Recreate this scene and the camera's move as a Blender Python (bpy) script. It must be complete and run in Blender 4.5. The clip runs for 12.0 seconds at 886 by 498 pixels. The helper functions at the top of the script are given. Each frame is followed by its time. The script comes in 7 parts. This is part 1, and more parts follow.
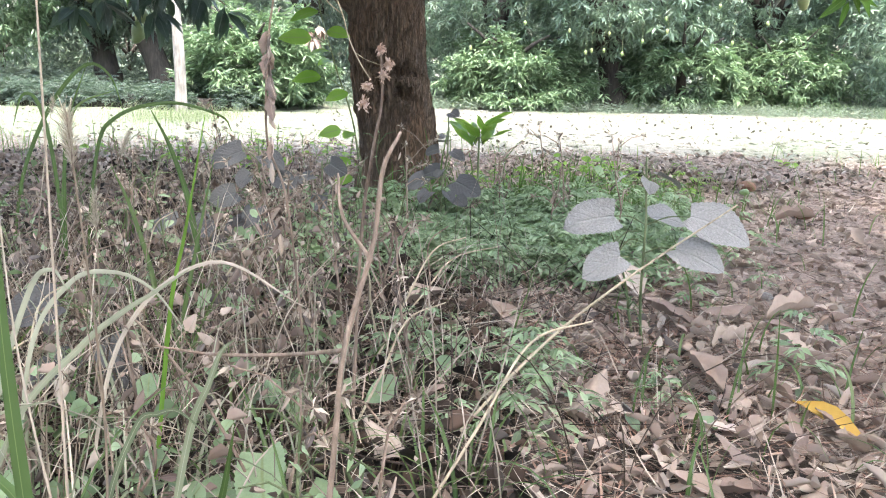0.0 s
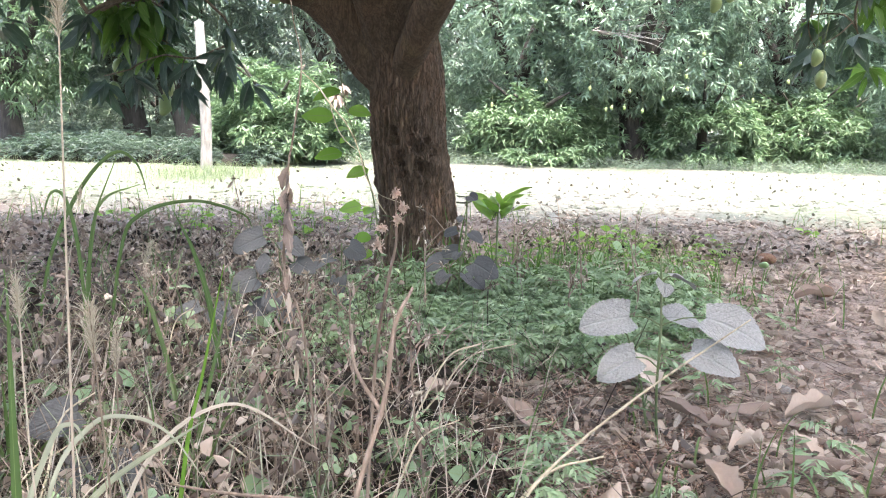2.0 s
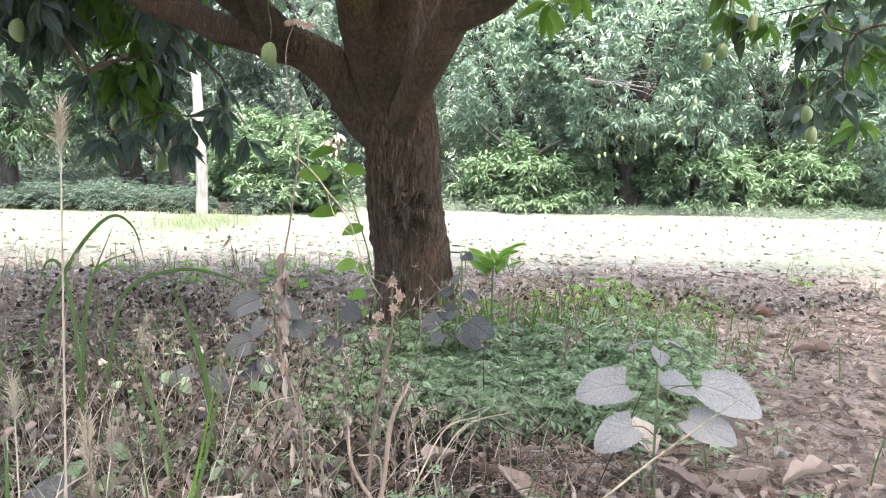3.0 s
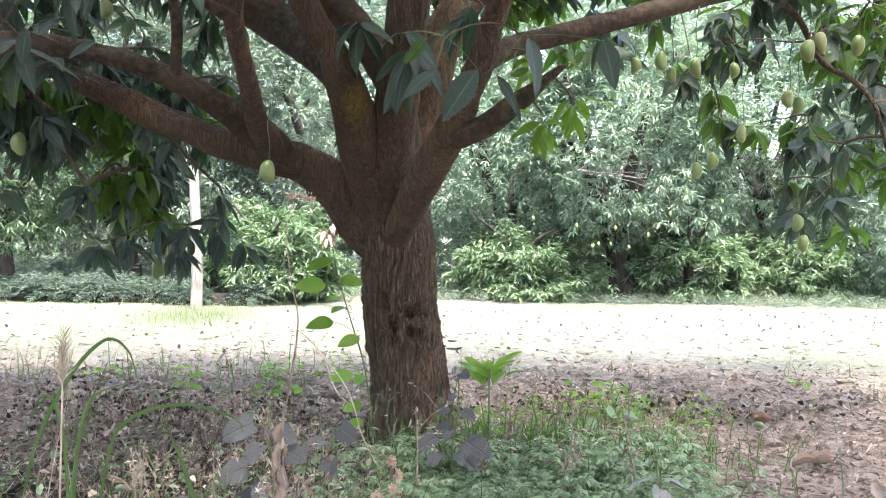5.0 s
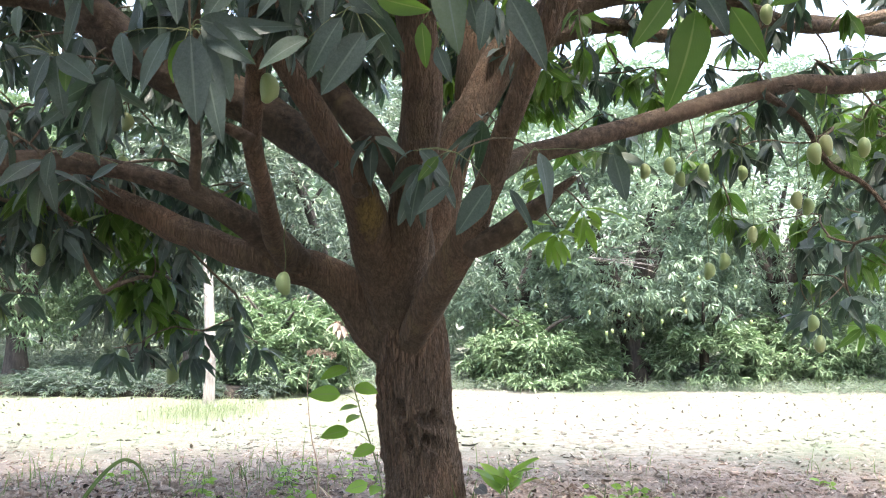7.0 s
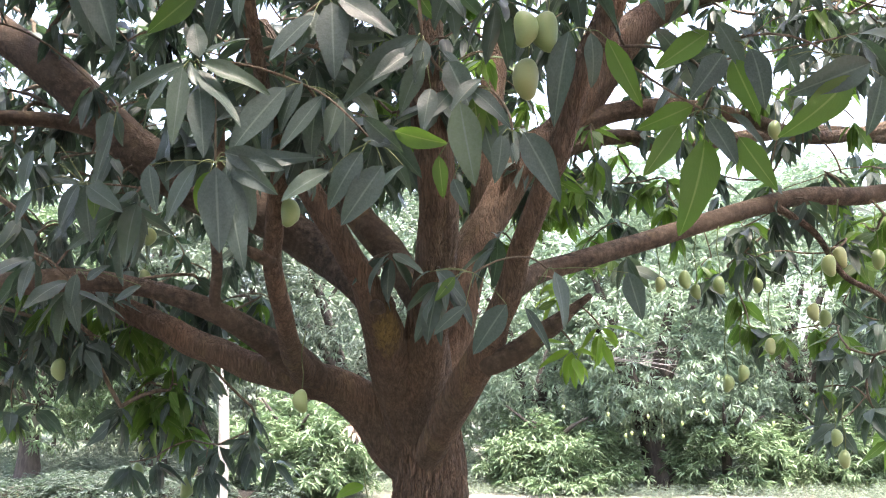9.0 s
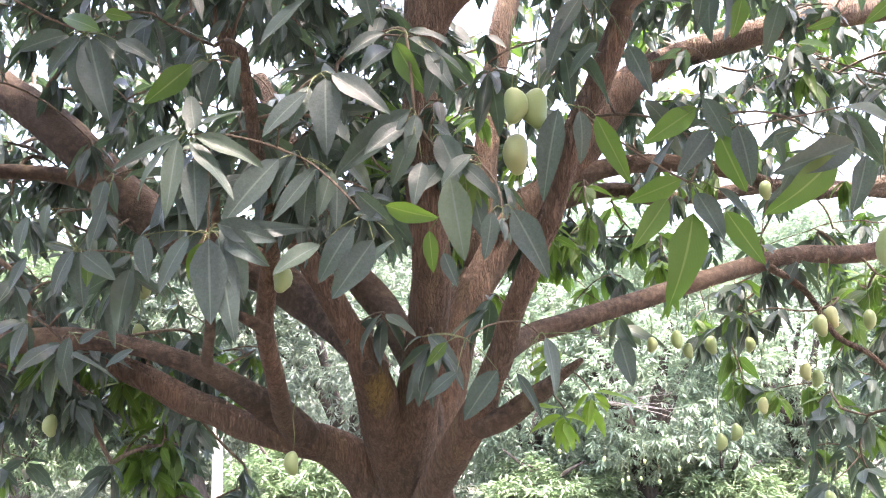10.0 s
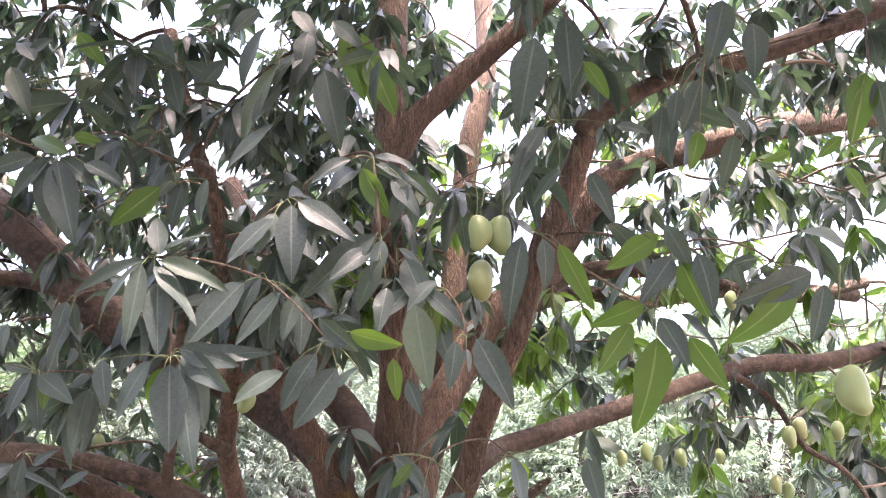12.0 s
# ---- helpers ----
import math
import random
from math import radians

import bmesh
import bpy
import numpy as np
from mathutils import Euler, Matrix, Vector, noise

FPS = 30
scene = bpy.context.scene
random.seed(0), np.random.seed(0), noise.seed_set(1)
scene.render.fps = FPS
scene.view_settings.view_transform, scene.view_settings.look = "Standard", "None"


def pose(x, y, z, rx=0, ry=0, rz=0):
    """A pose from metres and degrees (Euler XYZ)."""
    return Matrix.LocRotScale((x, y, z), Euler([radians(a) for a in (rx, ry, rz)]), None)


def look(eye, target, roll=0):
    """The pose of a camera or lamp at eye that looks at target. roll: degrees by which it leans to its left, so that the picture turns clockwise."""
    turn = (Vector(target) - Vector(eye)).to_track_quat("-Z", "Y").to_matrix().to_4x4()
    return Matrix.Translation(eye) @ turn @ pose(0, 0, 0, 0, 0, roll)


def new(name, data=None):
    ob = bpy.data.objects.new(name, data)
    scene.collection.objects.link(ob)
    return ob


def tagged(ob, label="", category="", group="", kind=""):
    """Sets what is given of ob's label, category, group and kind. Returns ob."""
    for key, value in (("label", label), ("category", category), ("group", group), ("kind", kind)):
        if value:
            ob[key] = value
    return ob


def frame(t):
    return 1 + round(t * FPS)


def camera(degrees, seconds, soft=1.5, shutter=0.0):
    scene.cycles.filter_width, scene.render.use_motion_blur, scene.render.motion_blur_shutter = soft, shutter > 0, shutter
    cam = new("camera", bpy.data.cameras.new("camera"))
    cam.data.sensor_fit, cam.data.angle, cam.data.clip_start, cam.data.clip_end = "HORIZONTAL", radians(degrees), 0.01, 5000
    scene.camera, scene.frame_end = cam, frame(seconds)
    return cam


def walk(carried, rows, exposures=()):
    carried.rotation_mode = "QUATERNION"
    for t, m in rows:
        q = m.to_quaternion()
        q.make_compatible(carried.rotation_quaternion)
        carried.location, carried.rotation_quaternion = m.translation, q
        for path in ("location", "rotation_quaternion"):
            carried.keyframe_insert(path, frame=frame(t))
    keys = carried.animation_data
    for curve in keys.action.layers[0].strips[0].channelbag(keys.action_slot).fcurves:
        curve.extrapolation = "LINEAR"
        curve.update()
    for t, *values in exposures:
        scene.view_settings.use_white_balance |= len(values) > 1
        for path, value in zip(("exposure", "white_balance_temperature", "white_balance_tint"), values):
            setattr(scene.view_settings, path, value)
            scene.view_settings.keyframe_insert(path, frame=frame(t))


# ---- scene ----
cam = camera(54.8, 12.0, 1.1)
PATH = [
    (0, (0.077, 0.386, 0.693), (0.055, 2.339, 0.261), 1.3),
    (0.5, (0.074, 0.387, 0.72), (0.031, 2.343, 0.307), 1.3),
    (1, (0.076, 0.383, 0.75), (0.013, 2.342, 0.351), 1.5),
    (1.5, (0.078, 0.385, 0.789), (-0.001, 2.35, 0.422), 1.6),
    (2, (0.087, 0.389, 0.832), (0.012, 2.36, 0.502), 1.4),
    (2.5, (0.085, 0.394, 0.86), (0.019, 2.374, 0.582), 1.3),
    (3, (0.084, 0.391, 0.9), (0.018, 2.377, 0.667), 1.2),
    (3.2, (0.08, 0.399, 0.918), (0.015, 2.386, 0.703), 1.0),
    (4.8, (0.069, 0.409, 1.023), (0.012, 2.407, 0.959), 1.0),
    (5, (0.074, 0.397, 1.041), (0.017, 2.395, 0.994), 1.0),
    (5.5, (0.074, 0.394, 1.074), (0.016, 2.393, 1.082), 1.0),
    (6, (0.065, 0.39, 1.099), (0.001, 2.388, 1.164), 0.7),
    (6.5, (0.065, 0.378, 1.132), (-0.009, 2.374, 1.235), 0.4),
    (7, (0.062, 0.376, 1.156), (-0.024, 2.369, 1.298), 0.3),
    (7.2, (0.061, 0.375, 1.166), (-0.028, 2.367, 1.317), 0.4),
    (8.8, (0.069, 0.338, 1.229), (-0.058, 2.305, 1.568), 0.5),
    (9, (0.058, 0.332, 1.247), (-0.063, 2.296, 1.606), 0.2),
    (9.5, (0.072, 0.31, 1.31), (-0.051, 2.268, 1.698), 0.5),
    (10, (0.083, 0.291, 1.357), (-0.033, 2.239, 1.794), 0.5),
    (10.5, (0.085, 0.286, 1.382), (-0.019, 2.226, 1.857), 0.4),
    (11, (0.093, 0.273, 1.414), (0.008, 2.202, 1.936), 0.5),
    (11.5, (0.103, 0.266, 1.438), (0.037, 2.179, 2.017), 0.5),
    (12, (0.113, 0.257, 1.479), (0.057, 2.156, 2.105), 0.3),
]
EXPOSURES = [(0, 3.3, 6850, 10), (3, 3.34, 6930, 11), (6, 3.34, 6950, 11), (7, 3.27, 7000, 12), (9, 3.58, 7200, 19), (9.5, 4.02, 7200, 24), (10, 4.16, 7200, 27), (11, 4.18, 7300, 30), (12, 4.04, 7300, 35)]
walk(cam, [(t, look(eye, target, roll)) for t, eye, target, roll in PATH], EXPOSURES)

# ---- world and sun: hazy high sun behind the camera, open shade under the tree ----
SUN_EL, SUN_AZ = 73.0, 158.0          # degrees; azimuth 0 is straight ahead (+y), positive to the right
world = bpy.data.worlds.new("world")
scene.world = world
world.use_nodes = True
wn = world.node_tree.nodes
sky = wn.new("ShaderNodeTexSky")
sky.sky_type = "NISHITA"
sky.sun_disc = False
sky.sun_elevation, sky.sun_rotation = radians(SUN_EL), radians(SUN_AZ)
sky.air_density, sky.dust_density, sky.ozone_density = 1.0, 4.5, 1.0
world.node_tree.links.new(sky.outputs[0], wn["Background"].inputs[0])
wn["Background"].inputs[1].default_value = 0.15
sun = new("sun", bpy.data.lights.new("sun", "SUN"))
sun.data.energy, sun.data.angle, sun.data.color = 1.3, radians(9.0), (1.0, 0.96, 0.9)
sd = Vector((math.sin(radians(SUN_AZ)) * math.cos(radians(SUN_EL)), math.cos(radians(SUN_AZ)) * math.cos(radians(SUN_EL)), math.sin(radians(SUN_EL))))
sun.matrix_world = look(sd * 40, (0, 0, 0))

# ---- material helpers ----
def material(name, rough=0.6, metal=0.0):
    m = bpy.data.materials.new(name)
    m.use_nodes = True
    nt = m.node_tree
    b = nt.nodes["Principled BSDF"]
    b.inputs["Roughness"].default_value, b.inputs["Metallic"].default_value = rough, metal
    return m, nt, b


def node(nt, kind, ins=None, operation=None):
    n = nt.nodes.new(kind)
    if operation:
        n.operation = operation
    for k, v in (ins or {}).items():
        if hasattr(v, "is_linked"):
            nt.links.new(v, n.inputs[k])
        else:
            n.inputs[k].default_value = v
    return n


def ramp(nt, fac, stops):
    r = nt.nodes.new("ShaderNodeValToRGB")
    nt.links.new(fac, r.inputs[0])
    e = r.color_ramp.elements
    while len(e) < len(stops):
        e.new(0.5)
    for el, (p, c) in zip(e, stops):
        el.position, el.color = p, (*c, 1)
    return r.outputs[0]


def noise_tex(nt, scale, detail=4, stretch=None, rough=0.55):
    tc = node(nt, "ShaderNodeTexCoord")
    src = tc.outputs["Object"]
    if stretch:
        src = node(nt, "ShaderNodeMapping", {0: src, 3: stretch}).outputs[0]
    return node(nt, "ShaderNodeTexNoise", {"Vector": src, "Scale": scale, "Detail": detail, "Roughness": rough}).outputs[0]


def bump(nt, b, height, strength, dist):
    n = node(nt, "ShaderNodeBump", {"Height": height, "Strength": strength, "Distance": dist})
    nt.links.new(n.outputs[0], b.inputs["Normal"])


def mix_rgb(nt, fac, a, c, mode="MIX"):
    n = nt.nodes.new("ShaderNodeMix")
    n.data_type, n.blend_type = "RGBA", mode
    for k, v in ((0, fac), (6, a), (7, c)):
        if hasattr(v, "is_linked"):
            nt.links.new(v, n.inputs[k])
        else:
            n.inputs[k].default_value = v if k == 0 else (*v, 1)
    return n.outputs[2]


def random_value(nt):
    """A value that differs from piece to piece, whether it is an object or an island of a mesh."""
    a = node(nt, "ShaderNodeObjectInfo").outputs["Random"]
    c = node(nt, "ShaderNodeNewGeometry").outputs["Random Per Island"]
    s = node(nt, "ShaderNodeMath", {0: a, 1: c}, operation="ADD").outputs[0]
    return node(nt, "ShaderNodeMath", {0: s}, operation="FRACT").outputs[0]


def leaf_material(name, stops, rough=0.45, trans=0.3, glow=(0.25, 0.42, 0.05), rib=(0.16, 0.22, 0.08), dust=0.0, veins=0.14, gloss=0.5, relief=0.0, ribs=80.0, film=(0.33, 0.335, 0.34)):
    """Leaf blade with a pale midrib and side veins, a film that serves for dust, painted sheen and haze, and light that
    passes through.
    """
    m, nt, b = material(name, rough)
    b.inputs["Specular IOR Level"].default_value = gloss
    col = ramp(nt, random_value(nt), stops)
    blot = noise_tex(nt, 18.0, 3)
    col = mix_rgb(nt, node(nt, "ShaderNodeMath", {0: blot, 1: 0.35}, operation="MULTIPLY").outputs[0], col, tuple(0.55 * v for v in stops[0][1]))
    uv = node(nt, "ShaderNodeUVMap").outputs[0]
    sep = node(nt, "ShaderNodeSeparateXYZ", {0: uv})
    off = node(nt, "ShaderNodeMath", {0: sep.outputs[0], 1: 0.5}, operation="SUBTRACT").outputs[0]
    off = node(nt, "ShaderNodeMath", {0: off}, operation="ABSOLUTE").outputs[0]
    mid = node(nt, "ShaderNodeMapRange", {0: off, 1: 0.015, 2: 0.045, 3: 1.0, 4: 0.0}).outputs[0]
    slant = node(nt, "ShaderNodeMath", {0: sep.outputs[1], 1: off}, operation="SUBTRACT").outputs[0]
    wav = node(nt, "ShaderNodeMath", {0: slant, 1: ribs}, operation="MULTIPLY").outputs[0]
    wav = node(nt, "ShaderNodeMath", {0: wav}, operation="SINE").outputs[0]
    vein = node(nt, "ShaderNodeMapRange", {0: wav, 1: 0.8, 2: 1.0, 3: 0.0, 4: veins}).outputs[0]
    both = node(nt, "ShaderNodeMath", {0: mid, 1: vein}, operation="MAXIMUM").outputs[0]
    col = mix_rgb(nt, both, col, rib)
    if dust:
        d = node(nt, "ShaderNodeMapRange", {0: noise_tex(nt, 30.0, 5), 1: 0.3, 2: 0.7, 3: dust * 0.5, 4: dust}).outputs[0]
        col = mix_rgb(nt, d, col, film)
    nt.links.new(col, b.inputs["Base Color"])
    height = node(nt, "ShaderNodeMath", {0: both, 1: relief}, operation="MULTIPLY").outputs[0]
    bump(nt, b, node(nt, "ShaderNodeMath", {0: blot, 1: height}, operation="SUBTRACT").outputs[0], 0.25 + 0.5 * relief, 0.006)
    tr = node(nt, "ShaderNodeBsdfTranslucent", {"Color": mix_rgb(nt, 0.55, col, glow)})
    mx = node(nt, "ShaderNodeMixShader", {0: trans, 1: b.outputs[0], 2: tr.outputs[0]})
    nt.links.new(mx.outputs[0], nt.nodes["Material Output"].inputs[0])
    return m


def bark_material(name, dark, light, scale, bumpy, lichen=None, stretch=(1, 1, 0.16)):
    m, nt, b = material(name, 0.9)
    f1 = noise_tex(nt, scale, 6, stretch, 0.65)
    f2 = noise_tex(nt, 3.0, 3)
    col = ramp(nt, f1, [(0.3, tuple(0.45 * v for v in dark)), (0.48, dark), (0.7, light)])
    col = mix_rgb(nt, node(nt, "ShaderNodeMapRange", {0: f2, 1: 0.4, 2: 0.75, 3: 0.0, 4: 0.5}).outputs[0], col, tuple(1.25 * v for v in light))
    if lichen:
        col = mix_rgb(nt, node(nt, "ShaderNodeMapRange", {0: noise_tex(nt, 7.0, 6), 1: 0.6, 2: 0.72, 3: 0.0, 4: 0.6}).outputs[0], col, lichen)
    nt.links.new(col, b.inputs["Base Color"])
    fine = noise_tex(nt, scale * 4, 5, stretch and (1, 1, 0.3), 0.7)
    h = node(nt, "ShaderNodeMath", {0: f1, 1: fine}, operation="ADD").outputs[0]
    bump(nt, b, h, bumpy, 0.02)
    return m


def trunk_material(name, dark, light, scale=40.0, depth=0.3, relief=1.0, lichen=None, stain=None):
    """Old bark: long upright rifts at two sizes, with flaking patches."""
    m, nt, b = material(name, 0.92)
    tc = node(nt, "ShaderNodeTexCoord").outputs["Object"]
    wob = node(nt, "ShaderNodeTexNoise", {"Vector": tc, "Scale": 9.0, "Detail": 4.0})
    w = node(nt, "ShaderNodeVectorMath", {0: wob.outputs[1], 1: (0.035, 0.035, 0.08)}, operation="MULTIPLY").outputs[0]
    src = node(nt, "ShaderNodeVectorMath", {0: tc, 1: w}, operation="ADD").outputs[0]
    src = node(nt, "ShaderNodeMapping", {0: src, 3: (1, 1, 0.11)}).outputs[0]
    crack = None
    for k, gap in ((0.45, 0.05), (1.0, 0.07)):
        rift = node(nt, "ShaderNodeTexNoise", {"Vector": src, "Scale": scale * k, "Detail": 3.0, "Roughness": 0.6}).outputs[0]
        rift = node(nt, "ShaderNodeMath", {0: node(nt, "ShaderNodeMath", {0: rift, 1: 0.5}, operation="SUBTRACT").outputs[0]}, operation="ABSOLUTE").outputs[0]
        rift = node(nt, "ShaderNodeMapRange", {0: rift, 1: 0.0, 2: gap, 3: depth, 4: 1.0}).outputs[0]
        crack = rift if crack is None else node(nt, "ShaderNodeMath", {0: crack, 1: rift}, operation="MULTIPLY").outputs[0]
    f1 = noise_tex(nt, 40.0, 6, (1, 1, 0.25), 0.7)
    patch_ = noise_tex(nt, 4.5, 5)
    col = ramp(nt, f1, [(0.3, dark), (0.7, light)])
    col = mix_rgb(nt, node(nt, "ShaderNodeMapRange", {0: patch_, 1: 0.45, 2: 0.7, 3: 0.0, 4: 0.55}).outputs[0], col, (light[0] * 1.25, light[1] * 1.05, light[2] * 0.95))
    if lichen:
        col = mix_rgb(nt, node(nt, "ShaderNodeMapRange", {0: noise_tex(nt, 5.0, 6, (1.6, 1.6, 0.6)), 1: 0.58, 2: 0.7, 3: 0.0, 4: 0.55}).outputs[0], col, lichen)
    if stain:
        away = node(nt, "ShaderNodeVectorMath", {0: tc, 1: stain}, operation="SUBTRACT").outputs[0]
        away = node(nt, "ShaderNodeVectorMath", {0: away, 1: (11.0, 4.0, 5.0)}, operation="MULTIPLY").outputs[0]
        away = node(nt, "ShaderNodeVectorMath", {0: away}, operation="LENGTH").outputs["Value"]
        ragged = node(nt, "ShaderNodeMath", {0: away, 1: noise_tex(nt, 22.0, 6, (1, 1, 0.4), 0.7)}, operation="ADD").outputs[0]
        col = mix_rgb(nt, node(nt, "ShaderNodeMapRange", {0: ragged, 1: 0.75, 2: 1.2, 3: 0.75, 4: 0.0}).outputs[0], col, (0.3, 0.21, 0.06))
    col = mix_rgb(nt, crack, tuple(0.35 * v for v in dark), col)
    nt.links.new(col, b.inputs["Base Color"])
    h = node(nt, "ShaderNodeMath", {0: crack, 1: f1}, operation="ADD").outputs[0]
    bump(nt, b, h, relief, 0.03)
    return m


# the bluish film of mango_leaf paints the sky's sheen into its colour
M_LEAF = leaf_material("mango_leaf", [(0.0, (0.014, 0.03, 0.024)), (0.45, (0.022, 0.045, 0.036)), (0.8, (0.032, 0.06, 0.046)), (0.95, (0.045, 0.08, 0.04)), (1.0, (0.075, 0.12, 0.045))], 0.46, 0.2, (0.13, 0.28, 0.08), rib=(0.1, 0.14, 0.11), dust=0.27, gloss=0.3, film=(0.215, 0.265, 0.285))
M_FRESH_AND_LIT = leaf_material("fresh_and_lit_leaf", [(0.0, (0.04, 0.1, 0.022)), (1.0, (0.085, 0.18, 0.035))], 0.42, 0.42, (0.22, 0.42, 0.06), veins=0.12)
M_YOUNG = leaf_material("young_leaf", [(0.0, (0.117, 0.26, 0.03)), (1.0, (0.208, 0.39, 0.06))], 0.45, 0.42, (0.3, 0.5, 0.06), veins=0.1)
# far leaves: haze is mixed into their pale bluish colours and films
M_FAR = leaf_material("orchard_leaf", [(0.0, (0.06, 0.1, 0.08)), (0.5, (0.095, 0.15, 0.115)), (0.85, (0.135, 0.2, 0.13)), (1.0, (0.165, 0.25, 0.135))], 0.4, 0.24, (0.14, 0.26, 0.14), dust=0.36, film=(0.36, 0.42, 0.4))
M_FAR_PALE = leaf_material("hazy_orchard_leaf", [(0.0, (0.1, 0.18, 0.135)), (0.5, (0.165, 0.28, 0.195)), (1.0, (0.26, 0.42, 0.24))], 0.45, 0.24, (0.18, 0.3, 0.16), dust=0.36, film=(0.38, 0.44, 0.41), gloss=0.35)
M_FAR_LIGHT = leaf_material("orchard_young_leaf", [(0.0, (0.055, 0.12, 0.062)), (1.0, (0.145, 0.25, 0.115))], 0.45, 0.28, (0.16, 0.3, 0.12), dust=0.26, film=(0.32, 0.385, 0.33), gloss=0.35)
M_GREY = leaf_material("dusty_leaf", [(0.0, (0.026, 0.03, 0.031)), (0.7, (0.048, 0.052, 0.053)), (1.0, (0.075, 0.076, 0.077))], 0.75, 0.08, (0.16, 0.2, 0.12), (0.085, 0.085, 0.09), 0.36, 0.45, relief=1.0, ribs=42.0, film=(0.24, 0.23, 0.235))
M_DUST = leaf_material("thickly_dusty_leaf", [(0.0, (0.07, 0.073, 0.07)), (1.0, (0.12, 0.12, 0.115))], 0.85, 0.06, (0.2, 0.24, 0.12), (0.19, 0.185, 0.185), 0.8, 0.35, relief=1.0, ribs=46.0, film=(0.43, 0.415, 0.405))
M_GROUND_LEAF = leaf_material("herb_leaf", [(0.0, (0.05, 0.095, 0.045)), (0.3, (0.13, 0.235, 0.11)), (0.7, (0.24, 0.37, 0.19)), (1.0, (0.4, 0.52, 0.32))], 0.65, 0.25, dust=0.25, film=(0.46, 0.5, 0.42))
M_GRASS = leaf_material("grass_blade", [(0.0, (0.045, 0.085, 0.03)), (0.6, (0.085, 0.15, 0.055)), (1.0, (0.18, 0.22, 0.11))], 0.55, 0.32, veins=0.0)
M_STRAW = leaf_material("dry_straw", [(0.0, (0.05, 0.034, 0.025)), (0.3, (0.24, 0.185, 0.14)), (0.7, (0.46, 0.385, 0.31)), (1.0, (0.68, 0.61, 0.51))], 0.8, 0.04, (0.4, 0.3, 0.15), (0.36, 0.3, 0.24), veins=0.0)
M_STUBBLE = leaf_material("cut_stubble", [(0.0, (0.09, 0.075, 0.06)), (0.4, (0.15, 0.135, 0.11)), (0.75, (0.22, 0.21, 0.18)), (1.0, (0.32, 0.31, 0.28))], 0.8, 0.04, (0.3, 0.25, 0.15), (0.3, 0.27, 0.2), veins=0.0)
M_FIELD_GRASS = leaf_material("field_grass_blade", [(0.0, (0.1, 0.14, 0.075)), (0.6, (0.15, 0.195, 0.115)), (1.0, (0.24, 0.27, 0.18))], 0.6, 0.3, (0.3, 0.42, 0.16), veins=0.0)
M_PALE_GRASS = leaf_material("pale_grass", [(0.0, (0.1, 0.13, 0.075)), (0.4, (0.27, 0.3, 0.2)), (1.0, (0.58, 0.56, 0.46))], 0.6, 0.25, (0.35, 0.4, 0.2), (0.36, 0.38, 0.28), veins=0.0)
M_FIBRE = leaf_material("dead_fibre", [(0.0, (0.05, 0.025, 0.018)), (0.35, (0.2, 0.105, 0.075)), (0.75, (0.43, 0.265, 0.2)), (1.0, (0.66, 0.49, 0.385))], 0.85, 0.03, (0.3, 0.2, 0.1), (0.4, 0.3, 0.22), veins=0.0)
M_LITTER = leaf_material("fallen_leaf", [(0.0, (0.05, 0.031, 0.022)), (0.2, (0.12, 0.073, 0.052)), (0.5, (0.28, 0.182, 0.135)), (0.8, (0.44, 0.325, 0.25)), (1.0, (0.6, 0.49, 0.395))], 0.8, 0.03, (0.3, 0.16, 0.06), (0.36, 0.27, 0.2), 0.25)
# dead leaves coloured near black: the shade in the gaps of the litter
M_SHADE_LITTER = leaf_material("shade_dark_leaf", [(0.0, (0.01, 0.006, 0.0045)), (0.45, (0.034, 0.02, 0.014)), (0.8, (0.1, 0.06, 0.044)), (1.0, (0.23, 0.155, 0.118))], 0.85, 0.0, veins=0.1)
M_PALE_LITTER = leaf_material("bleached_fallen_leaf", [(0.0, (0.15, 0.09, 0.064)), (0.25, (0.35, 0.245, 0.185)), (0.65, (0.54, 0.42, 0.335)), (1.0, (0.69, 0.58, 0.49))], 0.8, 0.03, (0.3, 0.18, 0.08), (0.4, 0.32, 0.26), 0.2)
M_YELLOW = leaf_material("yellow_leaf", [(0.0, (0.48, 0.29, 0.05)), (1.0, (0.56, 0.36, 0.08))], 0.6, 0.15, (0.6, 0.4, 0.05), (0.6, 0.42, 0.14))
M_BARK = trunk_material("mango_bark", (0.1, 0.064, 0.043), (0.215, 0.146, 0.1), 56.0, 0.45, 1.0)
M_LIMB = bark_material("limb_bark", (0.07, 0.049, 0.034), (0.155, 0.113, 0.077), 34, 0.9, (0.24, 0.175, 0.09), None)
M_LIMB_UP = trunk_material("upright_limb_bark", (0.082, 0.055, 0.037), (0.185, 0.13, 0.088), 66.0, 0.55, 0.8, (0.22, 0.16, 0.085))
M_LICHEN = trunk_material("lichened_limb_bark", (0.08, 0.054, 0.036), (0.18, 0.126, 0.086), 66.0, 0.6, 0.8, None, (-0.41, 4.02, 1.56))
M_TWIG = bark_material("twig_bark", (0.09, 0.07, 0.05), (0.2, 0.16, 0.12), 60, 0.4)
M_FAR_BARK = bark_material("orchard_bark", (0.04, 0.035, 0.031), (0.085, 0.074, 0.065), 30, 0.6)
M_STALK = bark_material("dry_stalk", (0.19, 0.138, 0.105), (0.36, 0.275, 0.22), 80, 0.4)
M_STEM = bark_material("green_stem", (0.10, 0.14, 0.06), (0.2, 0.22, 0.12), 60, 0.3)


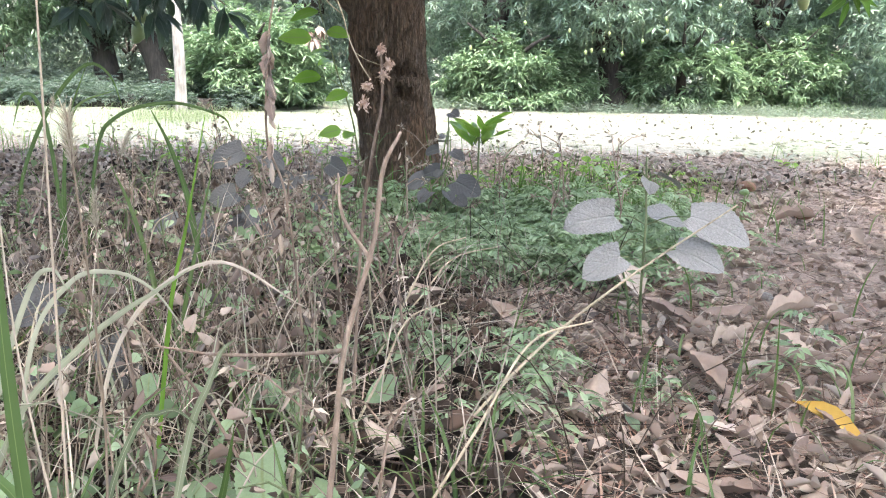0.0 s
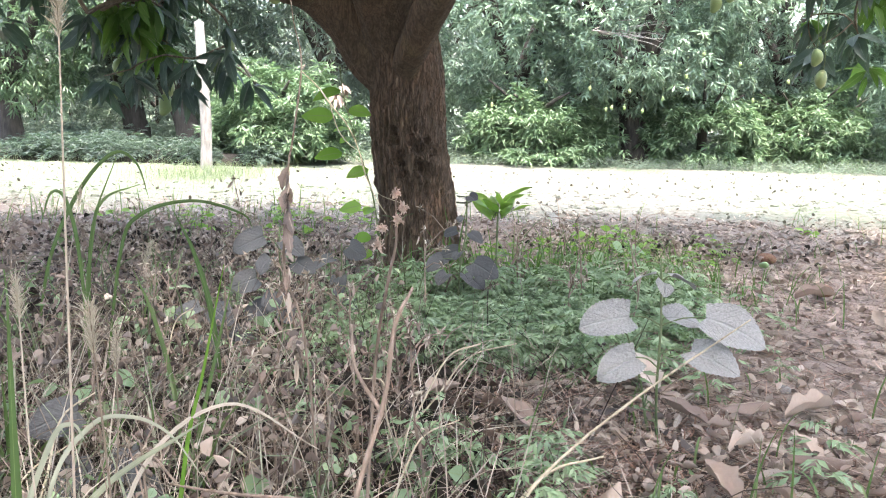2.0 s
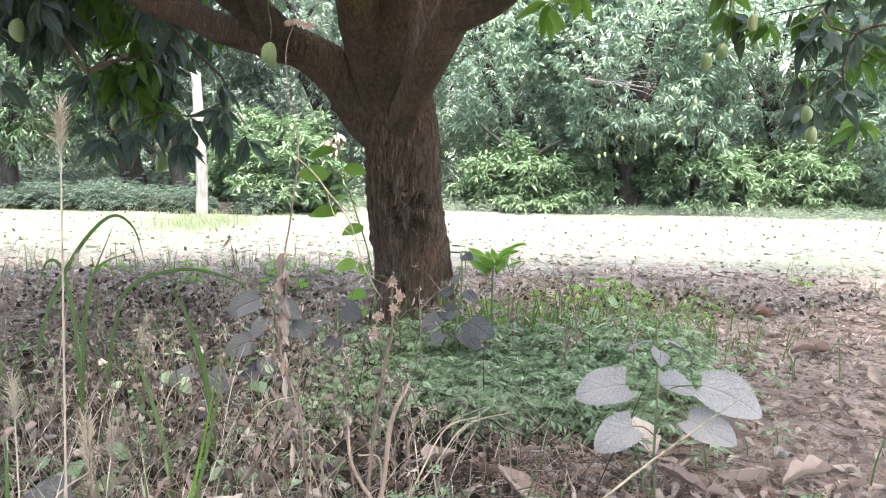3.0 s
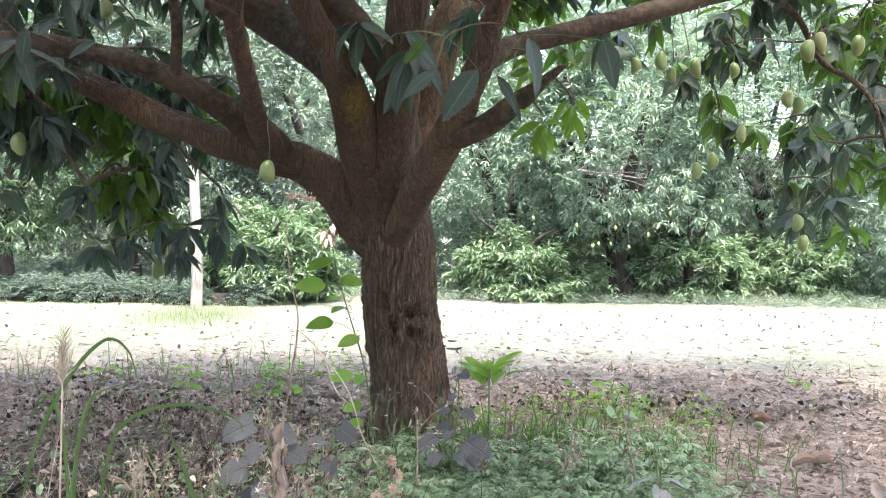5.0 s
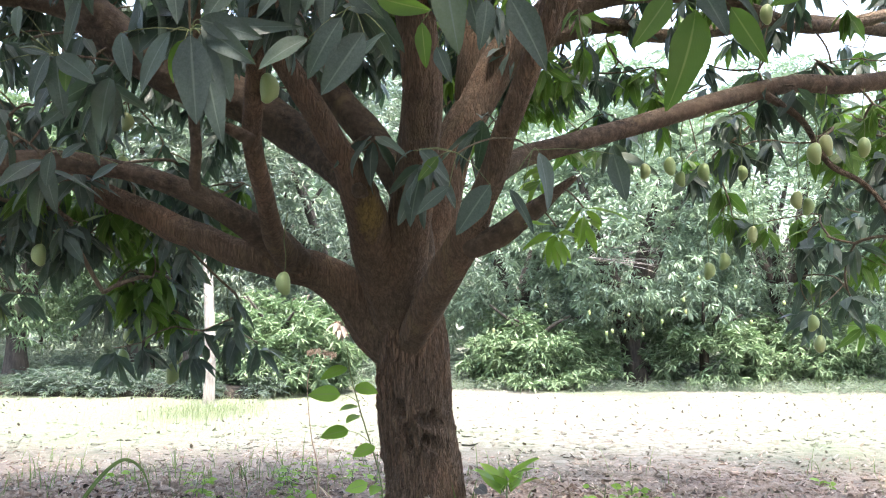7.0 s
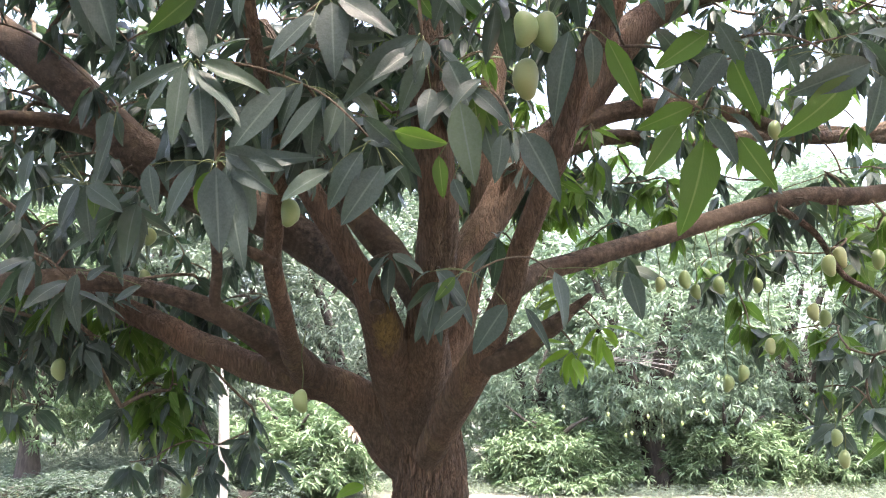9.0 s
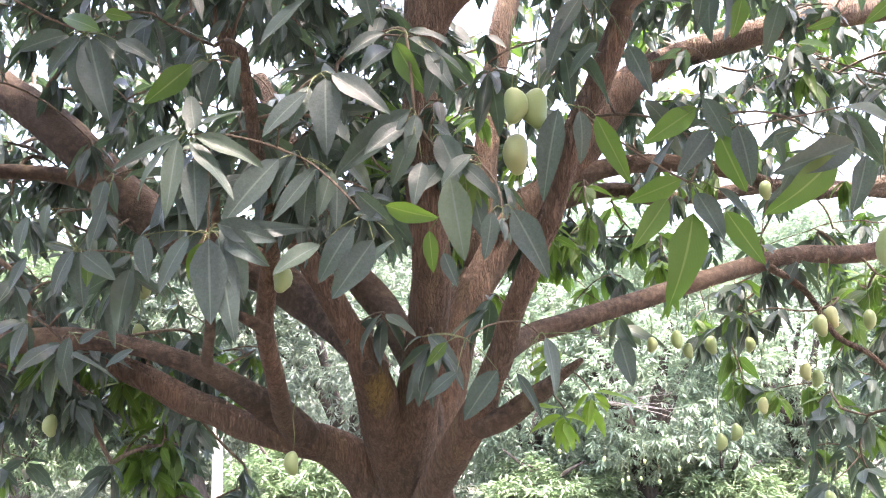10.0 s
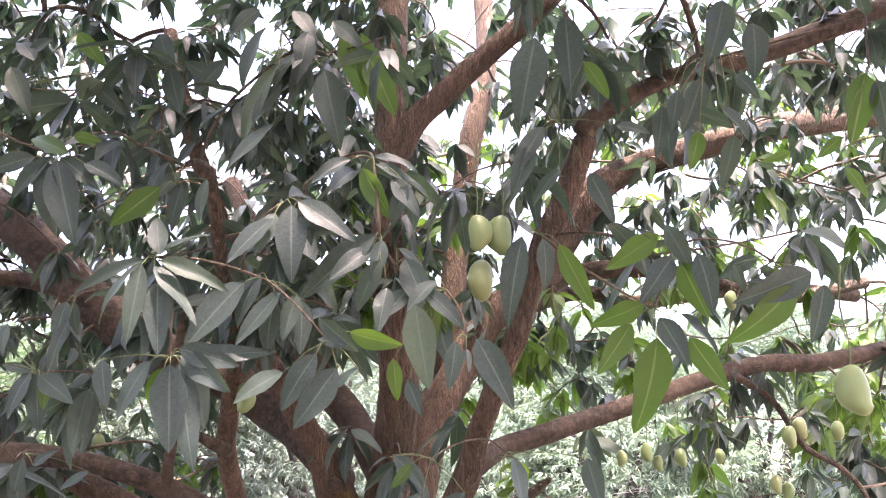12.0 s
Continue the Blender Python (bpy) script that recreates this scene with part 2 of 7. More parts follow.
def fruit_material():
    m, nt, b = material("mango_skin", 0.42)
    c = ramp(nt, random_value(nt), [(0.0, (0.15, 0.225, 0.085)), (0.6, (0.195, 0.27, 0.11)), (1.0, (0.25, 0.29, 0.13))])
    dots = node(nt, "ShaderNodeTexVoronoi", {"Vector": node(nt, "ShaderNodeTexCoord").outputs["Object"], "Scale": 140.0}).outputs[0]
    c = mix_rgb(nt, node(nt, "ShaderNodeMapRange", {0: dots, 1: 0.12, 2: 0.22, 3: 0.4, 4: 0.0}).outputs[0], c, (0.4, 0.42, 0.25))
    c = mix_rgb(nt, node(nt, "ShaderNodeMapRange", {0: noise_tex(nt, 14.0, 5), 1: 0.6, 2: 0.8, 3: 0.0, 4: 0.6}).outputs[0], c, (0.22, 0.16, 0.08))
    nt.links.new(c, b.inputs["Base Color"])
    return m


M_FRUIT = fruit_material()


def ground_material():
    """Dusty loam, darkened near and left for humus and for painted shade under the weeds; the cut field beyond is paler
    and strewn with dry stubble.
    """
    m, nt, b = material("orchard_soil", 0.95)
    big, mid, fine = noise_tex(nt, 0.45, 4), noise_tex(nt, 5.0, 6, None, 0.65), noise_tex(nt, 45.0, 6, None, 0.7)
    soil = ramp(nt, mid, [(0.34, (0.05, 0.036, 0.028)), (0.45, (0.24, 0.182, 0.15)), (0.62, (0.47, 0.375, 0.32))])
    soil = mix_rgb(nt, 0.4, soil, ramp(nt, fine, [(0.38, (0.035, 0.024, 0.018)), (0.62, (0.42, 0.32, 0.255))]))
    stub = ramp(nt, noise_tex(nt, 12.0, 6, None, 0.7), [(0.32, (0.04, 0.036, 0.028)), (0.43, (0.105, 0.103, 0.088)), (0.55, (0.15, 0.16, 0.142)), (0.72, (0.2, 0.213, 0.196))])
    stub = mix_rgb(nt, node(nt, "ShaderNodeMapRange", {0: big, 1: 0.46, 2: 0.64, 3: 0.0, 4: 0.6}).outputs[0], stub, (0.085, 0.125, 0.07))
    y = node(nt, "ShaderNodeSeparateXYZ", {0: node(nt, "ShaderNodeTexCoord").outputs["Object"]}).outputs[1]
    edge = node(nt, "ShaderNodeMath", {0: y, 1: node(nt, "ShaderNodeMath", {0: mid, 1: 3.0}, operation="MULTIPLY").outputs[0]}, operation="ADD").outputs[0]
    # humus tone, made near black so that it also holds the shade between weeds
    hum_shade = node(nt, "ShaderNodeMath", {0: y, 1: node(nt, "ShaderNodeMath", {0: big, 1: 2.5}, operation="MULTIPLY").outputs[0]}, operation="ADD").outputs[0]
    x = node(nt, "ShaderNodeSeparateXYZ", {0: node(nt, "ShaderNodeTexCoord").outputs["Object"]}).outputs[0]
    hum_shade = node(nt, "ShaderNodeMath", {0: hum_shade, 1: node(nt, "ShaderNodeMapRange", {0: x, 1: 0.4, 2: 1.2, 3: 0.0, 4: 5.0}).outputs[0]}, operation="ADD").outputs[0]
    soil = mix_rgb(nt, node(nt, "ShaderNodeMapRange", {0: hum_shade, 1: 5.0, 2: 6.3, 3: 0.85, 4: 0.0}).outputs[0], soil, (0.022, 0.016, 0.012))
    f = node(nt, "ShaderNodeMapRange", {0: edge, 1: 6.6, 2: 9.2, 3: 0.0, 4: 1.0}).outputs[0]
    sward = node(nt, "ShaderNodeMath", {0: node(nt, "ShaderNodeMath", {0: big, 1: 4.0}, operation="MULTIPLY").outputs[0], 1: x}, operation="SUBTRACT").outputs[0]
    sward = node(nt, "ShaderNodeMapRange", {0: sward, 1: 2.7, 2: 4.7, 3: 0.0, 4: 0.8}).outputs[0]
    sward = node(nt, "ShaderNodeMath", {0: sward, 1: node(nt, "ShaderNodeMapRange", {0: edge, 1: 9.2, 2: 10.6, 3: 0.0, 4: 1.0}).outputs[0]}, operation="MULTIPLY").outputs[0]
    stub = mix_rgb(nt, sward, stub, ramp(nt, fine, [(0.35, (0.075, 0.105, 0.06)), (0.65, (0.15, 0.185, 0.125))]))
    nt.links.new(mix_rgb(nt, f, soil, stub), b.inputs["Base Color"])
    bump(nt, b, node(nt, "ShaderNodeMath", {0: mid, 1: fine}, operation="ADD").outputs[0], 0.7, 0.04)
    return m


M_SOIL = ground_material()
# bank soil near black: the shade of the trees is put into its colour
M_BANK_SHADE = bark_material("shaded_bank_soil", (0.009, 0.008, 0.0065), (0.022, 0.019, 0.015), 12, 0.8)

# ---- mesh helpers ----
rng = np.random.default_rng(7)


def world_of(ob):
    m = ob.matrix_basis.copy()
    while ob.parent:
        m = ob.parent.matrix_basis @ ob.matrix_parent_inverse @ m
        ob = ob.parent
    return m


def mesh_of(name, v, f, mat, uv=None, smooth=True):
    """A mesh from arrays: v (n, 3); f (m, 3 or 4) or a list of such; uv per vertex."""
    fs = f if isinstance(f, list) else [f]
    fs = [np.asarray(a) for a in fs if len(a)]
    me = bpy.data.meshes.new(name)
    v = np.asarray(v, dtype=np.float32)
    me.vertices.add(len(v))
    me.vertices.foreach_set("co", v.ravel())
    loops = np.concatenate([a.ravel() for a in fs]).astype(np.int32)
    sizes = np.concatenate([np.full(len(a), a.shape[1]) for a in fs])
    starts = np.concatenate([[0], np.cumsum(sizes)[:-1]]).astype(np.int32)
    me.loops.add(len(loops))
    me.loops.foreach_set("vertex_index", loops)
    me.polygons.add(len(sizes))
    me.polygons.foreach_set("loop_start", starts)
    me.polygons.foreach_set("use_smooth", np.full(len(sizes), smooth))
    if uv is not None:
        layer = me.uv_layers.new(name="UVMap")
        layer.data.foreach_set("uv", np.asarray(uv, dtype=np.float32)[loops].ravel())
    me.materials.append(mat)
    me.update(calc_edges=True)
    me.validate()
    return me


def thing(name, place, label, category, group="", kind=""):
    ob = new(name)
    ob.location = place
    ob.empty_display_size = 0.1
    return tagged(ob, label, category, group, kind)


def part(name, me, parent, label="", at=None, kind=""):
    """A mesh in world coordinates (or placed by the matrix at) as a part of a thing or of a part."""
    ob = new(name, me)
    if parent is not None:
        ob.parent = parent
        ob.matrix_parent_inverse = world_of(parent).inverted()
    if at is not None:
        ob.matrix_basis = at
    return tagged(ob, label, kind=kind)


def catmull(p, n):
    """Points of a smooth line through p (k, m), n per stretch."""
    p = np.asarray(p, float)
    q = np.vstack([2 * p[0] - p[1], p, 2 * p[-1] - p[-2]])
    out = []
    for i in range(1, len(q) - 2):
        for t in np.linspace(0, 1, n, endpoint=False):
            a, b2, c, d = q[i - 1], q[i], q[i + 1], q[i + 2]
            out.append(0.5 * (2 * b2 + (c - a) * t + (2 * a - 5 * b2 + 4 * c - d) * t * t + (3 * b2 - a - 3 * c + d) * t ** 3))
    out.append(p[-1])
    return np.array(out)


def tube(line, sides, rough=0.0, freq=9.0, close=True):
    """Vertices and quads of a tapered tube along line (k, 4: x, y, z, radius); rough: share of the radius by which the bark is furrowed."""
    line = np.asarray(line, float)
    p, r = line[:, :3], line[:, 3]
    k = len(p)
    tan = np.gradient(p, axis=0)
    tan /= np.linalg.norm(tan, axis=1)[:, None] + 1e-9
    u = np.cross(tan[0], (0.3, 0.9, 0.2))
    u /= np.linalg.norm(u)
    us = []
    for t in tan:
        u = u - t * (u @ t)
        u /= np.linalg.norm(u) + 1e-9
        us.append(u)
    us = np.array(us)
    vs = np.cross(tan, us)
    ang = np.arange(sides) * 2 * np.pi / sides
    ring = us[:, None] * np.cos(ang)[None, :, None] + vs[:, None] * np.sin(ang)[None, :, None]
    rad = np.repeat(r[:, None], sides, 1)
    if rough:
        arc = np.concatenate([[0], np.cumsum(np.linalg.norm(np.diff(p, axis=0), axis=1))])
        for i in range(k):
            for j in range(sides):
                c = Vector((math.cos(ang[j]) * freq * 0.5, math.sin(ang[j]) * freq * 0.5, arc[i] * freq * 0.35))
                f = noise.turbulence(c, 4, False, amplitude_scale=0.55)
                g = noise.noise(Vector((math.cos(ang[j]), math.sin(ang[j]), arc[i] * 2.2)))
                rad[i, j] *= 1 + rough * (f - 0.5) + 0.8 * rough * g
    v = (p[:, None] + ring * rad[:, :, None]).reshape(-1, 3)
    i, j = np.meshgrid(np.arange(k - 1), np.arange(sides), indexing="ij")
    a = (i * sides + j).ravel()
    b2 = (i * sides + (j + 1) % sides).ravel()
    f = np.stack([a, b2, b2 + sides, a + sides], 1)
    if close:
        v = np.vstack([v, p[-1] + tan[-1] * r[-1] * 0.6])
        e = (k - 1) * sides
        cap = np.array([[e + j, e + (j + 1) % sides, len(v) - 1] for j in range(sides)])
        return v, [f, cap]
    return v, [f]


def tubes(lines, sides):
    """Many thin tubes joined."""
    vs, q, t, n = [], [], [], 0
    for ln in lines:
        v, fs = tube(ln, sides)
        vs.append(v)
        q.append(fs[0] + n)
        t.append(fs[1] + n)
        n += len(v)
    return np.vstack(vs), [np.vstack(q), np.vstack(t)]


def blade(n=4, width=0.26, peak=0.42, fold=0.12, curl=0.25, wave=0.0, notch=0.0, teeth=0.0):
    """A unit leaf along +y, facing +z: widest at peak, folded along its midrib, tip curling down."""
    v, uv = [], []
    for i in range(n + 1):
        t = i / n
        w = math.sin(math.pi * t ** (math.log(0.5) / math.log(peak))) ** 0.8 * width * 0.5 if 0 < i < n else 0.012
        if notch:
            w = max(0.01, width * 0.5 * max(0.0, 1 - abs((t - 0.4) / 0.6) ** 2) ** 0.62)
        if teeth and 0 < i < n:
            w *= 1 + teeth * (1 if i % 2 else -1)
        z = -curl * t * t
        for s in (-1, 0, 1):
            back = -notch * (1 - t) ** 3 * abs(s)
            v.append((s * w, t + back, z + abs(s) * w * fold * 4 * (1 - t * 0.5) + wave * math.sin(7 * t + 2 * s) * abs(s)))
            uv.append((0.5 + 0.5 * s, t))
    f = []
    for i in range(n):
        for s in (0, 1):
            a = i * 3 + s
            f.append((a, a + 1, a + 4, a + 3))
    return np.array(v), np.array(f), np.array(uv)


def mango_leaf(width, droop, wave, fold, twist=0.0, n=10):
    """A unit mango leaf along +y: long, nearly parallel sides, a drawn-out tip, wavy margins and a drooping end."""
    v, uv = [], []
    for i in range(n + 1):
        t = i / n
        w = width * 0.5 * max(0.02, min(1.0, t / 0.32) ** 0.55 * min(1.0, (1 - t) / 0.55) ** 0.62)
        turn = twist * t
        for s in (-2, -1, 0, 1, 2):
            x = 0.5 * s * w
            z = abs(x) * fold - droop * t * t + wave * abs(s) * 0.5 * math.sin(9 * t + 1.7 * (s > 0)) + 0.25 * droop * t
            v.append((x * math.cos(turn) - 0.3 * x * math.sin(turn), t, z + x * math.sin(turn)))
            uv.append((0.5 + 0.25 * s, t))
    f = [(i * 5 + j, i * 5 + j + 1, i * 5 + j + 6, i * 5 + j + 5) for i in range(n) for j in range(4)]
    return np.array(v), np.array(f), np.array(uv)


def frames_of(d, up, roll):
    """Axes (n, 3, 3) with y along d and z as near to up as can be, rolled."""
    y = d / np.linalg.norm(d, axis=1)[:, None]
    z = up - y * np.sum(up * y, 1)[:, None]
    z /= np.linalg.norm(z, axis=1)[:, None] + 1e-9
    x = np.cross(y, z)
    c, s = np.cos(roll)[:, None], np.sin(roll)[:, None]
    return np.stack([x * c + z * s, y, z * c - x * s], 2)


def scattered(tem, pos, axes, size):
    """One leaf at each place: arrays of vertices, quads and uv."""
    v, f, uv = tem
    n = len(pos)
    size = np.broadcast_to(np.asarray(size, float).reshape(n, -1), (n, 3)) if np.ndim(size) else np.full((n, 3), float(size))
    allv = np.einsum("nij,nkj->nki", axes, v[None] * size[:, None]) + np.asarray(pos)[:, None]
    allf = f[None] + (np.arange(n) * len(v))[:, None, None]
    return allv.reshape(-1, 3), allf.reshape(-1, f.shape[1]), np.tile(uv, (n, 1))


def joined(sets):
    """Several results of scattered() as one."""
    vs, fs, us, n = [], [], [], 0
    for v, f, u in sets:
        vs.append(v)
        fs.append(f + n)
        us.append(u)
        n += len(v)
    return np.vstack(vs), np.vstack(fs), np.vstack(us)


def whorls(tips, r, count=(8, 13), length=(0.13, 0.21), droop=(0.1, 1.1), outward=None):
    """Leaves round the shoot tips: places, axes and sizes."""
    pos, d, up = [], [], []
    for i, tip in enumerate(tips):
        n = r.integers(count[0], count[1] + 1)
        az = np.arange(n) * 2.4 + r.uniform(0, 6.3)
        dr = r.uniform(droop[0], droop[1], n)
        v = np.stack([np.cos(az) * np.cos(dr), np.sin(az) * np.cos(dr), -np.sin(dr)], 1)
        v += r.normal(0, 0.2, (n, 3)) + r.normal(0, 0.28, 3) * (1, 1, 0.5)
        if outward is not None:
            v += outward[i] * 0.35
        pos.append(np.asarray(tip) + np.stack([np.zeros(n), np.zeros(n), -r.uniform(0, 0.06, n)], 1) + v * 0.012)
        d.append(v)
    pos, d = np.vstack(pos), np.vstack(d)
    n = len(pos)
    up = np.tile((0.0, 0.0, 1.0), (n, 1)) + r.normal(0, 0.25, (n, 3))
    return pos, frames_of(d, up, r.normal(0, 0.35, n)), r.uniform(length[0], length[1], n)[:, None] * np.stack([r.uniform(0.8, 1.15, n), np.ones(n), r.uniform(0.6, 1.4, n)], 1)

# ---- ground: one sheet, uneven near the tree, flat out to the horizon ----
def ground_height(x, y):
    h = 0.03 * noise.noise(Vector((x * 0.9, y * 0.9, 0.3))) + 0.015 * noise.noise(Vector((x * 3.1, y * 3.1, 5.0)))
    ridge = math.exp(-((y - 5.6 - 0.25 * math.sin(x * 1.1)) / 0.75) ** 2)
    bare = min(1.0, max(ridge, max(0.0, x - 0.8) * max(0.0, 1 - abs(y - 3.2) / 2.6)))
    h += 0.07 * ridge * (1 + noise.noise(Vector((x * 1.6, y * 1.6, 9.0))))
    h += bare * (0.035 * (0.4 - abs(noise.noise(Vector((x * 4.5, y * 4.5, 2.0))))) + 0.022 * noise.noise(Vector((x * 11, y * 11, 2.0))) + 0.012 * noise.noise(Vector((x * 24, y * 24, 7.0))))
    r = math.hypot(x - 0.3, y - 3)
    return h * min(1.0, 25.0 / (r + 1))


def build_ground():
    xs = np.concatenate([-np.geomspace(3000, 5.2, 28), np.linspace(-5, 5, 300), np.geomspace(5.2, 3000, 28)])
    ys = np.concatenate([-np.geomspace(3000, 1.2, 22), np.linspace(-1, 8.5, 300), np.linspace(8.6, 22, 60), np.geomspace(22.5, 3000, 24)])
    v = [(x, y, ground_height(x, y) if abs(x) < 40 and abs(y) < 40 else 0.0) for y in ys for x in xs]
    nx = len(xs)
    i, j = np.meshgrid(np.arange(len(ys) - 1), np.arange(nx - 1), indexing="ij")
    a = (i * nx + j).ravel()
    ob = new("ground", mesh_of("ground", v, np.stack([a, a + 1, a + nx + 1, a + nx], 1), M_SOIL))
    return tagged(ob, "dusty brown orchard soil running into a pale sunlit mown field", "ground", kind="structure")


build_ground()

# ---- the mango tree: trunk, limbs, twigs, fruit and leaves ----
tree = thing("mango_tree", (-0.2, 4.63, 0.0), "large spreading mango tree with furrowed trunk and hanging green fruit", "tree")
TRUNK = [(-0.2, 4.62, -0.12, 0.25), (-0.2, 4.62, 0.02, 0.232), (-0.205, 4.62, 0.14, 0.212), (-0.21, 4.62, 0.3, 0.196), (-0.235, 4.6, 0.55, 0.188), (-0.255, 4.58, 0.77, 0.184), (-0.27, 4.55, 0.96, 0.18), (-0.28, 4.5, 1.15, 0.165)]
BOUGH_A = [(-0.25, 4.57, 0.8, 0.085), (-0.36, 4.56, 0.95, 0.115), (-0.44, 4.54, 1.06, 0.138), (-0.55, 4.45, 1.23, 0.122), (-0.69, 4.36, 1.33, 0.098), (-0.82, 4.3, 1.36, 0.092), (-0.95, 4.27, 1.39, 0.081), (-1.08, 4.26, 1.42, 0.073), (-1.21, 4.27, 1.48, 0.071), (-1.36, 4.3, 1.53, 0.071), (-1.5, 4.32, 1.6, 0.066), (-1.64, 4.35, 1.66, 0.062), (-1.9, 4.4, 1.78, 0.06), (-2.21, 4.45, 1.93, 0.055)]
BOUGH_B = [(-0.76, 4.25, 1.37, 0.07), (-0.87, 4.14, 1.46, 0.08), (-0.95, 4.06, 1.52, 0.069), (-1.01, 4.0, 1.56, 0.061), (-1.11, 3.95, 1.62, 0.055), (-1.22, 3.92, 1.67, 0.049), (-1.34, 3.9, 1.71, 0.045), (-1.46, 3.9, 1.74, 0.043), (-1.69, 3.88, 1.77, 0.052), (-1.92, 3.86, 1.76, 0.059), (-2.3, 3.85, 1.72, 0.05)]
BOUGH_C = [(-0.8, 4.2, 1.38, 0.06), (-0.81, 4.0, 1.45, 0.056), (-0.79, 3.8, 1.51, 0.046), (-0.77, 3.62, 1.6, 0.041), (-0.77, 3.5, 1.69, 0.04), (-0.77, 3.42, 1.78, 0.039), (-0.75, 3.36, 1.87, 0.038), (-0.73, 3.3, 1.95, 0.038), (-0.7, 3.2, 2.1, 0.033), (-0.74, 3.12, 2.31, 0.028), (-0.77, 2.95, 2.66, 0.02)]
BOUGH_D = [(-1.14, 3.93, 1.64, 0.029), (-1.14, 3.9, 1.71, 0.026), (-1.13, 3.88, 1.83, 0.025), (-1.14, 3.86, 1.99, 0.024), (-1.13, 3.84, 2.13, 0.022), (-1.11, 3.8, 2.28, 0.02), (-1.09, 3.7, 2.55, 0.014)]
BOUGH_E = [(-0.28, 4.55, 0.88, 0.085), (-0.34, 4.5, 1.04, 0.1), (-0.38, 4.36, 1.26, 0.12), (-0.41, 4.2, 1.43, 0.112), (-0.43, 4.1, 1.55, 0.099), (-0.46, 4.02, 1.65, 0.088), (-0.5, 3.96, 1.76, 0.07), (-0.56, 3.92, 1.86, 0.065), (-0.62, 3.88, 1.97, 0.061), (-0.69, 3.86, 2.08, 0.059), (-0.76, 3.83, 2.19, 0.054), (-0.8, 3.8, 2.27, 0.049), (-0.9, 3.75, 2.6, 0.044), (-1.11, 3.7, 3.13, 0.04), (-1.27, 3.7, 3.69, 0.034)]
BOUGH_F = [(-0.49, 4.45, 1.7, 0.082), (-0.68, 4.6, 1.89, 0.104), (-0.89, 4.75, 2.06, 0.112), (-1.18, 4.8, 2.25, 0.122), (-1.6, 4.8, 2.41, 0.13), (-2.01, 4.8, 2.71, 0.132), (-2.35, 4.8, 3.03, 0.128), (-2.81, 4.8, 3.38, 0.113), (-3.38, 4.8, 3.86, 0.103)]
BOUGH_F2 = [(-2.05, 4.75, 2.71, 0.054), (-2.35, 4.7, 2.78, 0.048), (-2.81, 4.6, 2.78, 0.043), (-3.42, 4.6, 2.82, 0.034)]
BOUGH_G = [(-0.26, 4.57, 0.85, 0.098), (-0.3, 4.5, 1.04, 0.115), (-0.3, 4.36, 1.23, 0.12), (-0.27, 4.22, 1.43, 0.11), (-0.24, 4.12, 1.63, 0.102), (-0.21, 4.04, 1.81, 0.098), (-0.19, 4.0, 2.0, 0.097), (-0.19, 3.96, 2.16, 0.096), (-0.24, 3.95, 2.67, 0.09), (-0.25, 4, 3.12, 0.086), (-0.27, 4.05, 3.56, 0.083), (-0.27, 4.1, 3.99, 0.091), (-0.27, 4.2, 4.63, 0.084)]
BOUGH_G2 = [(-0.25, 4, 3.12, 0.068), (-0.15, 4, 3.35, 0.069), (0.01, 4.05, 3.55, 0.066), (0.24, 4.1, 3.81, 0.062), (0.54, 4.1, 4.11, 0.059), (0.83, 4.1, 4.46, 0.049)]
BOUGH_H = [(-0.25, 4.57, 0.95, 0.067), (-0.23, 4.6, 1.21, 0.084), (-0.17, 4.7, 1.41, 0.089), (-0.14, 4.8, 1.62, 0.094), (-0.07, 4.9, 2.03, 0.101), (0.05, 5, 2.3, 0.107), (0.24, 5.1, 2.65, 0.115), (0.47, 5.2, 2.85, 0.122), (0.83, 5.3, 3.41, 0.127), (1.16, 5.4, 3.71, 0.098), (2.02, 5.5, 4.02, 0.097), (2.52, 5.6, 4.15, 0.098), (3.42, 5.8, 4.35, 0.093)]
BOUGH_H2 = [(-0.09, 5.1, 2.12, 0.096), (0.04, 5.3, 2.4, 0.101), (0.25, 5.6, 2.76, 0.105), (0.66, 5.8, 2.95, 0.061), (0.94, 5.9, 3.02, 0.055), (1.29, 6, 2.98, 0.052), (2.19, 6.2, 3.14, 0.052), (2.97, 6.4, 3.13, 0.051)]
BOUGH_H3 = [(0.54, 5.2, 2.86, 0.075), (0.74, 5.25, 2.96, 0.066), (1.08, 5.3, 3.01, 0.06), (1.51, 5.4, 2.99, 0.051), (2.08, 5.6, 2.9, 0.047), (2.76, 5.8, 3.06, 0.042)]
BOUGH_H4 = [(-0.01, 5.2, 2.42, 0.083), (0.06, 5.3, 3.22, 0.081), (0.13, 5.4, 3.88, 0.083), (0.25, 5.5, 4.53, 0.08), (0.22, 5.6, 5.44, 0.075)]
